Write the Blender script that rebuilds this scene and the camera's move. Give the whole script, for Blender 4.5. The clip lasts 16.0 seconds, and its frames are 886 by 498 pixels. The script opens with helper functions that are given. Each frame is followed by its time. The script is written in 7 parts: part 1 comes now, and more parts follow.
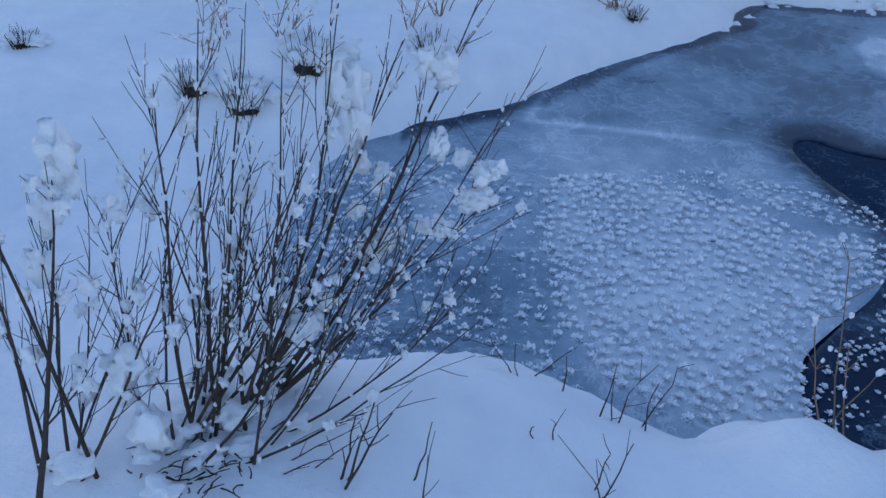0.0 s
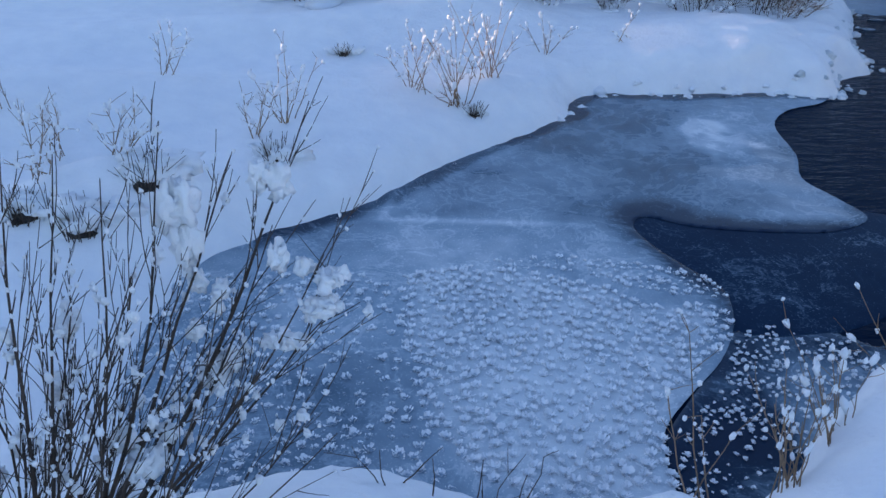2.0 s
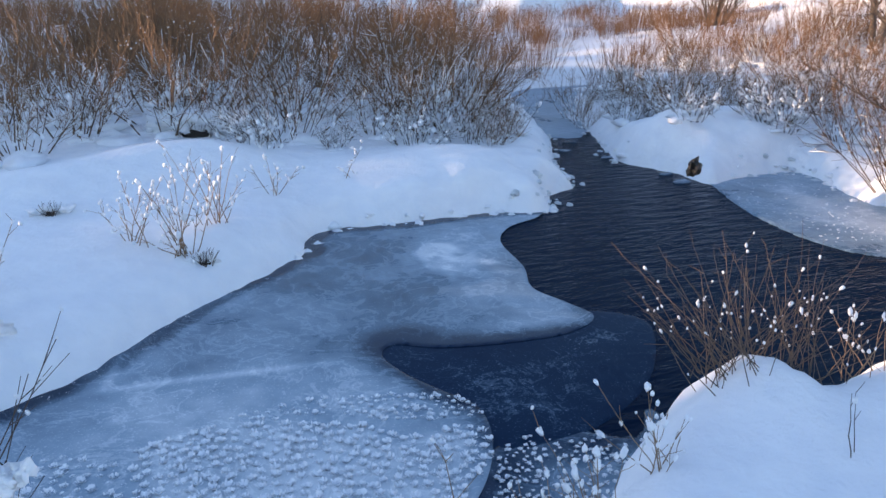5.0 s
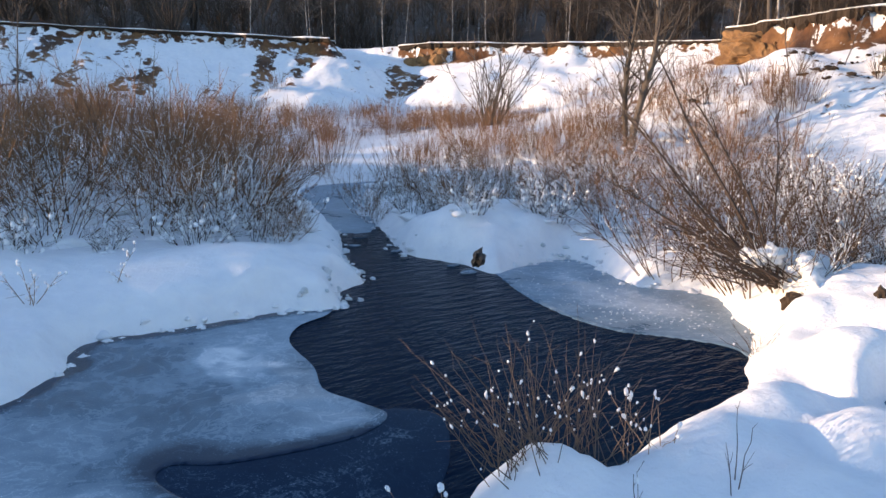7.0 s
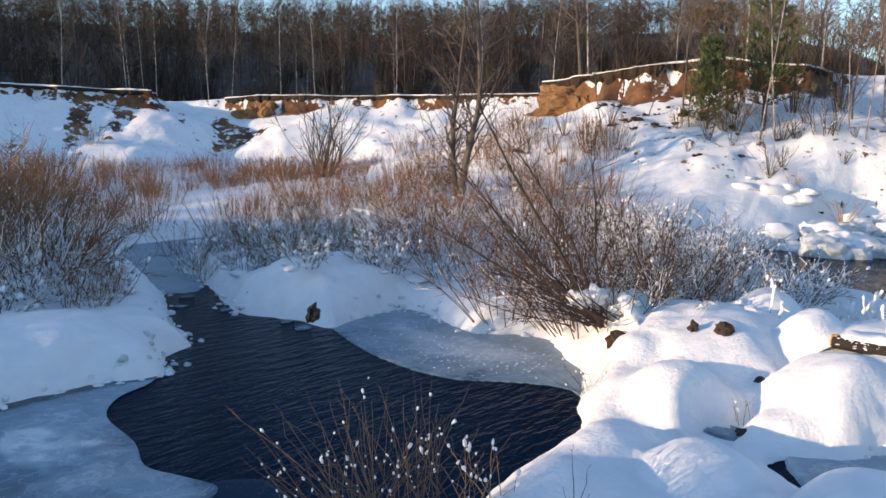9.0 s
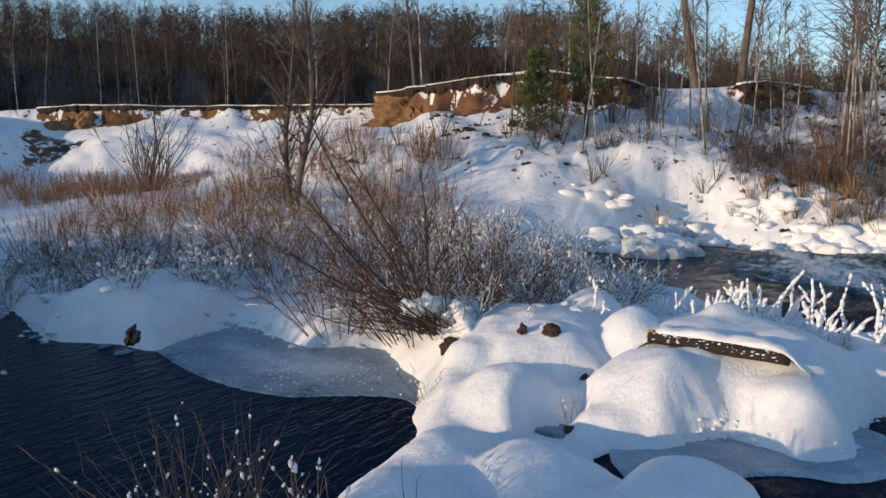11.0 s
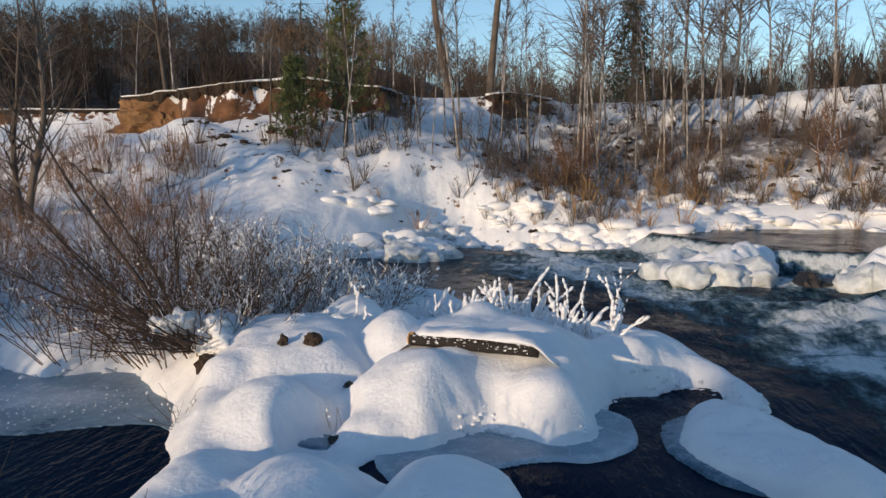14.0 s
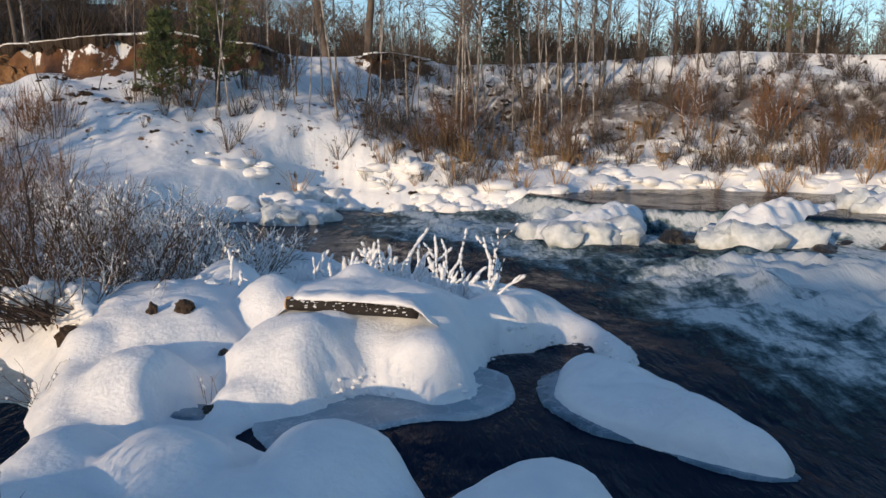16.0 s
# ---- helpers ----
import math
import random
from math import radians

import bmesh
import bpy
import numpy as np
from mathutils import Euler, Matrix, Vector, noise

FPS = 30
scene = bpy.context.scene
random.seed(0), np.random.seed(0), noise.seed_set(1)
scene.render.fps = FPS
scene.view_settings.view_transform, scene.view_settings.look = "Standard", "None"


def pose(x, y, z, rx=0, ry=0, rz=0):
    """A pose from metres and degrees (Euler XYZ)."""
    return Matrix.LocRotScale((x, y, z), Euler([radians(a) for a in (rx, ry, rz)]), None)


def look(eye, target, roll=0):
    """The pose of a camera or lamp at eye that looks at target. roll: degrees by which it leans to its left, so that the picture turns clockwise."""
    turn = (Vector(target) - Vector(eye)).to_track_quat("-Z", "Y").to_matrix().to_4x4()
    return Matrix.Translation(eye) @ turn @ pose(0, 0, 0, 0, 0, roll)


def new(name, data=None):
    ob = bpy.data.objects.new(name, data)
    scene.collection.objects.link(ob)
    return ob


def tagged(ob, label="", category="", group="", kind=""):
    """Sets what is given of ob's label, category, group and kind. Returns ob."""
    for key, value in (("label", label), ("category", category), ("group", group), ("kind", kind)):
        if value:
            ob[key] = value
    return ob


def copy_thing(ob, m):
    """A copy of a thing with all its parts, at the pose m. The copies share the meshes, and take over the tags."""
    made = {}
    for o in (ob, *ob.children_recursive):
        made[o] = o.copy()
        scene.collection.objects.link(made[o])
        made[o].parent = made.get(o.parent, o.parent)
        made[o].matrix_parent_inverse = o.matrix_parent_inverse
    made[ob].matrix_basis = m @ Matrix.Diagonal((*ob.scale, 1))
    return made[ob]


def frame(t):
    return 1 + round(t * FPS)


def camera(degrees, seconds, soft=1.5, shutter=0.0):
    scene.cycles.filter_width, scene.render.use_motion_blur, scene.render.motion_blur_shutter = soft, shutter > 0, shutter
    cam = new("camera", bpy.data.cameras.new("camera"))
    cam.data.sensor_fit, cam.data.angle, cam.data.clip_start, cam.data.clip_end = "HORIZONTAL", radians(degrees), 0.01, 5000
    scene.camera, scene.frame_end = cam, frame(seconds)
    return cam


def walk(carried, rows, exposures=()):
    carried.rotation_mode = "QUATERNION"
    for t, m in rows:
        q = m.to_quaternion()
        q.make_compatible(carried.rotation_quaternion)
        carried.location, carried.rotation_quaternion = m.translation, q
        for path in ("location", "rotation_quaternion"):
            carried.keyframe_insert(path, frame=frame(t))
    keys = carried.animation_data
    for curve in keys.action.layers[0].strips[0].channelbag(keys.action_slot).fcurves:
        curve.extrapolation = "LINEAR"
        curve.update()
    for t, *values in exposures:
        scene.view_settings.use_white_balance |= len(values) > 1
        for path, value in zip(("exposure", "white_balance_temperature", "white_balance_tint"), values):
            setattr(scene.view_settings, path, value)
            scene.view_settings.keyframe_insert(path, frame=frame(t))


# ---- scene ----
cam = camera(58.1, 16.0)
PATH = [
    (0, (-0.000, -0.001, 2.085), (-0.0227, 1.6373, 0.9374), 0.92),
    (0.5, (0.020, 0.016, 2.088), (0.0786, 1.7035, 1.0162), 0.83),
    (1, (0.037, 0.024, 2.090), (0.1835, 1.7417, 1.0766), 1.07),
    (1.5, (0.060, 0.033, 2.088), (0.2831, 1.7668, 1.1171), 1.11),
    (2, (0.082, 0.040, 2.085), (0.3761, 1.7809, 1.1460), 0.87),
    (2.5, (0.102, 0.052, 2.089), (0.4890, 1.7924, 1.1824), 0.83),
    (3, (0.130, 0.073, 2.086), (0.6285, 1.8077, 1.2247), 0.55),
    (5.5, (0.244, 0.192, 1.998), (1.2665, 1.8207, 1.4479), 0.81),
    (6, (0.284, 0.209, 1.994), (1.4355, 1.7688, 1.5049), 1.21),
    (6.5, (0.314, 0.225, 1.990), (1.5670, 1.7241, 1.5620), 1.48),
    (7, (0.351, 0.244, 1.992), (1.6911, 1.6794, 1.6162), 1.48),
    (7.5, (0.384, 0.261, 1.993), (1.8004, 1.6348, 1.6644), 1.33),
    (8, (0.404, 0.273, 1.992), (1.8923, 1.5786, 1.7063), 1.24),
    (8.5, (0.419, 0.276, 1.996), (1.9749, 1.5054, 1.7402), 1.01),
    (9, (0.446, 0.278, 1.998), (2.0660, 1.4245, 1.7546), 0.82),
    (11.5, (0.621, 0.237, 1.973), (2.4773, 0.9530, 1.7679), 0.06),
    (12, (0.651, 0.236, 1.968), (2.5414, 0.8578, 1.7701), -0.08),
    (12.5, (0.673, 0.229, 1.966), (2.5917, 0.7579, 1.7730), -0.30),
    (13, (0.697, 0.217, 1.964), (2.6397, 0.6537, 1.7760), -0.45),
    (13.5, (0.709, 0.205, 1.962), (2.6707, 0.5479, 1.7740), -0.52),
    (14, (0.719, 0.205, 1.959), (2.6936, 0.4558, 1.7652), -0.34),
    (14.5, (0.731, 0.201, 1.963), (2.7118, 0.3700, 1.7436), -0.51),
    (15, (0.750, 0.196, 1.960), (2.7313, 0.2891, 1.7072), -0.20),
    (15.5, (0.757, 0.192, 1.958), (2.7385, 0.2209, 1.6859), -0.05),
    (16, (0.773, 0.185, 1.949), (2.7514, 0.1390, 1.6599), -0.11),
]
EXPOSURES = [(0.0, 1.50, 6950, 26), (3.0, 1.66, 7100, 25), (5.5, 1.86, 7700, 23), (7.0, 1.58, 7450, 20), (9.0, 1.22, 7100, 17), (12.0, 0.44, 6750, 13), (16.0, 0.50, 6850, 13)]
walk(cam, [(t, look(eye, target, roll)) for t, eye, target, roll in PATH], EXPOSURES)

# ---- world and sun ----
SUN_TO = Vector((-0.820, 0.572, 0.0)).normalized()
SUN_ELEVATION = radians(8.5)
world = bpy.data.worlds.new("winter_sky")
scene.world = world
world.use_nodes = True
wn = world.node_tree.nodes
sky = wn.new("ShaderNodeTexSky")
sky.sky_type = "NISHITA"
sky.sun_disc = False
sky.sun_elevation = SUN_ELEVATION
sky.sun_rotation = math.atan2(SUN_TO.x, SUN_TO.y)
sky.air_density, sky.dust_density, sky.ozone_density = 1.0, 0.25, 2.8
world.node_tree.links.new(sky.outputs[0], wn["Background"].inputs[0])
wn["Background"].inputs[1].default_value = 0.15
sun = new("sun", bpy.data.lights.new("sun", "SUN"))
sun.data.energy, sun.data.angle, sun.data.color = 2.5, radians(0.6), (1.0, 0.76, 0.50)
toward = (SUN_TO * math.cos(SUN_ELEVATION) + Vector((0, 0, math.sin(SUN_ELEVATION)))).normalized()
sun.matrix_world = look(toward * 100, (0, 0, 0))


# ---- materials ----
def nodes_of(name):
    m = bpy.data.materials.new(name)
    m.use_nodes = True
    nt = m.node_tree
    return m, nt, nt.nodes["Principled BSDF"], nt.nodes.new, nt.links.new


def noise_node(nt, scale, detail=4.0, coords=None, rough=0.55, kind="ShaderNodeTexNoise"):
    n = nt.nodes.new(kind)
    n.inputs["Scale"].default_value = scale
    if kind == "ShaderNodeTexNoise":
        n.inputs["Detail"].default_value = detail
        n.inputs["Roughness"].default_value = rough
    if coords is not None:
        nt.links.new(coords, n.inputs["Vector"])
    return n


def ramp_node(nt, source, stops):
    r = nt.nodes.new("ShaderNodeValToRGB")
    el = r.color_ramp.elements
    while len(el) < len(stops):
        el.new(0.5)
    for e, (p, c) in zip(el, stops):
        e.position, e.color = p, (*c, 1) if len(c) == 3 else c
    nt.links.new(source, r.inputs[0])
    return r


def bump_chain(nt, shader, pairs):
    """pairs of (height socket, strength, distance) stacked on one another."""
    last = None
    for socket, strength, distance in pairs:
        b = nt.nodes.new("ShaderNodeBump")
        b.inputs["Strength"].default_value, b.inputs["Distance"].default_value = strength, distance
        nt.links.new(socket, b.inputs["Height"])
        if last:
            nt.links.new(last, b.inputs["Normal"])
        last = b.outputs["Normal"]
    nt.links.new(last, shader.inputs["Normal"])
    return last


def place_coords(nt):
    return nt.nodes.new("ShaderNodeNewGeometry").outputs["Position"]


def rough_material(name, dark, light, scale, rough=0.85, bump=0.4, distance=0.004, spread=0.25):
    """An earthy or woody surface: two scales of colour and relief, and a shade of its own for each object."""
    m, nt, sh, node, link = nodes_of(name)
    co = nt.nodes.new("ShaderNodeTexCoord").outputs["Object"]
    a, b = noise_node(nt, scale, 5, co), noise_node(nt, scale * 7, 3, co)
    mix = node("ShaderNodeMix")
    mix.inputs[0].default_value = 0.35
    link(a.outputs[0], mix.inputs[2]), link(b.outputs[0], mix.inputs[3])
    r = ramp_node(nt, mix.outputs[0], [(0.5 - spread, dark), (0.5 + spread, light)])
    info, hsv = node("ShaderNodeObjectInfo"), node("ShaderNodeHueSaturation")
    ran = node("ShaderNodeMapRange")
    link(info.outputs["Random"], ran.inputs[0])
    ran.inputs[3].default_value, ran.inputs[4].default_value = 0.75, 1.2
    link(ran.outputs[0], hsv.inputs["Value"]), link(r.outputs[0], hsv.inputs["Color"])
    link(hsv.outputs[0], sh.inputs["Base Color"])
    sh.inputs["Roughness"].default_value = rough
    bump_chain(nt, sh, [(b.outputs[0], bump, distance)])
    return m


def snow_shader(nt, sh, co, coarse=1.0, tones=((0.80, 0.83, 0.87), (0.88, 0.90, 0.92))):
    """Relief of settled snow: wind ripples, crust and grain. Returns the base colour socket."""
    big, mid, fine = noise_node(nt, 5 * coarse, 3, co), noise_node(nt, 38 * coarse, 4, co), noise_node(nt, 210 * coarse, 2, co)
    col = ramp_node(nt, big.outputs[0], [(0.3, tones[0]), (0.7, tones[1])])
    sh.inputs["Roughness"].default_value = 0.55
    sh.inputs["Specular IOR Level"].default_value = 0.25
    bump_chain(nt, sh, [(big.outputs[0], 0.45, 0.06), (mid.outputs[0], 0.34, 0.016), (fine.outputs[0], 0.6, 0.005)])
    return col.outputs[0]


def make_snow(name="snow", coarse=1.0, tones=((0.80, 0.83, 0.87), (0.88, 0.90, 0.92))):
    m, nt, sh, node, link = nodes_of(name)
    link(snow_shader(nt, sh, place_coords(nt), coarse, tones), sh.inputs["Base Color"])
    return m


def make_ground():
    """Snow over the whole valley; bare clay where the bank has broken away, and brown scrub poking through."""
    m, nt, sh, node, link = nodes_of("snowy_ground")
    co = place_coords(nt)
    snow = snow_shader(nt, sh, co)
    soil_a, soil_b = noise_node(nt, 0.55, 6, co), noise_node(nt, 4.0, 5, co)
    tint = ramp_node(nt, soil_a.outputs[0], [(0.35, (0.045, 0.022, 0.013)), (0.50, (0.14, 0.065, 0.031)), (0.68, (0.29, 0.145, 0.060))])
    grit = node("ShaderNodeMix")
    grit.data_type, grit.blend_type = "RGBA", "MULTIPLY"
    grit.inputs[0].default_value = 0.7
    lumps = ramp_node(nt, soil_b.outputs[0], [(0.3, (0.4, 0.4, 0.4)), (0.65, (1.1, 1.1, 1.1))])
    link(tint.outputs[0], grit.inputs[6]), link(lumps.outputs[0], grit.inputs[7])
    soil, scrub = node("ShaderNodeAttribute"), node("ShaderNodeAttribute")
    soil.attribute_name, scrub.attribute_name = "soil", "scrub"
    ragged = node("ShaderNodeMath")
    ragged.operation = "ADD"
    wob = node("ShaderNodeMapRange")
    wob.inputs[3].default_value, wob.inputs[4].default_value = -0.55, 0.55
    wob.inputs[1].default_value, wob.inputs[2].default_value = 0.3, 0.7
    patch = noise_node(nt, 2.2, 7, co, 0.65)
    link(patch.outputs[0], wob.inputs[0])
    link(soil.outputs["Fac"], ragged.inputs[0]), link(wob.outputs[0], ragged.inputs[1])
    mask = ramp_node(nt, ragged.outputs[0], [(0.44, (0, 0, 0)), (0.56, (1, 1, 1))])
    first = node("ShaderNodeMix")
    first.data_type = "RGBA"
    link(mask.outputs[0], first.inputs[0]), link(snow, first.inputs[6]), link(grit.outputs[2], first.inputs[7])
    spots = noise_node(nt, 1.7, 8, co, 0.7)
    both = node("ShaderNodeMath")
    both.operation = "MULTIPLY"
    thicker = node("ShaderNodeMath")
    thicker.operation, thicker.inputs[1].default_value = "MULTIPLY_ADD", 0.42
    link(scrub.outputs["Fac"], thicker.inputs[0]), link(spots.outputs[0], thicker.inputs[2])
    spot_mask = ramp_node(nt, thicker.outputs[0], [(0.68, (0, 0, 0)), (0.82, (1, 1, 1))])
    link(spot_mask.outputs[0], both.inputs[0]), link(scrub.outputs["Fac"], both.inputs[1])
    second = node("ShaderNodeMix")
    second.data_type = "RGBA"
    link(both.outputs[0], second.inputs[0]), link(first.outputs[2], second.inputs[6])
    second.inputs[7].default_value = (0.065, 0.042, 0.028, 1)
    link(second.outputs[2], sh.inputs["Base Color"])
    return m


def make_water():
    """Dark stream water: fine ripples everywhere, white broken water where the surface is torn."""
    m, nt, sh, node, link = nodes_of("stream_water")
    co = place_coords(nt)
    foam = node("ShaderNodeAttribute")
    foam.attribute_name = "foam"
    stretch = node("ShaderNodeMapping")
    stretch.inputs["Rotation"].default_value = (0, 0, radians(40))
    stretch.inputs["Scale"].default_value = (1.0, 3.2, 1.0)
    link(co, stretch.inputs["Vector"])
    rip, fine = noise_node(nt, 3.2, 3, stretch.outputs[0]), noise_node(nt, 14, 3, stretch.outputs[0])
    streak = noise_node(nt, 1.6, 8, stretch.outputs[0], 0.72)
    web = noise_node(nt, 6.0, 6, co, 0.7)
    add = node("ShaderNodeMath")
    add.operation = "ADD"
    link(streak.outputs[0], add.inputs[0])
    half = node("ShaderNodeMath")
    half.operation, half.inputs[1].default_value = "MULTIPLY", 0.5
    link(web.outputs[0], half.inputs[0]), link(half.outputs[0], add.inputs[1])
    lift = node("ShaderNodeMath")
    lift.operation = "ADD"
    scaled = node("ShaderNodeMath")
    scaled.operation, scaled.inputs[1].default_value = "MULTIPLY", 0.74
    link(foam.outputs["Fac"], scaled.inputs[0])
    link(add.outputs[0], lift.inputs[0]), link(scaled.outputs[0], lift.inputs[1])
    mask = ramp_node(nt, lift.outputs[0], [(0.0, (0, 0, 0)), (1.0, (1, 1, 1))])
    span = node("ShaderNodeMapRange")
    span.inputs[1].default_value, span.inputs[2].default_value = 1.02, 1.50
    link(lift.outputs[0], span.inputs[0]), link(span.outputs[0], mask.inputs[0])
    col = ramp_node(nt, mask.outputs[0], [(0.0, (0.0025, 0.0125, 0.0310)), (0.12, (0.012, 0.034, 0.046)), (0.30, (0.036, 0.072, 0.086)), (0.55, (0.20, 0.27, 0.29)), (0.85, (0.66, 0.70, 0.71))])
    link(col.outputs[0], sh.inputs["Base Color"])
    rr = ramp_node(nt, mask.outputs[0], [(0.0, (0.07, 0.07, 0.07)), (0.2, (0.30, 0.30, 0.30)), (0.6, (0.7, 0.7, 0.7))])
    link(rr.outputs[0], sh.inputs["Roughness"])
    sh.inputs["IOR"].default_value = 1.12
    sh.inputs["Specular IOR Level"].default_value = 0.13
    bump_chain(nt, sh, [(rip.outputs[0], 0.60, 0.05), (fine.outputs[0], 0.32, 0.014), (mask.outputs[0], 0.4, 0.05)])
    return m


def make_ice():
    """River ice: clear and dark where it is thin, milky where air and snow are frozen in."""
    m, nt, sh, node, link = nodes_of("river_ice")
    co = place_coords(nt)
    milk = node("ShaderNodeAttribute")
    milk.attribute_name = "milk"
    warp = node("ShaderNodeVectorMath")
    warp.operation = "ADD"
    wn_ = noise_node(nt, 1.1, 3, co)
    link(co, warp.inputs[0]), link(wn_.outputs["Color"], warp.inputs[1])
    swirl, cloud, fleck = noise_node(nt, 1.5, 6, warp.outputs[0], 0.6), noise_node(nt, 7, 5, co), noise_node(nt, 55, 3, co)
    mixv = node("ShaderNodeMath")
    mixv.operation = "MULTIPLY_ADD"
    mixv.inputs[1].default_value = 0.55
    link(swirl.outputs[0], mixv.inputs[0]), link(milk.outputs["Fac"], mixv.inputs[2])
    grain = noise_node(nt, 90, 2, co, 0.6)
    dots = node("ShaderNodeMapRange")
    dots.inputs[1].default_value, dots.inputs[2].default_value, dots.inputs[4].default_value = 0.60, 0.72, 0.30
    link(grain.outputs[0], dots.inputs[0])
    mixw = node("ShaderNodeMath")
    mixw.operation = "MULTIPLY_ADD"
    mixw.inputs[1].default_value = 0.34
    link(cloud.outputs[0], mixw.inputs[0]), link(mixv.outputs[0], mixw.inputs[2])
    col = ramp_node(nt, mixw.outputs[0], [(0.0, (0.004, 0.018, 0.046)), (0.26, (0.009, 0.031, 0.064)), (0.48, (0.105, 0.180, 0.245)), (0.70, (0.265, 0.37, 0.455)), (1.0, (0.66, 0.72, 0.76))])
    span = node("ShaderNodeMapRange")
    span.inputs[1].default_value, span.inputs[2].default_value = 0.05, 1.45
    vein = noise_node(nt, 2.4, 5, warp.outputs[0], 0.65)
    line = ramp_node(nt, vein.outputs[0], [(0.478, (0, 0, 0)), (0.498, (0.16, 0.16, 0.16)), (0.503, (0.16, 0.16, 0.16)), (0.53, (0, 0, 0))])
    plus, more = node("ShaderNodeMath"), node("ShaderNodeMath")
    link(mixw.outputs[0], plus.inputs[0]), link(dots.outputs[0], plus.inputs[1])
    link(plus.outputs[0], more.inputs[0]), link(line.outputs[0], more.inputs[1])
    link(more.outputs[0], span.inputs[0]), link(span.outputs[0], col.inputs[0])
    link(col.outputs[0], sh.inputs["Base Color"])
    rr = ramp_node(nt, span.outputs[0], [(0.2, (0.10, 0.10, 0.10)), (0.75, (0.42, 0.42, 0.42))])
    link(rr.outputs[0], sh.inputs["Roughness"])
    sh.inputs["IOR"].default_value = 1.31
    sh.inputs["Specular IOR Level"].default_value = 0.3
    bump_chain(nt, sh, [(cloud.outputs[0], 0.12, 0.02), (fleck.outputs[0], 0.12, 0.004)])
    return m


SNOW = make_snow()
GROUND, WATER, ICE = make_ground(), make_water(), make_ice()
THIN_ICE = ICE.copy()
THIN_ICE.name = "thin_ice"
THIN_ICE.node_tree.nodes["Principled BSDF"].inputs["IOR"].default_value = 1.12
THIN_ICE.node_tree.nodes["Principled BSDF"].inputs["Specular IOR Level"].default_value = 0.18
FROST = make_snow("frost", 3.0)
HOAR = make_snow("hoar", 4.0, ((0.80, 0.84, 0.88), (0.88, 0.91, 0.94)))
for fine_bump in HOAR.node_tree.nodes:
    if fine_bump.bl_idname == "ShaderNodeBump":
        fine_bump.inputs["Strength"].default_value *= 0.15
BARK_WILLOW = rough_material("willow_bark", (0.022, 0.015, 0.013), (0.085, 0.058, 0.045), 18)
BARK_RED = rough_material("red_willow_bark", (0.11, 0.054, 0.027), (0.36, 0.185, 0.090), 9)
BARK_BROWN = rough_material("brown_willow_bark", (0.042, 0.025, 0.016), (0.17, 0.098, 0.056), 12)
BARK_GREY = rough_material("grey_bark", (0.05, 0.04, 0.033), (0.16, 0.125, 0.10), 5)
DRY_GRASS = rough_material("dry_grass", (0.16, 0.09, 0.04), (0.42, 0.27, 0.13), 12)
SEED = rough_material("dead_stalk", (0.14, 0.085, 0.05), (0.36, 0.23, 0.14), 20)
DEAD_STEM = rough_material("dead_stem", (0.05, 0.036, 0.030), (0.16, 0.115, 0.085), 16)
LOG_BARK = rough_material("log_bark", (0.006, 0.005, 0.0045), (0.035, 0.025, 0.019), 24, 0.8, 0.8, 0.006)
STONE = rough_material("wet_stone", (0.006, 0.006, 0.006), (0.04, 0.035, 0.031), 9, 0.35, 0.8, 0.02)
RUST = rough_material("rotten_wood", (0.012, 0.008, 0.006), (0.065, 0.038, 0.021), 16, 0.85, 0.7)
WOOD_END = rough_material("cut_wood", (0.30, 0.15, 0.05), (0.62, 0.36, 0.14), 30)
CLAY = rough_material("sandy_clay", (0.11, 0.052, 0.024), (0.38, 0.21, 0.088), 1.2, 0.9, 0.8, 0.05)
TURF = rough_material("turf_edge", (0.014, 0.010, 0.007), (0.06, 0.036, 0.021), 3, 0.95, 0.8, 0.03)
NEEDLES = rough_material("pine_needles", (0.05, 0.07, 0.022), (0.15, 0.17, 0.065), 6)
FIR = rough_material("spruce_needles", (0.012, 0.022, 0.012), (0.04, 0.06, 0.03), 4)


def make_birch():
    m, nt, sh, node, link = nodes_of("birch_bark")
    co = nt.nodes.new("ShaderNodeTexCoord").outputs["Object"]
    mp = node("ShaderNodeMapping")
    mp.inputs["Scale"].default_value = (6, 6, 1.6)
    link(co, mp.inputs["Vector"])
    a = noise_node(nt, 2.6, 6, mp.outputs[0], 0.7)
    r = ramp_node(nt, a.outputs[0], [(0.40, (0.05, 0.043, 0.04)), (0.50, (0.24, 0.215, 0.195)), (0.64, (0.46, 0.43, 0.40))])
    link(r.outputs[0], sh.inputs["Base Color"])
    sh.inputs["Roughness"].default_value = 0.75
    bump_chain(nt, sh, [(a.outputs[0], 0.4, 0.01)])
    return m


BIRCH = make_birch()


# ---- building helpers ----
def part(name, data, material, parent=None, label="", smooth=False):
    """One mesh object out of a bmesh, a mesh or a pair (verts, faces), under a thing or a part."""
    if isinstance(data, bmesh.types.BMesh):
        me = bpy.data.meshes.new(name)
        data.to_mesh(me)
        data.free()
    elif isinstance(data, bpy.types.Mesh):
        me = data
    else:
        me = bpy.data.meshes.new(name)
        me.from_pydata(*([list(map(tuple, data[0]))] + [[]] + [data[1]]))
    if smooth:
        me.polygons.foreach_set("use_smooth", [True] * len(me.polygons))
    if not me.materials:
        me.materials.append(material)
    ob = new(name, me)
    ob.parent = parent
    if label:
        tagged(ob, label)
    return ob


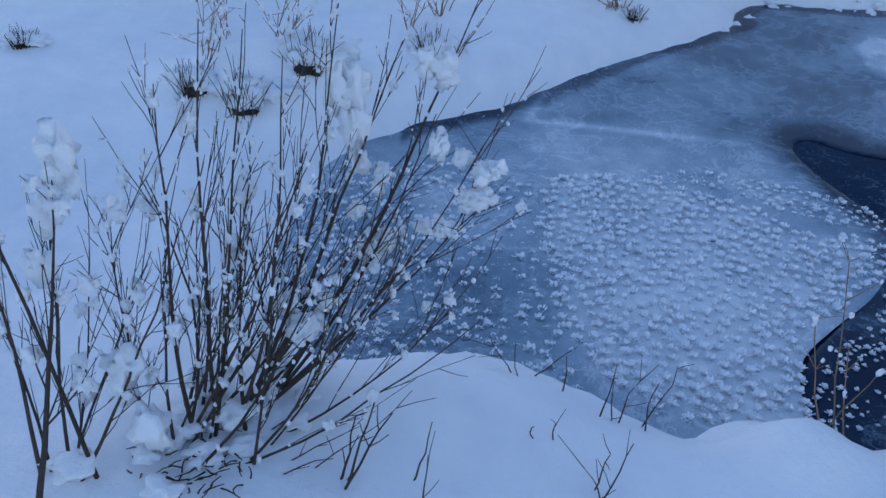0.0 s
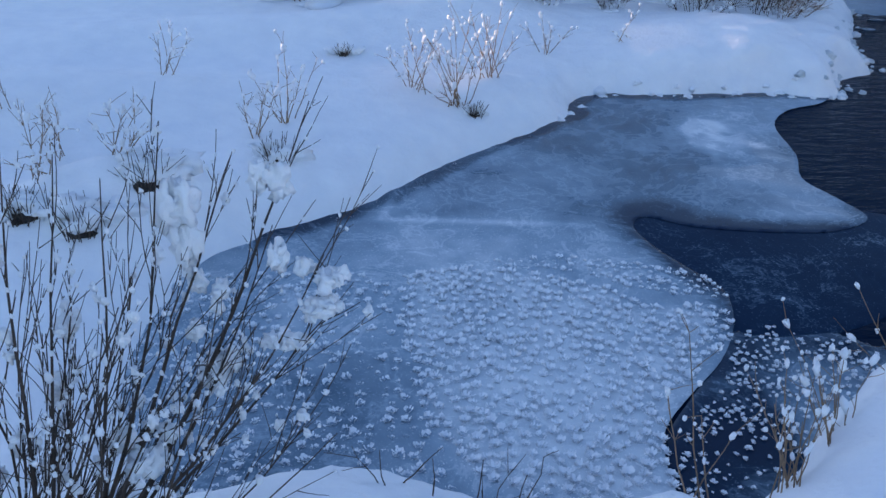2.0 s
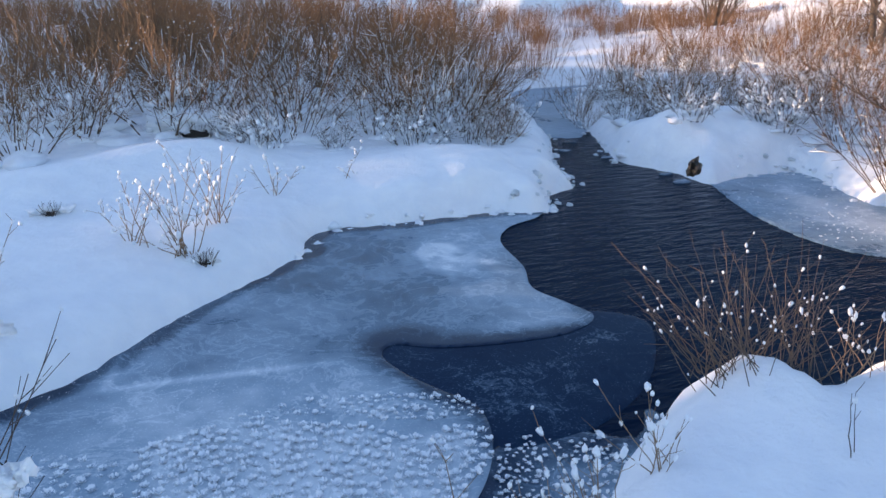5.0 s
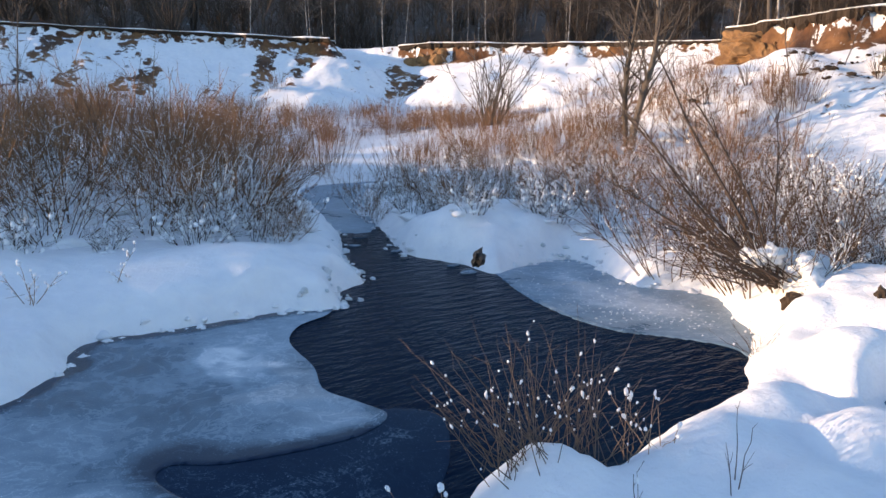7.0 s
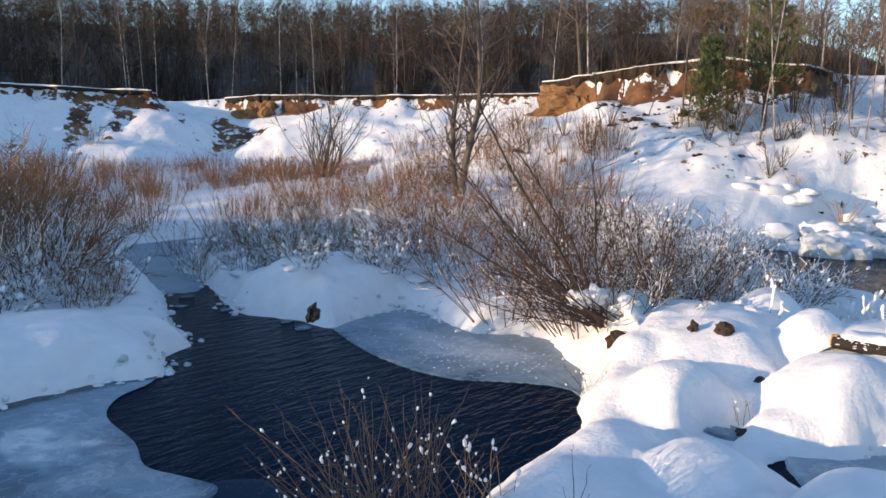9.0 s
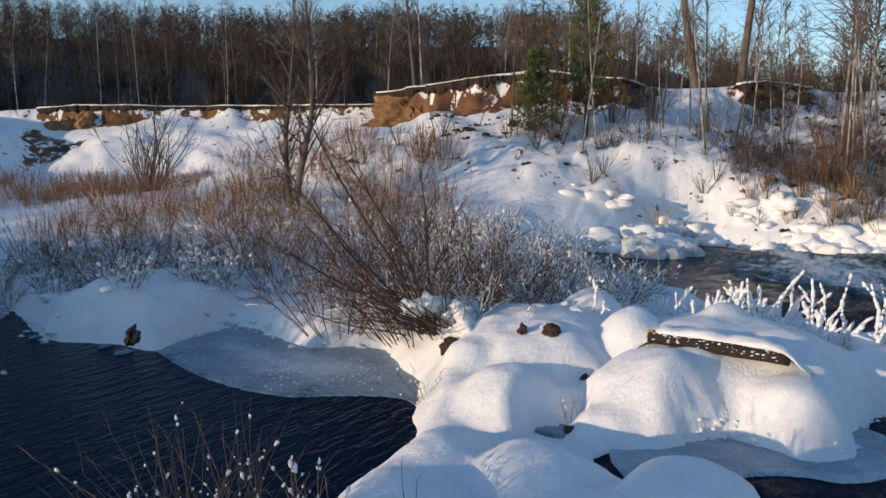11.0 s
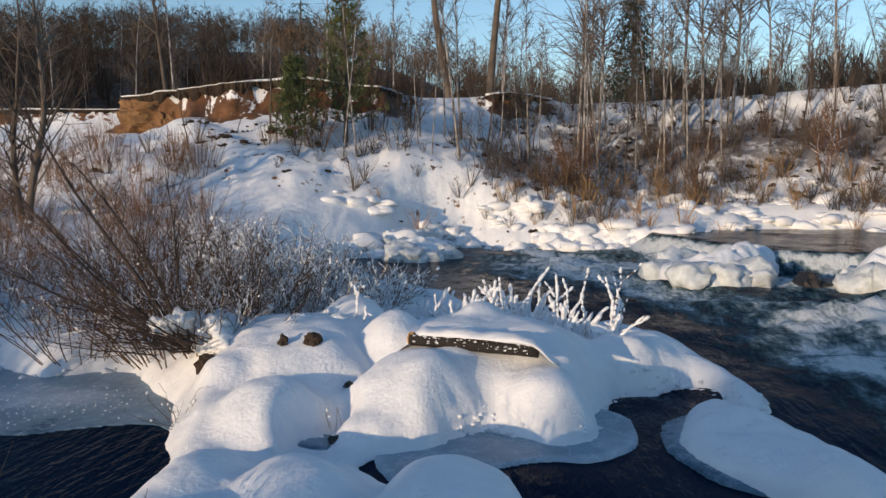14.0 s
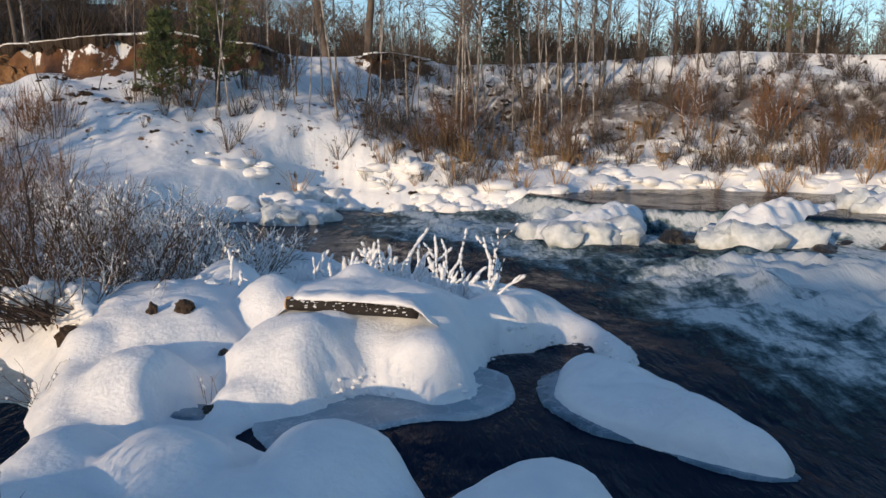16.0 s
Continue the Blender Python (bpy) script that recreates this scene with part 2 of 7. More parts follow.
def thing(name, at, label, category, group="", kind="", turn=0.0):
    """An empty at the base of a thing, to parent its parts."""
    ob = new(name)
    ob.empty_display_size = 0.1
    ob.matrix_world = pose(*at, 0, 0, turn)
    return tagged(ob, label, category, group, kind)


def lattice(seed, n=256):
    return np.random.RandomState(seed).rand(n, n)


LATTICES = {}


def value_noise(x, y, scale, seed):
    g = LATTICES.setdefault(seed, lattice(seed))
    x, y = np.asarray(x) / scale + 57.3, np.asarray(y) / scale + 31.7
    i, j = np.floor(x).astype(int), np.floor(y).astype(int)
    u, v = x - i, y - j
    u, v = u * u * u * (u * (6 * u - 15) + 10), v * v * v * (v * (6 * v - 15) + 10)
    i0, i1, j0, j1 = i % 256, (i + 1) % 256, j % 256, (j + 1) % 256
    return (g[i0, j0] * (1 - u) + g[i1, j0] * u) * (1 - v) + (g[i0, j1] * (1 - u) + g[i1, j1] * u) * v


def fbm(x, y, scale, seed, octaves=4, gain=0.5):
    """About -1 to 1."""
    total, amp, norm = 0.0, 1.0, 0.0
    for k in range(octaves):
        total, norm = total + amp * (value_noise(x, y, scale / 2**k, seed + k) * 2 - 1), norm + amp
        amp *= gain
    return total / norm


def rounded(points, steps=4, closed=True):
    """A smooth line through plan points."""
    p = np.array(points, float)
    n, out = len(p), []
    for i in range(n if closed else n - 1):
        a, b, c, d = (p[(i - 1) % n], p[i], p[(i + 1) % n], p[(i + 2) % n]) if closed else (p[max(i - 1, 0)], p[i], p[i + 1], p[min(i + 2, n - 1)])
        for k in range(steps):
            t = k / steps
            out.append(0.5 * (2 * b + (c - a) * t + (2 * a - 5 * b + 4 * c - d) * t * t + (3 * b - a - 3 * c + d) * t**3))
    if not closed:
        out.append(p[-1])
    return np.array(out)


def inside_by(x, y, poly):
    """Signed distance to a closed plan outline: positive inside."""
    x, y = np.asarray(x, float), np.asarray(y, float)
    best, odd = np.full(x.shape, 1e18), np.zeros(x.shape, bool)
    for (ax, ay), (bx, by) in zip(poly, np.roll(poly, -1, 0)):
        ex, ey = bx - ax, by - ay
        t = np.clip(((x - ax) * ex + (y - ay) * ey) / (ex * ex + ey * ey + 1e-12), 0, 1)
        best = np.minimum(best, (x - ax - t * ex) ** 2 + (y - ay - t * ey) ** 2)
        cross = (ay > y) != (by > y)
        odd ^= cross & (x < ex * (y - ay) / (ey if abs(ey) > 1e-12 else 1e-12) + ax)
    return np.where(odd, 1, -1) * np.sqrt(best)


def smooth_step(a, b, x):
    t = np.clip((x - a) / (b - a), 0, 1)
    return t * t * (3 - 2 * t)


def bell(x, y, cx, cy, rx, ry, turn=0.0):
    c, s = math.cos(radians(turn)), math.sin(radians(turn))
    u, v = ((x - cx) * c + (y - cy) * s) / rx, (-(x - cx) * s + (y - cy) * c) / ry
    return np.exp(-(u * u + v * v))


# ---- plan of the valley floor ----
POOL = rounded([(-0.72, 2.65), (-0.62, 2.3), (-0.4, 2.14), (-0.2, 2.2), (0.15, 2.2), (0.5, 2.05), (0.8, 1.86), (0.92, 1.95), (1.18, 1.95), (1.4, 1.86),
                (1.8, 2.05), (2.2, 2.35), (2.6, 2.62), (3.1, 2.86), (3.45, 2.72), (3.45, 2.45), (3.9, 2.52), (4.5, 2.62), (5.0, 2.45), (5.5, 2.62), (6.1, 2.95),
                (6.75, 3.2), (7.43, 3.72), (8.0, 4.3), (7.7, 4.96), (8.1, 5.8), (8.2, 6.4), (7.3, 6.45), (6.9, 6.4), (6.95, 7.1), (6.84, 7.87), (7.44, 8.95),
                (8.6, 11.0), (10.6, 13.6), (12.6, 14.2), (12.4, 14.9), (10.1, 14.8), (8.99, 13.72), (7.79, 11.33), (6.85, 9.36), (6.2, 8.4), (5.7, 7.6), (5.45, 6.95),
                (5.0, 6.75), (4.63, 6.25), (4.1, 6.38), (3.6, 6.42), (3.09, 6.46), (2.58, 6.55), (2.27, 6.39), (2.05, 5.93), (1.29, 5.38), (0.81, 4.96), (0.48, 4.62),
                (0.06, 4.32), (-0.34, 4.12), (-0.65, 3.7), (-0.75, 3.1)])
RIVER = rounded([(5.35, 1.0), (5.74, 1.40), (5.94, 1.18), (6.05, 0.99), (6.32, 0.82), (6.50, 0.62), (6.34, 0.37), (6.17, 0.10), (6.38, -0.16), (6.90, -0.24), (7.56, -0.41), (7.80, -0.78),
                 (7.98, -1.04), (7.83, -1.28), (7.50, -1.33), (7.14, -1.46), (7.22, -1.58), (7.65, -1.62), (8.40, -1.48), (8.83, -1.27), (9.6, -0.8), (10.6, 0.2), (12.2, 1.9), (15.0, 4.0), (17.4, 4.9), (19.3, 3.7), (21.5, 2.8), (21.3, 0.9), (21.1, -1.0), (20.9, -2.1),
                 (20.6, -3.4), (21.9, -5.6), (21.1, -7.7), (19.6, -9.9), (18.6, -13.0), (18.3, -18.0), (18.0, -32.0), (3.0, -32.0), (1.6, -12.0), (2.4, -5.0), (3.2, -2.2), (3.9, -1.0),
                 (4.5, -0.78), (4.85, -0.55), (4.8, -0.2), (4.62, 0.06), (4.95, 0.32), (5.2, 0.62)])
SIDE_POOL = rounded([(9.8, 9.1), (10.9, 8.85), (11.3, 9.5), (10.2, 9.9)])
CREST = np.array([(-60, 52), (-20, 47), (5, 43.5), (14, 40.5), (19.7, 38.7), (24.6, 35.0), (26.6, 37.5), (28.4, 36.6), (29.3, 32.6), (31.5, 28.0), (33.6, 22.5), (34.1, 17.9), (32.5, 16.0),
                  (27.5, 14.5), (26.2, 12.4), (25.3, 10.6), (26.2, 7.9), (27.0, 5.6), (29.8, 5.2), (31.0, 3.4), (31.2, 1.5), (32.9, -0.9), (32.2, -6.0), (30.8, -11.3), (28.8, -15.6), (26.5, -24), (26, -60)], float)
# height of the broken face below the turf, along the crest
FACE = [0.3, 0.5, 0.5, 0.5, 0.5, 0.75, 0.1, 0.08, 0.9, 0.5, 0.6, 0.5, 0.9, 1.2, 1.1, 1.0, 1.0, 0.85, 0.1, 0.1, 0.8, 0.2, 0.1, 0.15, 0.3, 0.2, 0.2]
TOP = [4.9, 4.8, 4.8, 4.8, 4.8, 4.75, 4.4, 4.5, 4.75, 4.75, 4.75, 4.75, 4.6, 4.6, 4.72, 4.8, 5.0, 4.75, 4.6, 4.7, 4.9, 4.55, 4.6, 4.9, 4.6, 4.5, 4.5]


SHADE_RISE = 7.05
# snow pillows: centre, half-widths, turn, height of the top, roundness of the brow
DOMES = [(4.80, 2.18, 0.62, 0.42, 15, 0.36, 0.62), (4.72, 1.55, 0.62, 0.40, 20, 0.40, 0.62), (4.74, 0.64, 0.68, 0.52, 10, 0.43, 0.60), (4.30, -0.40, 0.72, 0.52, -20, 0.37, 0.60), (4.2, 1.0, 0.7, 0.5, 0, 0.36, 0.7),
         (7.65, 2.30, 1.30, 1.00, 0, 0.64, 0.75), (7.75, 0.75, 1.25, 1.15, 0, 0.65, 0.55), (6.24, 2.20, 0.58, 0.50, 10, 0.42, 0.85), (6.66, 1.18, 0.70, 0.62, 15, 0.53, 0.85), (6.12, 1.34, 0.46, 0.34, 30, 0.27, 0.8),
         (6.68, 0.18, 0.60, 0.44, 10, 0.49, 0.75), (6.45, 0.75, 0.40, 0.30, 0, 0.34, 0.8), (7.55, 1.50, 0.66, 0.46, 0, 0.72, 1.3), (8.22, 0.76, 0.55, 0.38, 0, 0.72, 0.70), (8.00, -0.55, 0.95, 0.62, -15, 0.40, 0.55), (7.60, -1.42, 0.70, 0.20, 12, 0.17, 0.55),
         (6.85, 2.72, 0.45, 0.36, 0, 0.42, 0.7), (8.5, 2.1, 0.6, 0.45, 20, 0.72, 0.7)]


def crest_field(x, y):
    """Distance out from the crest (positive towards the river), and the face and top heights of its nearest stretch."""
    best = np.full(x.shape, 1e18)
    side, face, top = np.zeros(x.shape), np.zeros(x.shape), np.zeros(x.shape)
    for i in range(len(CREST) - 1):
        (ax, ay), (bx, by) = CREST[i], CREST[i + 1]
        ex, ey = bx - ax, by - ay
        t = np.clip(((x - ax) * ex + (y - ay) * ey) / (ex * ex + ey * ey), 0, 1)
        px, py = x - ax - t * ex, y - ay - t * ey
        d2 = px * px + py * py
        near = d2 < best
        best = np.where(near, d2, best)
        side = np.where(near, ey * px - ex * py, side)
        face = np.where(near, FACE[i] * (1 - t) + FACE[i + 1] * t, face)
        top = np.where(near, TOP[i] * (1 - t) + TOP[i + 1] * t, top)
    loop = np.vstack([CREST, [(400, -60), (400, 400), (-60, 400)]])
    return -np.sign(inside_by(x, y, loop)) * np.sqrt(best), face, top


def land(x, y):
    """Height of the snow surface and the soil and scrub masks."""
    x, y = np.asarray(x, float), np.asarray(y, float)
    wet = np.maximum(np.maximum(inside_by(x, y, POOL), inside_by(x, y, RIVER)), inside_by(x, y, SIDE_POOL))
    wet = wet + 0.05 * fbm(x, y, 0.42, 11, 3) + 0.03 * fbm(x, y, 0.13, 15, 2)
    dry = np.maximum(-wet, 0)
    near = np.exp(-((x - 3) ** 2 + (y - 3) ** 2) / 90)
    bank = 0.27 + 0.07 * fbm(x, y, 2.2, 21, 3)
    low = bell(x, y, 5.7, 1.95, 0.5, 0.6) + bell(x, y, 6.15, 1.75, 0.3, 0.3)
    bank = bank * (1 - 0.25 * np.clip(1.3 * bell(x, y, 7.0, 0.9, 1.5, 2.2), 0, 1)) * (1 - 0.5 * np.clip(1.3 * bell(x, y, 4.9, 0.9, 0.7, 2.0), 0, 1))
    bank = bank * (1 - 0.75 * np.clip(low, 0, 1)) * (1 - 0.93 * np.clip(1.4 * bell(x, y, -1.55, 2.85, 1.15, 0.62), 0, 1))
    h = bank * (1 - np.exp(-dry / 0.13)) ** 0.7
    h = h + smooth_step(0.3, 3.0, dry) * (0.10 * fbm(x, y, 3.5, 31, 4) + 0.10) + smooth_step(2, 18, dry) * 0.45
    h = h + (0.018 * fbm(x, y, 0.55, 41, 3)) * smooth_step(0.02, 0.25, dry)
    # pillows of the bank underfoot
    soft = smooth_step(0.0, 0.30, dry)
    pillows = [(3.9, 1.5, 0.5, 0.35, 30, 0.10), (1.02, 1.62, 0.20, 0.15, 0, 0.13), (-0.1, 1.75, 0.45, 0.22, -10, 0.08), (3.15, 2.45, 0.30, 0.22, 0, 0.10), (4.2, 2.15, 0.45, 0.28, 10, 0.12),
               (3.3, 2.3, 0.5, 0.3, 0, 0.06), (-0.8, 1.35, 0.5, 0.35, 0, 0.10), (9.2, 2.2, 1.0, 0.8, 0, 0.08), (7.05, 2.75, 0.25, 0.2, 0, 0.10), (7.35, 3.0, 0.3, 0.25, 0, 0.14)]
    for cx, cy, rx, ry, turn, top in pillows:
        h = h + top * bell(x, y, cx, cy, rx, ry, turn) * soft
    # snow pillows of the near bank and of the knoll between pool and river: plump domes that meet in creases
    steep = (1 - np.exp(-dry / 0.075)) ** 0.65
    for cx, cy, rx, ry, turn, top, plump in DOMES:
        c, s = math.cos(radians(turn)), math.sin(radians(turn))
        wx_, wy_ = x + 0.10 * fbm(x, y, 0.55, 47, 3), y + 0.10 * fbm(x, y, 0.55, 49, 3)
        u = ((wx_ - cx) * c + (wy_ - cy) * s) ** 2 / rx**2 + (-(wx_ - cx) * s + (wy_ - cy) * c) ** 2 / ry**2
        d = top * np.clip(1 - u**1.25, 0, 1) ** plump * steep
        blend = np.clip(0.5 + 0.5 * (d - h) / 0.10, 0, 1)
        h = np.where(d > 0, h * (1 - blend) + d * blend + 0.10 * blend * (1 - blend) * smooth_step(0, 0.06, d), h)
    h = h + (0.050 * fbm(x, y, 0.42, 45, 3) * bell(x, y, 7.2, 1.2, 1.5, 1.6) + 0.055 * np.abs(fbm(x, y, 0.26, 46, 3)) * bell(x, y, 7.0, 2.5, 0.9, 0.9)) * soft
    h = np.maximum(h, 0.045 * smooth_step(0.0, 0.1, dry))
    # bank on the other side of the pool
    for cx, cy, rx, ry, turn, top in [(3.9, 7.3, 1.1, 0.6, 10, 0.16), (5.0, 7.1, 0.4, 0.3, 0, 0.06), (7.9, 7.4, 1.0, 0.7, -20, 0.26), (9.2, 7.3, 0.6, 0.5, 0, 0.2), (10.2, 10.6, 0.7, 0.5, 0, 0.2), (-1.0, 4.2, 0.5, 0.28, 10, 0.22),
                                      (-2.0, 5.6, 1.6, 0.5, 12, 0.22), (-0.5, 7.6, 2.2, 0.5, 5, 0.25), (1.6, 8.2, 1.0, 0.5, 0, 0.2), (7.7, 3.1, 0.4, 0.4, 0, 0.12)]:
        h = h + top * bell(x, y, cx, cy, rx, ry, turn) * soft
    mid = bell(x, y, 10.5, 9.5, 4.5, 4.5) * smooth_step(0.1, 0.7, dry) * smooth_step(5.5, 7.5, x + 0.4 * y)
    h = h + mid * (0.42 * np.abs(fbm(x, y, 1.5, 53, 3)) + 0.10 * fbm(x, y, 0.5, 57, 2))
    edge_lumps = smooth_step(0.12, 0.3, dry) * smooth_step(0.9, 0.4, dry) * smooth_step(5.0, 6.0, np.hypot(x, y))
    h = h + edge_lumps * 0.16 * np.maximum(fbm(x, y, 0.75, 59, 2), -0.1)
    far = smooth_step(12, 26, np.hypot(x - 2, y - 2))
    h = h + far * 0.22 * fbm(x, y, 2.4, 51, 4) * smooth_step(0, 1.5, dry)
    rubble = bell(x, y, 22.8, -2.5, 2.2, 9.0) * smooth_step(0.0, 0.5, dry)
    h = h + rubble * (0.15 + 0.55 * np.abs(fbm(x, y, 1.2, 61, 4)))
    # valley side with its broken edge
    out, face, top = crest_field(x, y)
    jag = out + 0.9 * fbm(x, y, 3.0, 71, 4) + 0.25 * fbm(x, y, 0.8, 75, 2)
    face = face * (0.75 + 0.5 * value_noise(x, y, 1.4, 81))
    run = 7.0 + 1.5 * fbm(x, y, 9, 85, 2)
    foot = 1.05
    t = np.clip((jag - 0.35) / run, 0, 1)
    slope = foot + (top - face - foot) * (1 - t) ** 1.08 - foot * smooth_step(run + 0.3, run + 8.0, jag)
    slope = slope + (0.28 * fbm(x, y, 2.0, 91, 5) + 0.16 * np.abs(fbm(x, y, 0.9, 97, 3))) * np.sin(np.pi * np.clip(t, 0, 1))
    slope = slope * smooth_step(0.0, 1.6, dry)
    edge = smooth_step(0.0, 0.35, jag)
    back = np.maximum(-jag, 0)
    plateau = top + 0.12 * fbm(x, y, 2.5, 95, 3) * np.clip(back, 0, 1) + 0.012 * back + (0.05 + 0.20 * smooth_step(-2, 22, y)) * np.maximum(back - 12, 0) * np.exp(-np.maximum(back - 10, 0) / 110)
    side = plateau * (1 - edge) + slope * edge
    k = 0.35
    mixed = np.clip(0.5 + 0.5 * (side - h) / k, 0, 1)
    h = np.where(jag < 0, plateau, h * (1 - mixed) + side * mixed + k * mixed * (1 - mixed) * smooth_step(0.0, 0.4, dry))
    # unseen rise, added with a stepped crest to keep low sun off the stream
    along = x * SUN_TO.x + y * SUN_TO.y
    across = x * SUN_TO.y - y * SUN_TO.x
    h = h + (SHADE_RISE + 1.5 * smooth_step(4.05, 3.2, across) + 0.25 * smooth_step(8.6, 10.6, across) + 0.20 * np.sin(across * 4.1)) * smooth_step(38, 60, along + 3 * fbm(x, y, 20, 99, 2)) * smooth_step(0, 6, jag)
    h = h + 1.2 * smooth_step(6, 40, -x) * smooth_step(0, 6, jag)
    # wooded hill behind the cliff
    bearing = np.degrees(np.arctan2(x, y))
    h = h + 4.6 * smooth_step(88, 126, np.hypot(x, y)) * smooth_step(0, 8, bearing) * smooth_step(86, 70, bearing) * (jag < 0)
    # unseen higher upland beyond the left end of the cliff, added to shade it
    h = h + 5.0 * smooth_step(39.5, 42.0, across) * smooth_step(54, 48, across) * smooth_step(36, 56, along)
    soil = np.clip(smooth_step(-0.05, 0.08, jag) * smooth_step(face * 0.9 + 0.45, face * 0.35 + 0.05, jag) * np.clip(face * 1.3, 0, 1), 0, 1) * (jag > -0.03) * np.clip(0.50 + 0.85 * value_noise(x, y, 1.3, 137), 0, 1)
    soil = soil + (0.21 - 0.12 * (y > 22) * smooth_step(31, 26, x)) * np.sin(np.pi * t) * (jag > 0.3)
    # rills of bare earth washed down the left part of the cliff
    rill = value_noise(0.77 * x - 0.64 * y, 0.16 * (0.64 * x + 0.77 * y), 0.9, 131) + 0.35 * (value_noise(x, y, 0.5, 133) - 0.5)
    washed = smooth_step(0.44, 0.62, rill) * smooth_step(1.0, 0.6, t) * (jag > 0.1) * (y > 30) * (x < 27.5)
    soil = np.maximum(soil, 0.62 * washed)
    soil = np.where(soil < 0.03, -0.6, soil)
    right = smooth_step(4.5, -3.0, y) * (x > 15)
    scrub = np.sin(np.pi * np.clip(t, 0.02, 0.98)) * (0.12 + 0.70 * right + 0.08 * (y > 22) * smooth_step(31, 26, x)) * (jag > -0.5) + 1.0 * smooth_step(8, 16, back) * (jag < 0)
    gully = np.maximum(bell(x, y, 5.95, 1.84, 0.42, 0.24, 0), bell(x, y, 6.35, 1.74, 0.28, 0.12, -8))
    gully = np.maximum(smooth_step(0.25, 0.75, gully), 0.75 * smooth_step(0.3, 0.8, bell(x, y, 5.62, 1.95, 0.28, 0.55, 0)))
    h = h - (h - 0.02) * gully * smooth_step(0.0, 0.1, dry)
    h = np.where(wet > 0, -np.minimum(wet * 1.4, 0.5), h)
    return h, soil, np.clip(scrub, 0, 1)


def spaced(stops):
    """Grid lines from rows of (from, to, step)."""
    out = []
    for a, b, s in stops:
        out.append(np.arange(a, b - s * 0.3, s))
    return np.concatenate(out + [[stops[-1][1]]])


def grid_mesh(name, xs, ys, height, keep=None):
    X, Y = np.meshgrid(xs, ys, indexing="ij")
    nx, ny = X.shape
    idx = np.arange(nx * ny).reshape(nx, ny)
    quads = np.stack([idx[:-1, :-1], idx[1:, :-1], idx[1:, 1:], idx[:-1, 1:]], -1).reshape(-1, 4)
    verts = np.stack([X.ravel(), Y.ravel(), height.ravel()], 1)
    if keep is not None:
        quads = quads[keep.ravel()]
        used = np.unique(quads)
        remap = np.full(nx * ny, -1)
        remap[used] = np.arange(len(used))
        verts, quads = verts[used], remap[quads]
    else:
        used = np.arange(nx * ny)
    me = bpy.data.meshes.new(name)
    me.vertices.add(len(verts))
    me.vertices.foreach_set("co", verts.ravel().astype(np.float32))
    me.loops.add(quads.size)
    me.loops.foreach_set("vertex_index", quads.ravel().astype(np.int32))
    me.polygons.add(len(quads))
    me.polygons.foreach_set("loop_start", np.arange(0, quads.size, 4, dtype=np.int32))
    me.polygons.foreach_set("use_smooth", np.ones(len(quads), bool))
    me.update(calc_edges=True)
    return me, used


def paint(me, name, values):
    at = me.attributes.new(name, "FLOAT", "POINT")
    at.data.foreach_set("value", np.asarray(values, np.float32).ravel())


def ground_z(x, y):
    return float(sheet_z(np.array([x]), np.array([y]))[0])


def sheet_z(x, y):
    """Height of the finished sheet, between its grid lines."""
    i, j = np.clip(np.searchsorted(gx, x) - 1, 0, len(gx) - 2), np.clip(np.searchsorted(gy, y) - 1, 0, len(gy) - 2)
    u, v = (x - gx[i]) / (gx[i + 1] - gx[i]), (y - gy[j]) / (gy[j + 1] - gy[j])
    return (gh[i, j] * (1 - u) + gh[i + 1, j] * u) * (1 - v) + (gh[i, j + 1] * (1 - u) + gh[i + 1, j + 1] * u) * v


# ---- ground, one sheet to the horizon ----
gx = spaced([(-700, -100, 60), (-100, -52, 8), (-52, -20, 0.9), (-20, -3, 0.6), (-3, 9.6, 0.06), (9.6, 12, 0.1), (12, 36, 0.22), (36, 60, 1.0), (60, 140, 6), (140, 900, 60)])
gy = spaced([(-700, -100, 60), (-100, -26, 6), (-26, -16, 0.6), (-16, -2.2, 0.2), (-2.2, 9.0, 0.06), (9.0, 14, 0.1), (14, 43, 0.24), (43, 70, 1.0), (70, 150, 6), (150, 900, 60)])
GX, GY = np.meshgrid(gx, gy, indexing="ij")
gh, gsoil, gscrub = land(GX, GY)
ground_mesh, _ = grid_mesh("ground", gx, gy, gh)
paint(ground_mesh, "soil", gsoil)
paint(ground_mesh, "scrub", gscrub)
tagged(part("ground", ground_mesh, GROUND), "deep rounded snow over the stream valley and its sandy banks", "ground", kind="structure")

# ---- water ----
wx, wy = spaced([(-6, 3, 0.5), (3, 9, 0.08), (9, 28, 0.14), (28, 34, 1.0)]), spaced([(-36, -14, 0.8), (-14, 3, 0.1), (3, 16, 0.25)])
WX, WY = np.meshgrid(wx, wy, indexing="ij")


def ledge_side(x, y):
    """Distance upstream of the stone ledge over which the river falls."""
    line = rounded([(24, -1.0), (19.5, -2.9), (16.4, -4.2), (15.2, -6.4), (12.8, -8.2), (9.0, -11.0), (6.0, -16.0)], 3, False)
    loop = np.vstack([line, [(6, -60), (60, -60), (60, -1.0)]])
    return inside_by(x, y, loop)


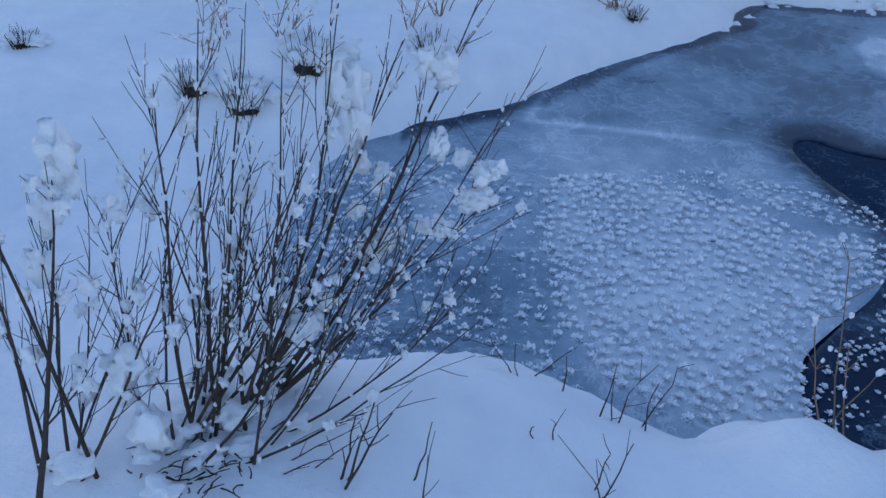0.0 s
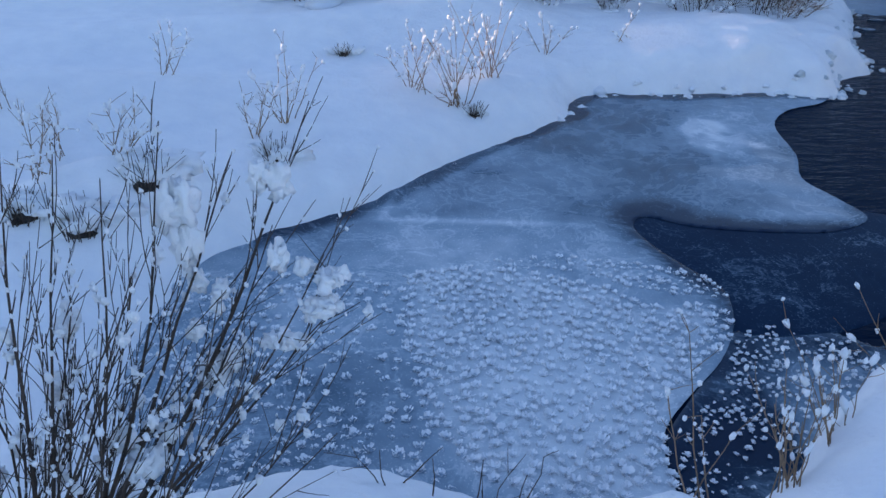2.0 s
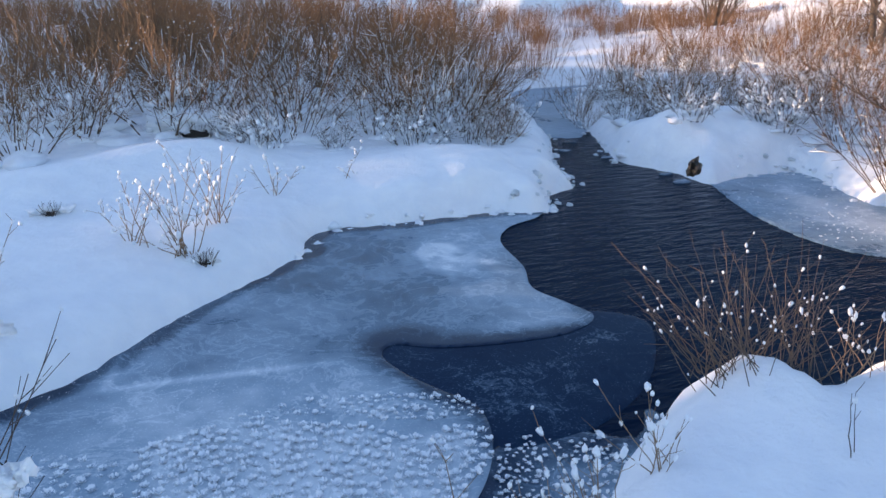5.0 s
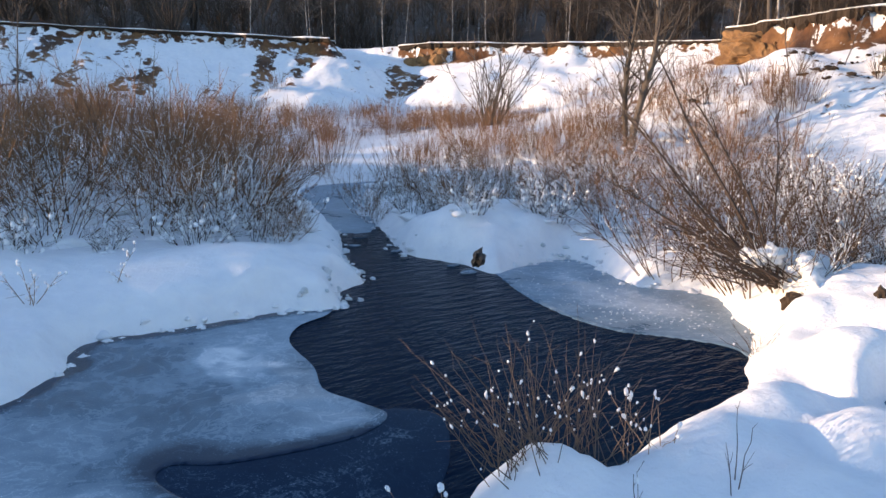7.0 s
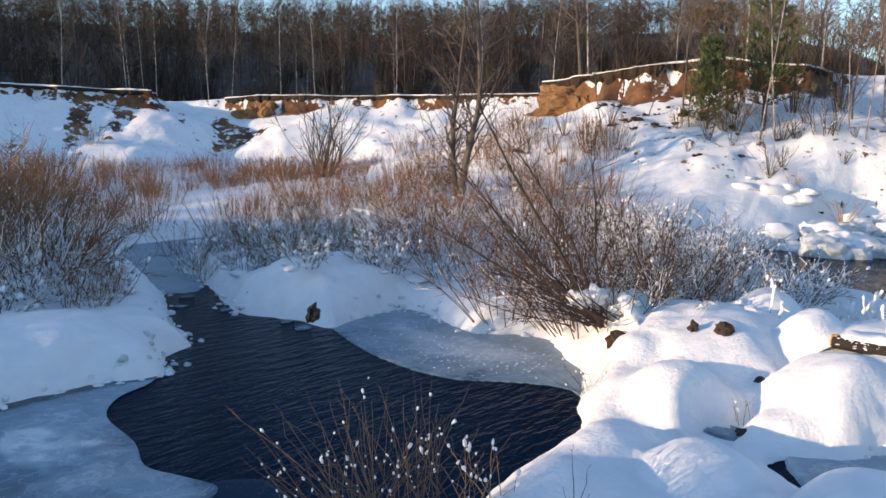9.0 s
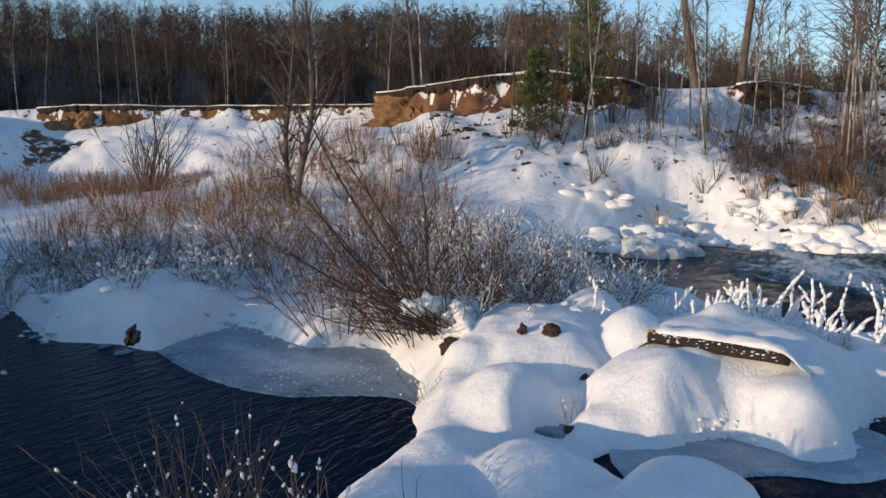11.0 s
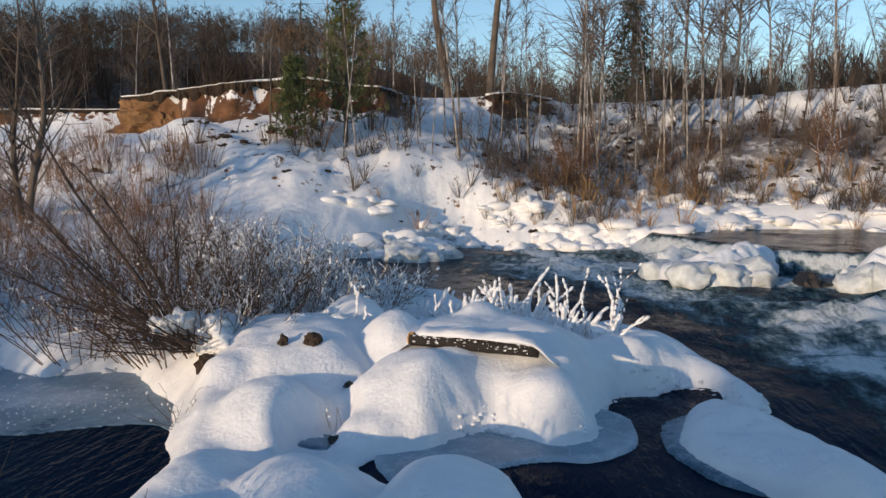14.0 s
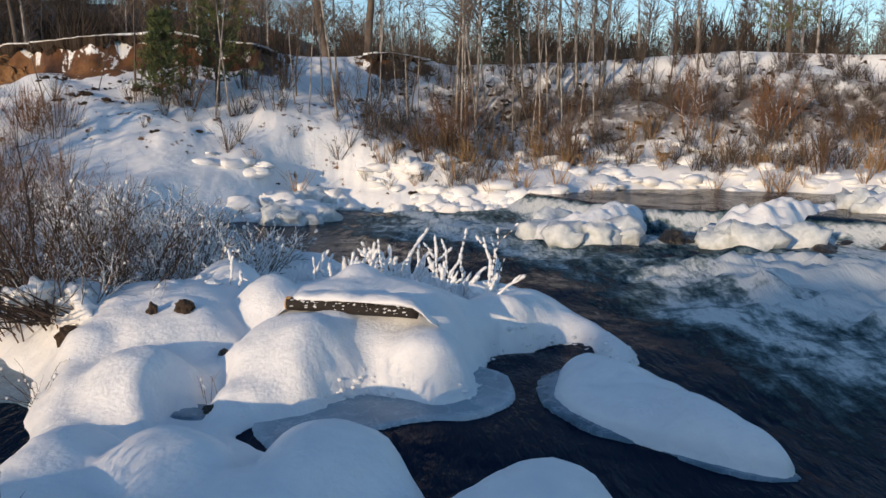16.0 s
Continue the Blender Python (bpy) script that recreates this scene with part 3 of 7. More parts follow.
up = ledge_side(WX, WY)
churn = smooth_step(-5.5, -0.6, up) * smooth_step(0.35, -0.1, up)
churn = np.maximum(churn, 0.80 * smooth_step(-8, -2.5, up) * smooth_step(0.5, -0.5, up) * smooth_step(7.0, 9.5, WX - 0.2 * WY))
churn = np.maximum(churn, 0.78 * bell(WX, WY, 7.6, -3.4, 2.4, 1.2, -25))
falls = np.clip(1.5 * bell(WX, WY, 10.3, -4.9, 2.6, 1.15, 8), 0, 1) + bell(WX, WY, 8.6, -4.6, 1.6, 1.1, 20) + 0.8 * bell(WX, WY, 9.4, -4.3, 1.5, 0.8, 10)
churn = np.maximum(churn, 1.3 * np.clip(falls, 0, 1))
churn = np.maximum(churn, 0.95 * bell(WX, WY, 9.4, -3.5, 1.8, 0.8, 10))
churn = np.maximum(churn, 0.84 * np.clip(1.5 * bell(WX, WY, 8.6, -3.9, 3.6, 1.8, 12), 0, 1))
churn = np.maximum(churn, 0.75 * bell(WX, WY, 12.5, -1.6, 2.2, 0.5, 20))
churn = churn * (0.78 + 0.5 * fbm(WX * 0.8 + WY * 0.6, 3 * (WY * 0.8 - WX * 0.6), 3.0, 241, 3))
rough = 0.25 + 0.9 * churn
wave = rough * (0.17 * fbm(WX * 0.8 + WY * 0.6, WY * 0.8 - WX * 0.6, 1.1, 201, 4) + 0.06 * np.abs(fbm(WX, WY, 0.45, 211, 3))) * smooth_step(3.2, 1.0, WY + 0.02 * WX)
wave = wave + np.clip(falls, 0, 1) * (0.10 + 0.34 * np.abs(fbm(WX, WY, 0.55, 231, 4)))
wz = 0.42 * smooth_step(-0.7, 0.25, up + 0.25 * fbm(WX, WY, 1.2, 221, 3)) + wave
wz = np.where((WY > 1.5) & (WX < 9) | (WY > 2.6) | (WX < 4.3), 0.0, wz)
water_mesh, _ = grid_mesh("water", wx, wy, wz)
paint(water_mesh, "foam", np.clip(churn * 1.2, 0, 1.2))
tagged(part("water", water_mesh, WATER), "dark stream water, white and broken below the ledge", "water", kind="structure")


# ---- ice ----
def ice_sheet(name, outline, step, level, milk, label, lip=0.02, material=ICE):
    """A flat sheet of ice whose rim follows the outline and dips into the water."""
    poly = rounded(outline)
    xs = np.arange(poly[:, 0].min() - step, poly[:, 0].max() + 2 * step, step)
    ys = np.arange(poly[:, 1].min() - step, poly[:, 1].max() + 2 * step, step)
    X, Y = np.meshgrid(xs, ys, indexing="ij")
    d = inside_by(X, Y, poly)
    gxx, gyy = np.gradient(d, step)
    out = (d < 0) & (d > -2.5 * step)
    inn = d > 0
    keep = inn[:-1, :-1] | inn[1:, :-1] | inn[1:, 1:] | inn[:-1, 1:]
    g = np.hypot(gxx, gyy) + 1e-6
    X = np.where(out, X - d * gxx / g**2, X)
    Y = np.where(out, Y - d * gyy / g**2, Y)
    h = level + 0.004 * fbm(X, Y, 0.6, 301, 3) - np.where(inn, 0, lip)
    me, used = grid_mesh(name, xs, ys, h, keep)
    co = np.stack([X.ravel()[used], Y.ravel()[used], h.ravel()[used]], 1)
    me.vertices.foreach_set("co", co.ravel().astype(np.float32))
    paint(me, "milk", milk(co[:, 0], co[:, 1], d.ravel()[used]))
    me.update()
    return tagged(part(name, me, material), label, "ice", kind="structure")


HOLE = rounded([(1.87, 4.14), (2.08, 4.27), (2.3, 4.12), (2.62, 3.9), (3.1, 3.82), (3.3, 3.4), (2.9, 3.0), (2.3, 3.0), (2.02, 3.45), (1.90, 3.74)])
WHITE = rounded([(2.95, 5.8), (3.3, 5.75), (3.3, 5.1), (2.85, 4.95)])
FROSTED = rounded([(0.50, 3.62), (0.95, 3.6), (1.34, 3.45), (1.63, 3.20), (1.97, 3.10), (1.85, 2.8), (1.40, 2.40), (1.28, 2.0), (0.78, 2.0), (0.45, 2.35), (0.42, 2.8)])


def pool_milk_shade(x, y, d):
    hole = -inside_by(x, y, HOLE)
    m = 0.62 - 0.16 * smooth_step(3.7, 4.3, y) + 0.50 * fbm(x, y, 1.3, 311, 5) + 0.10 * smooth_step(0.2, 1.5, d)
    m = m + 0.42 * smooth_step(-0.04, 0.06, inside_by(x, y, WHITE) + 0.12 * fbm(x, y, 0.25, 321, 3)) * (0.75 + 0.6 * fbm(x, y, 0.12, 323, 2))
    m = m + 0.22 * smooth_step(-0.05, 0.12, inside_by(x, y, FROSTED) + 0.06 * fbm(x, y, 0.3, 325, 2))
    m = m - 0.42 * smooth_step(0.20, -0.05, hole + 0.05 * fbm(x, y, 0.4, 331, 3))
    # darkened along the bank, painting in the shade below the overhanging snow
    m = m - 0.45 * smooth_step(0.12, 0.0, inside_by(x, y, POOL) - 0.05 - 0.05 * fbm(x, y, 0.3, 335, 2)) * (y > 3.4) * (x > -0.3)
    m = m - 0.20 * bell(x, y, 0.15, 2.72, 0.40, 0.28) + 0.22 * smooth_step(-0.5, -1.3, x)
    m = m - 0.10 * bell(x, y, 2.65, 4.25, 1.0, 0.42, -12) - 0.12 * bell(x, y, 2.5, 4.9, 0.8, 0.3, 10) - 0.14 * smooth_step(0.25, 0.0, d) * (x > 1.9) * (y < 5.5) - 0.28 * smooth_step(0.20, 0.0, d) * smooth_step(1.8, 1.95, x) * smooth_step(4.3, 4.0, y)
    # a pale pressure ridge across the sheet
    m = m + 0.30 * np.exp(-(((y - 4.30) + 0.20 * (x - 0.45)) / 0.035) ** 2) * smooth_step(0.3, 0.5, x) * smooth_step(1.9, 1.2, x)
    m = m + 0.25 * np.exp(-(((x - 0.42) - 0.35 * (y - 4.3)) / 0.03) ** 2) * smooth_step(4.25, 4.35, y) * smooth_step(4.75, 4.6, y)
    return m


ice_sheet("pool_ice", [(-4.6, 2.3), (-2.6, 2.2), (-1.4, 2.05), (-0.6, 1.95), (0.15, 1.95), (0.5, 1.8), (0.9, 1.7), (1.22, 1.75), (1.27, 2.05), (1.35, 2.28), (1.55, 2.48), (1.78, 2.68), (1.98, 2.95),
                       (2.08, 3.25), (2.0, 3.5), (1.92, 3.74), (1.89, 4.02), (2.02, 4.13), (2.25, 3.96), (2.67, 3.84), (3.06, 3.80), (3.36, 3.94), (3.34, 4.25), (3.3, 4.57), (3.5, 4.98), (3.68, 5.6),
                       (4.0, 5.95), (4.4, 6.1), (4.65, 6.4), (4.1, 6.55), (3.1, 6.6), (2.5, 6.7), (2.1, 6.4), (1.9, 6.0), (1.2, 5.5), (0.4, 4.75), (-0.4, 4.25), (-1.0, 3.75), (-2.1, 3.4), (-4.6, 3.4)],
          0.03, 0.0135, pool_milk_shade, "grey-blue ice sheet over the still pool with milky swirls", 0.004)
ice_sheet("thin_ice", [(1.7, 3.5), (1.75, 4.0), (2.1, 4.2), (2.67, 4.0), (3.06, 3.95), (3.40, 4.05), (3.62, 3.75), (3.35, 3.35), (3.0, 3.05), (2.6, 2.86), (2.2, 2.80), (1.9, 2.95)], 0.03, 0.0065,
          lambda x, y, d: -0.22 + 0.16 * smooth_step(0.0, 0.6, d) + 0.14 * fbm(x, y, 0.7, 383, 3), "clear dark new ice between the older sheets", 0.004, THIN_ICE)
ice_sheet("bank_ice", [(6.72, 6.05), (6.3, 5.25), (6.1, 4.6), (6.08, 4.15), (6.33, 3.67), (6.45, 3.25), (6.3, 2.95), (6.8, 3.0), (7.6, 3.6), (8.2, 4.2), (7.9, 5.0), (8.3, 5.8), (8.4, 6.6), (7.2, 6.65)],
          0.05, 0.008, lambda x, y, d: 0.50 + 0.24 * fbm(x, y, 0.8, 341, 3) + 0.3 * smooth_step(0.3, 1.0, d) - 0.15 * smooth_step(0.15, 0, d), "pale ice shelf with frost along the far snow bank")
ice_sheet("channel_ice", [(7.5, 9.4), (8.8, 11.0), (10.8, 13.5), (12.8, 14.0), (12.6, 15.1), (10.0, 15.0), (8.8, 13.8), (7.6, 11.4), (7.0, 9.9)], 0.12, 0.006,
          lambda x, y, d: 0.45 + 0.2 * fbm(x, y, 0.9, 351, 3), "dull grey ice in the narrow channel")
ice_sheet("side_pool_ice", [(9.7, 9.0), (10.9, 8.75), (11.4, 9.5), (10.2, 10.0)], 0.1, 0.006, lambda x, y, d: 0.5 + 0.2 * fbm(x, y, 0.5, 361, 3), "grey ice on a small side pool")
ice_sheet("ledge_ice", [(5.9, 1.35), (6.2, 1.0), (6.42, 0.83), (7.0, 0.1), (7.2, -0.2), (6.95, -0.45), (6.6, -0.5), (6.2, -0.4), (5.98, -0.1), (5.95, 0.2), (5.7, 0.6), (5.3, 0.95)],
          0.03, 0.035, lambda x, y, d: 0.50 + 0.15 * fbm(x, y, 0.4, 371, 3) + 0.25 * smooth_step(0.10, 0.0, d), "rounded grey ice ledge under the snow knoll", 0.045)
ice_sheet("gully_ice", [(5.98, 1.72), (6.1, 1.66), (6.30, 1.76), (6.24, 1.90), (6.06, 1.94)], 0.03, 0.034, lambda x, y, d: 0.30 + 0.3 * fbm(x, y, 0.3, 381, 3), "small frozen puddle in a snow hollow")
SHELF = rounded([(1.85, 2.42), (2.06, 2.64), (2.3, 2.67), (2.58, 2.62), (2.85, 2.85), (2.8, 2.5), (2.3, 2.15), (1.9, 1.9), (1.6, 1.9), (1.62, 2.1)])
ice_sheet("near_shelf_ice", [(1.22, 1.85), (1.32, 2.22), (1.62, 2.55), (1.98, 2.92), (2.35, 2.90), (2.62, 2.68), (2.85, 2.88), (2.8, 2.5), (2.3, 2.15), (1.9, 1.9), (1.6, 1.85)], 0.03, 0.006,
          lambda x, y, d: -0.12 + 0.50 * smooth_step(-0.1, 0.2, inside_by(x, y, SHELF)) * smooth_step(1.75, 1.95, x) + 0.30 * fbm(x, y, 0.35, 391, 3), "thin dark ice with frost along the near bank", 0.01)


# ---- plants: shared building ----
class Sticks:
    """Gathers tapered tubes and lumps into one mesh."""

    def __init__(self, seed, r=None):
        self.v, self.f, self.n, self.r = [], [], 0, r or np.random.RandomState(seed)

    def tube(self, pts, r0, r1, sides=4):
        pts = np.asarray(pts, float)
        k = len(pts)
        tan = np.gradient(pts, axis=0)
        tan /= np.linalg.norm(tan, axis=1, keepdims=True) + 1e-9
        ref = np.array([0.31, 0.87, 0.12]) if abs(tan[0, 2]) > 0.7 else np.array([0.05, 0.1, 1.0])
        u = np.cross(tan, ref)
        u /= np.linalg.norm(u, axis=1, keepdims=True) + 1e-9
        w = np.cross(tan, u)
        rad = np.linspace(r0, r1, k)[:, None, None]
        a = np.arange(sides) * 2 * np.pi / sides
        ring = pts[:, None] + rad * (np.cos(a)[None, :, None] * u[:, None] + np.sin(a)[None, :, None] * w[:, None])
        i = np.arange(k - 1)[:, None] * sides + np.arange(sides)[None]
        j = np.arange(k - 1)[:, None] * sides + (np.arange(sides)[None] + 1) % sides
        quads = np.stack([i, j, j + sides, i + sides], -1).reshape(-1, 4) + self.n
        self.v.append(ring.reshape(-1, 3))
        self.f.extend(quads.tolist())
        self.f.append([self.n + (k - 1) * sides + s for s in range(sides)])
        self.n += k * sides

    def grow(self, start, way, length, r0, r1, bend=0.15, up=0.0, steps=6, sides=4):
        """A stem that wanders a little and turns upwards by up. Returns its points."""
        p, d = np.array(start, float), np.array(way, float)
        d /= np.linalg.norm(d)
        pts = [p.copy()]
        for _ in range(steps):
            d = d + self.r.normal(0, bend, 3) * np.array([1, 1, 0.6]) + np.array([0, 0, up])
            d /= np.linalg.norm(d)
            p = p + d * length / steps
            pts.append(p.copy())
        pts = np.array(pts)
        self.tube(pts, r0, r1, sides)
        return pts

    def lump(self, at, size, stretch=(1, 1, 1), rough=0.25, way=None):
        v = BALL_V * (1 + self.r.uniform(-rough, rough, (len(BALL_V), 1))) * np.array(stretch) * size
        if way is not None:
            w = np.array(way, float)
            w /= np.linalg.norm(w)
            side = np.cross(w, [0.3, 0.5, 0.8])
            side /= np.linalg.norm(side)
            v = v @ np.stack([side, np.cross(w, side), w])
        self.v.append(v + np.asarray(at))
        self.f.extend((BALL_F + self.n).tolist())
        self.n += len(v)

    def clump(self, at, size, stretch=(1, 1, 1)):
        """A ragged handful of snow."""
        k = self.r.uniform(0, 50)
        n = np.array([noise.fractal(Vector(p) * 1.3 + Vector((k, k, 0)), 0.5, 2.2, 4) for p in TUFT_V])
        self.v.append(TUFT_V * (1 + 0.75 * n[:, None]) * np.array(stretch) * size + np.asarray(at))
        self.f.extend((TUFT_F + self.n).tolist())
        self.n += len(TUFT_V)

    def heap(self, at, size, stretch=(1, 1, 1)):
        """A plain low mound of snow."""
        k = self.r.uniform(0, 50)
        n = np.array([noise.fractal(Vector(p) * 1.2 + Vector((k, 0, k)), 0.6, 2.1, 3) for p in HEAP_V])
        v = HEAP_V * (1 + 0.55 * n[:, None]) * np.array(stretch) * size
        self.v.append(v + np.asarray(at))
        self.f.extend((HEAP_F + self.n).tolist())
        self.n += len(v)

    def blade(self, a, b, wide, tip=0.15):
        """A flat tapering leaf or needle from a to b."""
        a, b = np.asarray(a, float), np.asarray(b, float)
        s = np.cross(b - a, self.r.normal(0, 1, 3))
        s = s / (np.linalg.norm(s) + 1e-9) * wide
        self.v.append(np.array([a - s, a + s, b + s * tip, b - s * tip]))
        self.f.append([self.n, self.n + 1, self.n + 2, self.n + 3])
        self.n += 4

    def data(self):
        return (np.concatenate(self.v) if self.v else np.zeros((0, 3))), self.f

    def arrays(self):
        """Vertices and triangles, for merging."""
        tri = []
        for f in self.f:
            for k in range(1, len(f) - 1):
                tri.append((f[0], f[k], f[k + 1]))
        return np.concatenate(self.v), np.array(tri)


def ball(level):
    b = bmesh.new()
    bmesh.ops.create_icosphere(b, subdivisions=level, radius=1.0)
    v, f = np.array([x.co[:] for x in b.verts]), np.array([[y.index for y in x.verts] for x in b.faces])
    b.free()
    return v, f


BALL_V, BALL_F = ball(1)
TUFT_V, TUFT_F = ball(3)
HEAP_V, HEAP_F = ball(2)
ROUND_V, ROUND_F = ball(4)


def tri_mesh(name, v, tri, smooth=False):
    me = bpy.data.meshes.new(name)
    me.vertices.add(len(v))
    me.vertices.foreach_set("co", np.asarray(v, np.float32).ravel())
    me.loops.add(tri.size)
    me.loops.foreach_set("vertex_index", tri.ravel().astype(np.int32))
    me.polygons.add(len(tri))
    me.polygons.foreach_set("loop_start", np.arange(0, tri.size, 3, dtype=np.int32))
    me.polygons.foreach_set("use_smooth", np.full(len(tri), smooth))
    me.update(calc_edges=True)
    return me


def scatter(templates, spots, rng, sizes, lean=0.0):
    """Merges many turned and scaled copies of small templates (verts, triangles) at the spots (n x 3)."""
    vs, fs, n = [], [], 0
    for p, s in zip(spots, sizes):
        v, f = templates[rng.randint(len(templates))]
        a = rng.uniform(0, 2 * np.pi)
        c, d = math.cos(a), math.sin(a)
        w = v @ np.array([[c, d, 0], [-d, c, 0], [0, 0, 1]])
        w = w * s
        if lean:
            w = w + np.outer(w[:, 2], np.append(rng.normal(0, lean, 2), 0))
        vs.append(w + p)
        fs.append(f + n)
        n += len(v)
    return np.concatenate(vs), np.concatenate(fs)


def on_land(xy):
    xy = np.asarray(xy, float)
    return np.column_stack([xy, sheet_z(xy[:, 0], xy[:, 1])])


def sleeve(white, pts, r, r2=None, drop=0.0):
    """Snow lying along a stem."""
    white.tube(np.asarray(pts) + np.array([0, 0, r * 0.45]), r, r2 if r2 is not None else r * 0.6, 3)


def shrub(seed, stems, height, spread, twigs, thick=0.010, frost=0.0, lumps=0, foot=0.18, lean=(0.0, 0.0), fine=0.0022, rise=0.35, mounds=0, specks=0.0, tuft=1.0):
    """Stems (one mesh each, with their forking twigs) and snow of a leafless willow; the snow lies on the lowest part, up to rise of its height."""
    white = Sticks(seed + 500)
    r = np.random.RandomState(seed)
    each = []
    for _ in range(stems):
        wood = Sticks(0, r)
        each.append(wood)
        a, q = r.uniform(0, 2 * np.pi), r.uniform(0, 1) ** 0.6
        tilt = spread * q
        way = (math.cos(a) * tilt + lean[0], math.sin(a) * tilt + lean[1], 1.0)
        start = (math.cos(a) * foot * q, math.sin(a) * foot * q, -0.06)
        length = height * r.uniform(0.5, 1.1)
        pts = wood.grow(start, way, length, thick * r.uniform(0.5, 1.1), fine, 0.13, 0.04, 6, 3)
        for _ in range(2 + r.poisson(twigs * 0.3)):
            t = r.uniform(0.15, 0.95) * (len(pts) - 1)
            i = min(int(t), len(pts) - 2)
            base = pts[i] + (pts[i + 1] - pts[i]) * (t - i)
            d = pts[i + 1] - pts[i]
            d = d / np.linalg.norm(d) + r.normal(0, 0.46, 3)
            sub = wood.grow(base, d, height * r.uniform(0.16, 0.42) * (1.15 - t / len(pts)), fine * 1.5, fine * 0.8, 0.15, 0.05, 3, 3)
            low = base[2] < rise * height
            if frost and low and r.rand() < frost:
                sleeve(white, sub, fine * r.uniform(1.4, 2.6), fine * 1.2)
            for _ in range(r.poisson(2.1)):
                j = r.randint(1, 4)
                e = sub[j] - sub[j - 1]
                tw = wood.grow(sub[j], e / np.linalg.norm(e) + r.normal(0, 0.5, 3), height * r.uniform(0.06, 0.17), fine, fine * 0.6, 0.1, 0.05, 1, 3)
                if frost and low and r.rand() < frost * 0.6:
                    sleeve(white, tw, fine * 1.6, fine)
            if r.rand() < specks:
                white.lump(sub[r.randint(1, 4)], r.uniform(0.004, 0.009), (1, 1, 1.3), 0.4)
        if frost and r.rand() < frost:
            k = r.randint(2, 4)
            sleeve(white, pts[1:k + 1], thick * r.uniform(0.6, 1.1), thick * 0.5)
        for _ in range(r.poisson(lumps)):
            i = r.randint(1, min(7, max(2, int(1 + rise * 8))))
            white.lump(pts[i] + r.normal(0, 0.012, 3), tuft * r.uniform(0.006, 0.019), (1, 1, 1.5), 0.45, pts[i] - pts[i - 1])
    for _ in range(mounds):
        a, q = r.uniform(0, 2 * np.pi), r.uniform(0.3, 1.5) * (foot + 0.15)
        s = r.uniform(0.07, 0.19) * height / 1.4
        white.heap((math.cos(a) * q, math.sin(a) * q, s * r.uniform(-0.3, 0.2)), s, (1.5, 1.3, 0.6))
    return each, white


def merged(each):
    """All stems as one pair of arrays."""
    vs, fs, n = [], [], 0
    for e in each:
        v, f = e.arrays()
        vs.append(v), fs.append(f + n)
        n += len(v)
    return np.concatenate(vs), np.concatenate(fs)


def put_shrub(name, at, each, white, bark, label, category="shrub", group="", turn=0.0, snow_name="snow", piece="stem", old_wood=None):
    ob = thing(name, at, label, category, group, turn=turn)
    for e in each if isinstance(each, list) else [each]:
        made = part(piece, e.data(), bark, ob)
        if old_wood:
            # the main stem is old dark wood, its twigs are young
            made.data.materials.append(old_wood)
            for face in made.data.polygons[:19]:
                face.material_index = 1
    if white.n:
        tagged(part(snow_name, white.data(), SNOW, ob, "white snow caught on the stems", True), kind="stuff")
    return ob


# ---- foreground willow over the pool ----
def bough(r, base, tip, thick, sub_count, reach, sag=-0.05, forks=0.5):
    """One willow stem from its foot to its tip, with forking twigs. Returns its mesh and points."""
    wood = Sticks(0, r)
    t = np.linspace(0, 1, 9)[:, None]
    side = np.cross(tip - base, [0, 0, 1.0])
    side /= np.linalg.norm(side) + 1e-9
    pts = base + (tip - base) * t + np.array([0, 0, sag]) * np.sin(np.pi * t) + side * r.normal(0, 0.03) * np.sin(np.pi * t) + np.cumsum(r.normal(0, 0.007, (9, 3)), 0) * t
    wood.tube(pts, thick, 0.0014, 5)
    ends = []
    for _ in range(sub_count):
        q = r.uniform(0.22, 0.95) * 8
        i = min(int(q), 7)
        at = pts[i] + (pts[i + 1] - pts[i]) * (q - i)
        d = (pts[i + 1] - pts[i]) / np.linalg.norm(pts[i + 1] - pts[i]) + r.normal(0, 0.26, 3) + np.array([0.06, 0, 0.10])
        sub = wood.grow(at, d, reach * r.uniform(0.35, 1.1), max(0.0018, thick * 0.42 * (1 - q / 10)), 0.0010, 0.07, 0.05, 5, 4)
        ends.append(sub)
        for j in range(1, 5):
            if r.rand() < forks:
                ends.append(wood.grow(sub[j], d + r.normal(0, 0.38, 3), reach * r.uniform(0.12, 0.42), 0.0016, 0.0008, 0.08, 0.04, 3, 3))
    return wood, pts, ends


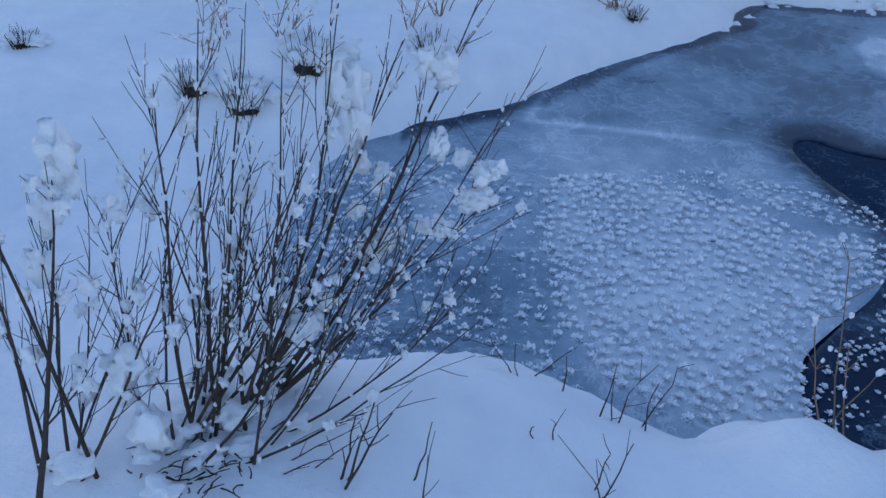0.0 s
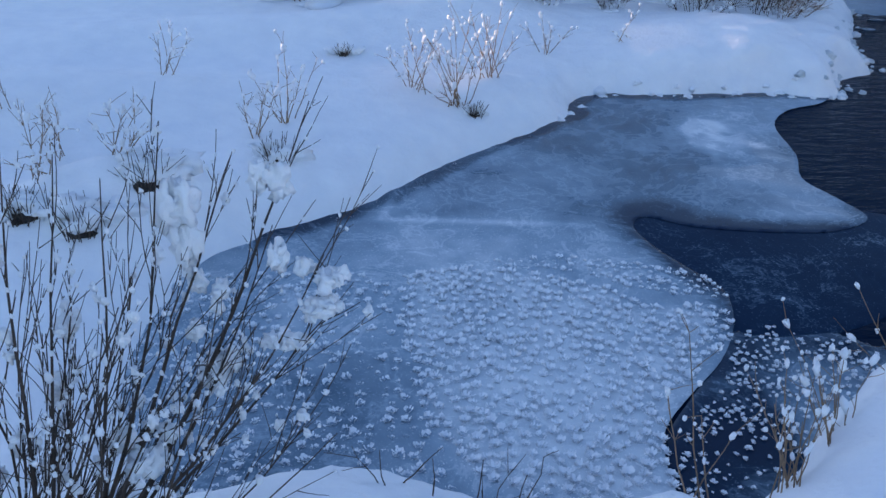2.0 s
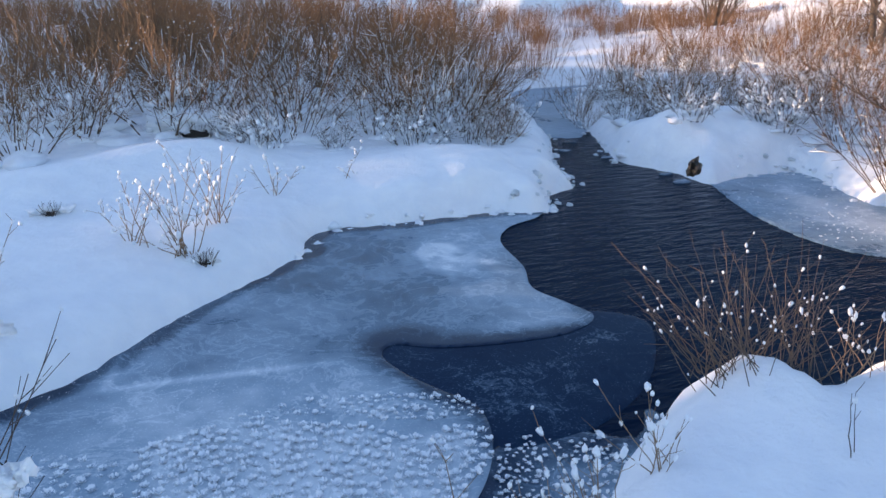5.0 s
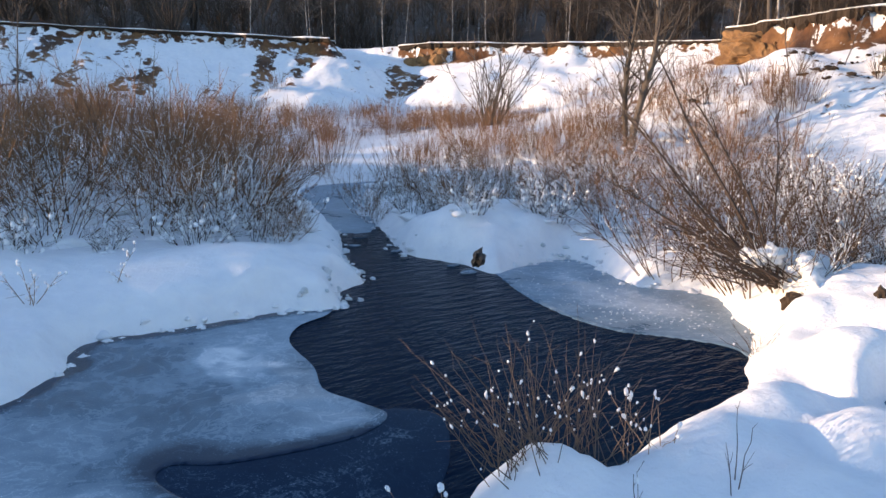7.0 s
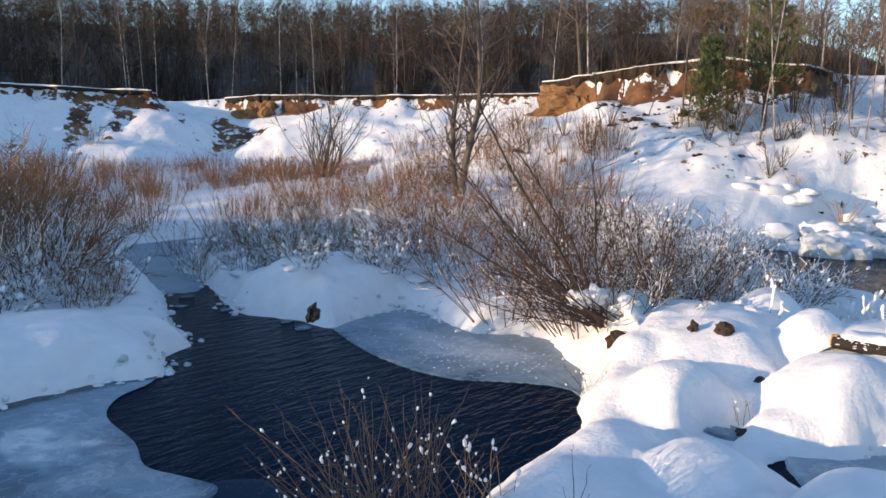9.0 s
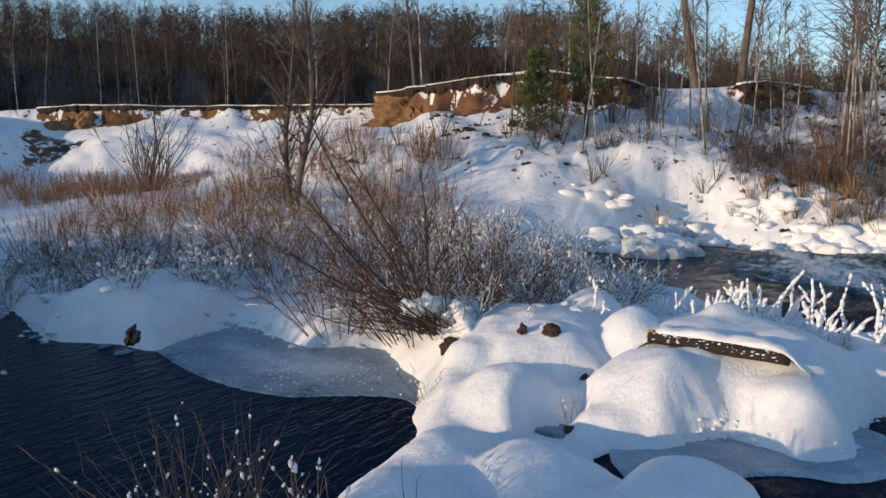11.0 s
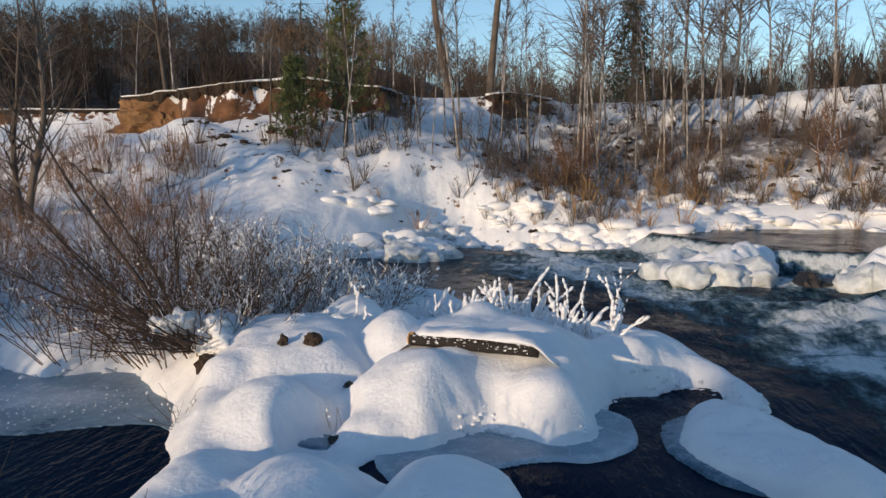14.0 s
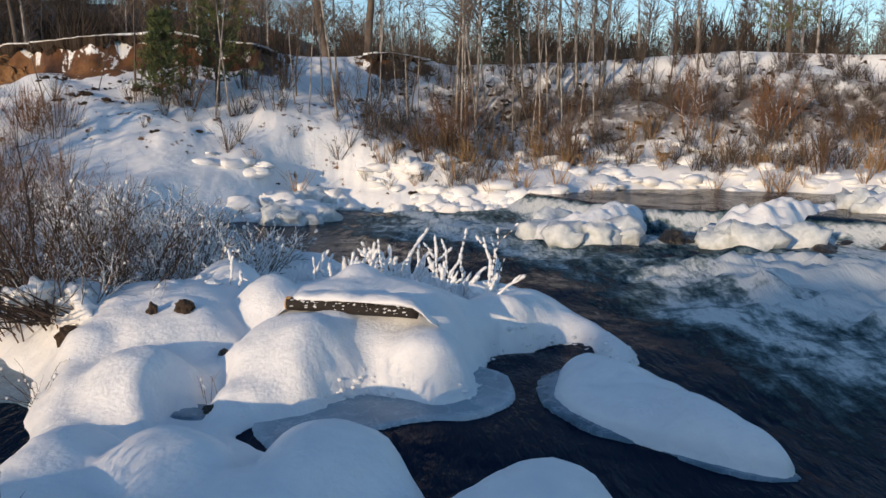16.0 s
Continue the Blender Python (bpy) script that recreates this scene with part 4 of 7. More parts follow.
def near_willow():
    r = np.random.RandomState(71)
    white = Sticks(72)
    ob = thing("willow_shrub", (0, 0, 0), "leafless dark willow shrub with clumps of snow, leaning over the pool", "shrub")
    # where the leading stems leave the snow, and where their tips hang
    leaders = [((-0.55, 1.72), (0.05, 2.20, 1.42), 0.011), ((-0.58, 1.66), (-0.13, 2.12, 1.33), 0.009), ((-0.60, 1.62), (0.12, 1.97, 0.88), 0.008), ((-0.62, 1.60), (-0.30, 2.08, 1.38), 0.008),
               ((-0.66, 1.55), (-0.61, 1.80, 1.46), 0.008), ((-0.70, 1.50), (-0.74, 1.75, 1.33), 0.008), ((-0.62, 1.55), (-0.45, 1.95, 1.32), 0.007), ((-0.66, 1.50), (-0.54, 1.90, 1.40), 0.007),
               ((-0.56, 1.70), (0.09, 2.00, 1.02), 0.007), ((-0.55, 1.70), (-0.05, 2.05, 1.10), 0.007), ((-0.74, 1.48), (-0.80, 1.70, 1.12), 0.006), ((-0.58, 1.60), (-0.38, 1.98, 1.05), 0.006),
               ((-0.72, 1.36), (0.10, 1.72, 0.62), 0.005), ((-0.60, 1.50), (0.02, 1.78, 0.66), 0.005), ((-0.78, 1.42), (-0.92, 1.72, 0.95), 0.006), ((-0.66, 1.62), (-0.22, 2.02, 0.82), 0.006)]
    for k in range(26):
        x, y = r.uniform(-0.80, -0.52), r.uniform(1.36, 1.74)
        leaders.append(((x, y), (x + r.uniform(-0.06, 0.46), y + r.uniform(0.10, 0.42), r.uniform(0.62, 1.18)), r.uniform(0.003, 0.0065)))
    for (bx, by), tip, thick in leaders:
        wood, pts, ends = bough(r, np.array([bx, by, ground_z(bx, by) - 0.05]), np.array(tip), thick, r.poisson(7 if thick > 0.0058 else 4), 0.34)
        part("stem", wood.data(), BARK_WILLOW, ob)
        for e in ends:
            if r.rand() < 0.16:
                white.clump(e[len(e) // 2], r.uniform(0.006, 0.014), (1, 1, 1.4))
            if r.rand() < 0.7:
                white.lump(e[r.randint(1, len(e))], r.uniform(0.003, 0.007), (1, 1, 1.4), 0.4)
        for _ in range(4):
            white.lump(pts[r.randint(1, 8)] + [0, 0, 0.004], r.uniform(0.005, 0.011), (1, 1, 1.6), 0.4)
        if r.rand() < 0.25:
            white.clump(pts[r.randint(2, 7)], r.uniform(0.008, 0.018), (1, 1, 1.5))
    clumps = [(-0.31, 2.03, 1.22, 0.040, 2.0), (-0.29, 2.03, 1.08, 0.034, 2.0), (-0.27, 2.02, 0.97, 0.022, 1.8), (-0.25, 1.93, 0.72, 0.052, 1.1), (-0.20, 1.94, 0.76, 0.036, 1.2), (0.08, 1.95, 0.99, 0.034, 1.1),
              (0.08, 1.95, 0.905, 0.042, 0.8), (0.04, 1.95, 0.88, 0.03, 0.8), (-0.02, 1.95, 0.79, 0.036, 0.8), (-0.08, 1.95, 0.80, 0.026, 0.9), (-0.04, 2.10, 1.25, 0.038, 1.2), (-0.28, 1.93, 0.86, 0.026, 1.2),
              (-0.56, 1.82, 1.00, 0.028, 1.5), (-0.21, 1.99, 0.94, 0.026, 1.2), (-0.83, 1.65, 1.03, 0.026, 1.3), (-0.05, 2.0, 1.01, 0.024, 1.9), (0.03, 2.0, 0.99, 0.022, 1.6), (-0.62, 1.80, 0.80, 0.030, 1.2),
              (-0.66, 1.74, 1.22, 0.024, 1.4), (-0.42, 1.75, 0.55, 0.045, 1.0), (-0.47, 1.80, 0.62, 0.035, 1.2), (-0.36, 1.80, 0.62, 0.03, 1.1)]
    for x, y, z, s, tall in clumps:
        piece = Sticks(0, r)
        for _ in range(3):
            piece.clump(np.array([x, y, z]) + r.normal(0, s * 0.35, 3) * (1, 1, tall), s * r.uniform(0.6, 0.85), (1, 0.9, tall))
        part("snow_clump", piece.data(), SNOW, ob, "", True)
    for _ in range(16):
        x, y = r.normal(-0.66, 0.16), r.normal(1.50, 0.15)
        white.clump((x, y, ground_z(x, y) + abs(r.normal(0, 0.05))), r.uniform(0.02, 0.045), (1.4, 1.2, 0.6))
    tagged(part("snow", white.data(), SNOW, ob, "white snow on the twigs", True), kind="stuff")
    litter = Sticks(73)
    for _ in range(60):
        x, y = litter.r.normal(-0.66, 0.09), litter.r.normal(1.38, 0.07)
        litter.grow((x, y, ground_z(x, y) + 0.01), litter.r.normal(0, 1, 3) * (1, 1, 0.5) + (0, 0, 0.3), litter.r.uniform(0.03, 0.09), 0.003, 0.0015, 0.3, 0, 3, 3)
    tagged(part("dead_leaves", litter.data(), RUST, ob, "brown withered leaves at the foot"), kind="stuff")


near_willow()


def side_willow():
    """The second willow, with one stout dark stem."""
    r = np.random.RandomState(81)
    white = Sticks(82)
    each = []
    base = np.array([-0.98, 1.32, ground_z(-0.98, 1.32) - 0.05])
    for tip, thick in [((-0.85, 1.50, 1.22), 0.010), ((-1.02, 1.72, 1.05), 0.006), ((-0.72, 1.70, 0.98), 0.006), ((-1.20, 1.62, 1.10), 0.007), ((-1.02, 1.42, 1.58), 0.007), ((-1.3, 1.8, 0.9), 0.005), ((-1.1, 1.9, 0.7), 0.005), ((-0.9, 1.85, 0.75), 0.005)]:
        wood, pts, ends = bough(r, base + np.append(r.normal(0, 0.05, 2), 0), np.array(tip), thick, 6, 0.36, -0.03)
        each.append(wood)
        for e in ends:
            if r.rand() < 0.3:
                white.clump(e[len(e) // 2], r.uniform(0.010, 0.022), (1, 1, 1.3))
    for x, y, z, s in [(-0.88, 1.55, 1.24, 0.040), (-0.88, 1.56, 1.18, 0.035), (-0.94, 1.53, 1.08, 0.03), (-0.97, 1.50, 0.95, 0.035), (-0.85, 1.5, 0.62, 0.045), (-0.78, 1.42, 0.5, 0.045)]:
        white.clump((x, y, z), s, (1, 0.9, 1.4))
    put_shrub("willow_shrub", (0, 0, 0), each, white, BARK_WILLOW, "leafless willow with one stout dark stem and snow tufts")


side_willow()


# ---- stalks and twigs that stand out of the near snow ----
def stalk_clump(name, at, tips, seed, label, bark=SEED, heads=0.6, size=0.011, twig=0.5, category="dry stalks", spread=0.04, thick=0.0032):
    """Thin dead stalks from one place to the given tips (offsets), with snow on their heads."""
    white, r, each = Sticks(seed + 1), np.random.RandomState(seed), []
    for tip in tips:
        wood = Sticks(0, r)
        each.append(wood)
        base = np.append(r.normal(0, spread, 2), -0.04)
        t = np.linspace(0, 1, 6)[:, None]
        pts = base + (np.array(tip) - base) * t + np.cumsum(r.normal(0, 0.006, (6, 3)), 0)
        wood.tube(pts, thick, thick * 0.4, 4)
        for _ in range(r.poisson(twig * 4)):
            i = r.randint(2, 6)
            d = pts[i] - pts[i - 1]
            sub = wood.grow(pts[i], d / np.linalg.norm(d) + r.normal(0, 0.5, 3), r.uniform(0.03, 0.12), thick * 0.5, thick * 0.3, 0.1, 0, 2, 3)
            if r.rand() < heads * 0.7:
                white.lump(sub[-1], size * r.uniform(0.5, 1.0), (1, 1, 1.4), 0.3)
        if r.rand() < heads:
            white.lump(pts[-1], size * r.uniform(0.7, 1.5), (1, 1, 1.8), 0.3, pts[-1] - pts[-2])
        if r.rand() < heads * 0.5:
            white.lump(pts[3], size * r.uniform(0.5, 1.1), (1, 1, 2.0), 0.3, pts[-1] - pts[-2])
    return put_shrub(name, at, each, white, bark, label, category, "dead stalks in the snow", piece="stalk")


def fan(seed, n, height, spread, lean=(0, 0)):
    r = np.random.RandomState(seed)
    return [(r.normal(lean[0], spread), r.normal(lean[1], spread), height * r.uniform(0.3, 1.05)) for _ in range(n)]


def twiggy(seed, stems, height, spread, wide, subs=5, foot=0.15):
    """Cheap brush for the distance: stems and twigs as thin blades."""
    s = Sticks(seed)
    for _ in range(stems):
        a, q = s.r.uniform(0, 2 * np.pi), s.r.uniform(0, 1)
        way = np.array([math.cos(a) * spread * q, math.sin(a) * spread * q, 1.0]) * height * s.r.uniform(0.55, 1.1)
        base = np.array([math.cos(a), math.sin(a), 0]) * foot * height * q
        s.blade(base, base + way, wide, 0.4)
        for _ in range(subs):
            p = base + way * s.r.uniform(0.2, 0.9)
            s.blade(p, p + (way / np.linalg.norm(way) + s.r.normal(0, 0.5, 3)) * height * s.r.uniform(0.12, 0.35), wide * 0.65, 0.3)
    return s.arrays()


def at_ground(x, y, dz=0.0):
    return (x, y, ground_z(x, y) + dz)


stalk_clump("reed_clump", at_ground(2.98, 2.50), fan(401, 46, 0.60, 0.20, (-0.05, 0.10)), 402, "thick clump of dead brown stalks with snowy tips by the water", bark=DEAD_STEM, heads=0.28, size=0.0070, spread=0.10, thick=0.0028, twig=0.9)
stalk_clump("reed_clump", at_ground(3.28, 2.46), fan(403, 40, 0.58, 0.18, (0.10, 0.06)), 404, "thick clump of dead brown stalks with snowy tips by the water", bark=DEAD_STEM, heads=0.28, size=0.0074, spread=0.10, thick=0.0028, twig=0.9)
stalk_clump("reed_clump", at_ground(3.62, 2.30), fan(405, 14, 0.34, 0.14, (0.12, 0.05)), 406, "few dead stalks with snow lumps on the bank edge", heads=0.7, size=0.0105, spread=0.08)
stalk_clump("weed_stalk", at_ground(1.20, 1.78), [(-0.03, 0.15, 0.60), (0.02, 0.10, 0.30), (0.10, 0.05, 0.26), (-0.06, 0.16, 0.36)], 408, "tall thin weed with small snow heads", heads=0.9, size=0.010, twig=1.2)
stalk_clump("weed_stalk", at_ground(1.62, 1.86), fan(409, 12, 0.34, 0.12, (0.1, 0.2)), 410, "dead weeds with snow heads beside open water", heads=0.9, size=0.011, twig=0.9)
stalk_clump("weed_stalk", at_ground(1.90, 2.06), fan(411, 10, 0.30, 0.10, (0.02, 0.16)), 412, "dead weeds with snow heads beside open water", heads=0.9, size=0.013, twig=0.9)
stalk_clump("weed_stalk", at_ground(2.25, 2.15), fan(413, 9, 0.26, 0.10, (0.0, 0.1)), 414, "dead weeds with snow heads beside open water", heads=0.8, size=0.011, twig=0.9)
stalk_clump("twig", at_ground(0.52, 1.76), [(0.01, 0.03, 0.20), (0.05, 0.03, 0.14), (-0.02, 0.0, 0.10)], 416, "small dark forked twig in the snow", BARK_WILLOW, 0.1, 0.012, 0.6)
stalk_clump("twig", at_ground(0.62, 1.76), [(0.12, 0.09, 0.16), (0.03, 0.04, 0.15)], 418, "small dark forked twig in the snow", BARK_WILLOW, 0.0, 0.01, 0.3)
stalk_clump("twig", at_ground(0.24, 1.93), [(-0.04, 0.02, 0.13), (-0.10, 0.02, 0.12)], 420, "thin bare twig in the snow", BARK_WILLOW, 0.0, 0.01, 0.3)
stalk_clump("twig", at_ground(0.38, 1.88), [(-0.01, 0.0, 0.15), (0.01, 0.0, 0.17)], 422, "thin bare twig in the snow", BARK_WILLOW, 0.0, 0.01, 0.2)
stalk_clump("twig", at_ground(-0.28, 1.33), [(0.10, 0.13, 0.26), (0.06, 0.10, 0.16), (0.13, 0.10, 0.20)], 424, "leaning bare twig in the snow", BARK_WILLOW, 0.0, 0.01, 0.5, thick=0.0045)
stalk_clump("twig", at_ground(-0.08, 1.36), [(0.05, 0.05, 0.22), (0.0, 0.03, 0.12)], 426, "leaning bare twig in the snow", BARK_WILLOW, 0.0, 0.01, 0.3)
stalk_clump("twig", at_ground(0.26, 1.60), [(0.0, 0.0, 0.08), (0.01, 0.0, 0.05)], 428, "thin bare twig in the snow", BARK_WILLOW, 0.0, 0.01, 0.1)
stalk_clump("twig", at_ground(0.40, 1.40), [(0.12, 0.09, 0.10), (0.05, 0.05, 0.12), (-0.02, 0.06, 0.09)], 430, "low spreading bare twigs in the snow", BARK_WILLOW, 0.0, 0.01, 0.8)
stalk_clump("twig", at_ground(-0.48, 1.42), [(0.22, 0.06, 0.06), (0.30, 0.10, 0.10), (0.18, -0.02, 0.05)], 432, "low spreading bare twigs in the snow", BARK_WILLOW, 0.0, 0.01, 0.9)
stalk_clump("twig", at_ground(3.55, 1.75), [(0.30, 0.10, 0.20), (0.34, 0.18, 0.26), (0.1, 0.1, 0.16)], 434, "low bare twigs leaning over the snow", BARK_WILLOW, 0.1, 0.012, 0.5)
stalk_clump("twig", at_ground(2.9, 1.85), [(0.06, 0.03, 0.26), (0.16, 0.09, 0.20)], 436, "low bare twigs leaning over the snow", BARK_WILLOW, 0.3, 0.016, 0.4)

# ---- bank beyond the pool ----
for k, (x, y, n, h, s) in enumerate([(1.15, 5.70, 16, 0.62, 0.16), (1.42, 6.10, 12, 0.55, 0.16), (0.85, 5.95, 8, 0.5, 0.12), (-0.95, 6.00, 5, 0.5, 0.07), (-0.15, 5.30, 8, 0.55, 0.14), (-0.30, 5.05, 6, 0.35, 0.1),
                                     (-1.45, 4.75, 5, 0.36, 0.06), (2.1, 6.9, 5, 0.35, 0.10), (2.9, 7.0, 3, 0.25, 0.1), (-1.9, 5.2, 4, 0.4, 0.06), (-1.35, 4.15, 7, 0.36, 0.10), (-0.95, 4.25, 9, 0.34, 0.09)]):
    stalk_clump("meadow_stalks", at_ground(x, y), fan(440 + k, n, h, s), 460 + 2 * k, "frosted dry meadow stalks on the far snow bank", heads=0.95, size=0.014, twig=1.4, thick=0.004)


def tussock(x, y, size, seed):
    """A hummock of dead sedge under a cap of snow, dark and hollow below the cap."""
    z = ground_z(x, y)
    ob = thing("sedge_tussock", (x, y, z), "hummock of dead sedge under a snow cap with a dark hollow", "grass tussock", "tussocks on the snow bank")
    grass, cap = Sticks(seed), Sticks(seed + 1)
    for _ in range(70):
        a = grass.r.uniform(0, 2 * np.pi)
        o = np.array([math.cos(a), math.sin(a), 0]) * size * grass.r.uniform(0.2, 0.8)
        grass.grow(o + [0, 0, -0.02], o * 0.8 + [0, size * 0.3, size * grass.r.uniform(0.8, 2.6)], size * grass.r.uniform(0.6, 2.2), 0.003, 0.0015, 0.15, -0.03, 4, 3)
    for _ in range(9):
        cap.clump((cap.r.normal(0, size * 0.6), cap.r.normal(size * 0.7, size * 0.3), size * cap.r.uniform(0.0, 0.75)), size * cap.r.uniform(0.45, 0.8), (1.4, 1.1, 0.7))
    # near-black lump put in for the shade under the cap
    hollow = ball(2)
    part("hollow", tri_mesh("hollow", hollow[0] * np.array([0.75, 0.55, 0.5]) * size * 0.8 * (1 + 0.2 * cap.r.normal(0, 1, (len(hollow[0]), 1))), hollow[1]), LOG_BARK, ob, "dark lump standing in for the hollow's shade")
    part("grass", grass.data(), BARK_WILLOW, ob, "dark dead sedge blades")
    tagged(part("snow_cap", cap.data(), SNOW, ob, "white snow cap", True), kind="stuff")


# the large one at (2.0, 9.5) stands in for a snow-capped stump
for k, (x, y, s) in enumerate([(-1.38, 3.88, 0.10), (-1.10, 3.78, 0.11), (-0.80, 4.06, 0.12), (-2.50, 4.36, 0.07), (-0.16, 4.62, 0.09), (1.25, 5.60, 0.06), (2.0, 9.5, 0.28), (0.35, 6.9, 0.06)]):
    tussock(x, y, s, 500 + 2 * k)

# ---- willow thickets ----
KINDS = []
for k in range(5):
    w, s = shrub(600 + k, 26, 1.85, 1.0, 21, 0.014, 0.35, 2.4, 0.42, fine=0.0030, rise=0.34, mounds=9, specks=0.25, tuft=2.2)
    KINDS.append((w, s))
thicket = [(3.0, 9.2, 0.92), (1.8, 9.9, 0.97), (0.8, 10.1, 0.87), (4.1, 9.3, 0.92), (4.9, 9.1, 0.83), (5.1, 8.1, 0.51), (2.4, 10.8, 1.01), (3.6, 10.6, 1.06), (4.8, 10.4, 1.01), (5.8, 10.3, 0.87), (1.2, 11.4, 1.01),
           (6.2, 11.6, 0.92), (5.0, 12.0, 1.1), (3.8, 12.2, 1.1), (2.5, 12.6, 1.1), (6.8, 13.2, 1.01), (5.6, 13.6, 1.1), (4.2, 14.2, 1.1), (7.6, 14.8, 1.01), (0.0, 11.2, 0.92), (8.6, 16.4, 0.72), (6.6, 15.6, 1.1),
           (5.0, 16.5, 1.1), (9.1, 6.4, 0.47), (9.6, 7.4, 0.5), (10.4, 7.2, 0.58), (11.4, 7.9, 0.58), (11.9, 9.0, 0.58), (9.2, 10.3, 0.32), (8.6, 9.9, 0.36), (10.9, 11.0, 0.43), (12.6, 10.4, 0.58), (13.5, 9.2, 0.65),
           (12.2, 12.2, 0.5), (10.9, 6.2, 0.65), (12.2, 6.6, 0.72), (13.4, 7.4, 0.72), (14.6, 8.6, 0.72), (11.8, 5.0, 0.65), (13.2, 5.6, 0.72), (14.6, 6.6, 0.76), (13.9, 11.2, 0.65), (15.4, 10.4, 0.72), (16.2, 7.6, 0.72),
           (13.4, 13.0, 0.58), (14.8, 12.6, 0.65), (16.2, 12.0, 0.72)]
thicket += [(x, y, k) for x, y, k in [(5.6, 9.3, 0.6), (0.2, 9.4, 0.6), (6.3, 10.5, 0.6), (8.2, 8.9, 0.3), (9.4, 8.9, 0.35),
                                     (8.5, 10.9, 0.45), (9.6, 11.6, 0.5), (7.7, 7.9, 0.34), (8.4, 8.5, 0.40), (9.1, 7.9, 0.42), (9.8, 9.9, 0.45), (8.0, 10.0, 0.42), (10.8, 9.9, 0.48), (9.0, 9.3, 0.40), (10.2, 8.3, 0.45),
                                     (14.2, 14.0, 0.75), (15.6, 13.4, 0.8), (16.8, 14.4, 0.85), (17.4, 12.8, 0.8), (15.0, 15.2, 0.8), (18.2, 10.6, 0.8), (17.6, 9.2, 0.75), (12.9, 12.0, 0.6), (11.6, 12.6, 0.55), (16.2, 9.0, 0.7), (11.2, 10.2, 0.4), (8.9, 5.7, 0.4), (9.6, 5.6, 0.5), (10.0, 6.4, 0.5)]]
masters = {}
rt = np.random.RandomState(650)
for k, (x, y, s) in enumerate(thicket):
    kind = k % 5
    m = pose(x, y, ground_z(x, y), 0, 0, rt.uniform(0, 360)) @ Matrix.Scale(s * rt.uniform(0.58, 1.15), 4)
    if kind not in masters:
        ob = put_shrub("willow_bush", (0, 0, 0), *KINDS[kind], BARK_RED, "reddish leafless willow bush, its lower stems white with frost", "shrub", "willow thicket", old_wood=BARK_BROWN)
        ob.matrix_world = m
        masters[kind] = ob
    else:
        made = copy_thing(masters[kind], Matrix.Identity(4))
        made.matrix_world = m

# far belt of willow, seen as one reddish mass under the cliff
low = [twiggy(660 + k, 40, 1.3, 0.55, 0.0085, 7, 0.75) for k in range(5)]
rb = np.random.RandomState(670)
belt = []
while len(belt) < 230:
    x, y = rb.uniform(-4, 26), rb.uniform(13, 33)
    if 14 < x + y * 0.6 < 40 and np.hypot(x, y) > 15 and y - 0.55 * x > 3.0 and rb.rand() < 0.9:
        belt.append((x, y))
belt += [(x, y) for x, y in zip(rb.uniform(0, 8, 26), rb.uniform(12.5, 18, 26)) if y - 0.9 * x > 8]
belt += [(rb.uniform(15, 24), rb.uniform(7.5, 16)) for _ in range(45)]
belt = [b for b in belt if crest_field(np.array([b[0]]), np.array([b[1]]))[0][0] > 3.5]
v, f = scatter(low, on_land(belt), rb, rb.uniform(0.30, 0.72, len(belt)) * np.array([1.6 if y > 2.2 * x + 3 else 1.0 for x, y in belt]))
tagged(part("willow_belt", tri_mesh("willow_belt", v, f), BARK_RED), "reddish-brown willow brush below the sandy cliff", "brush", kind="stuff")

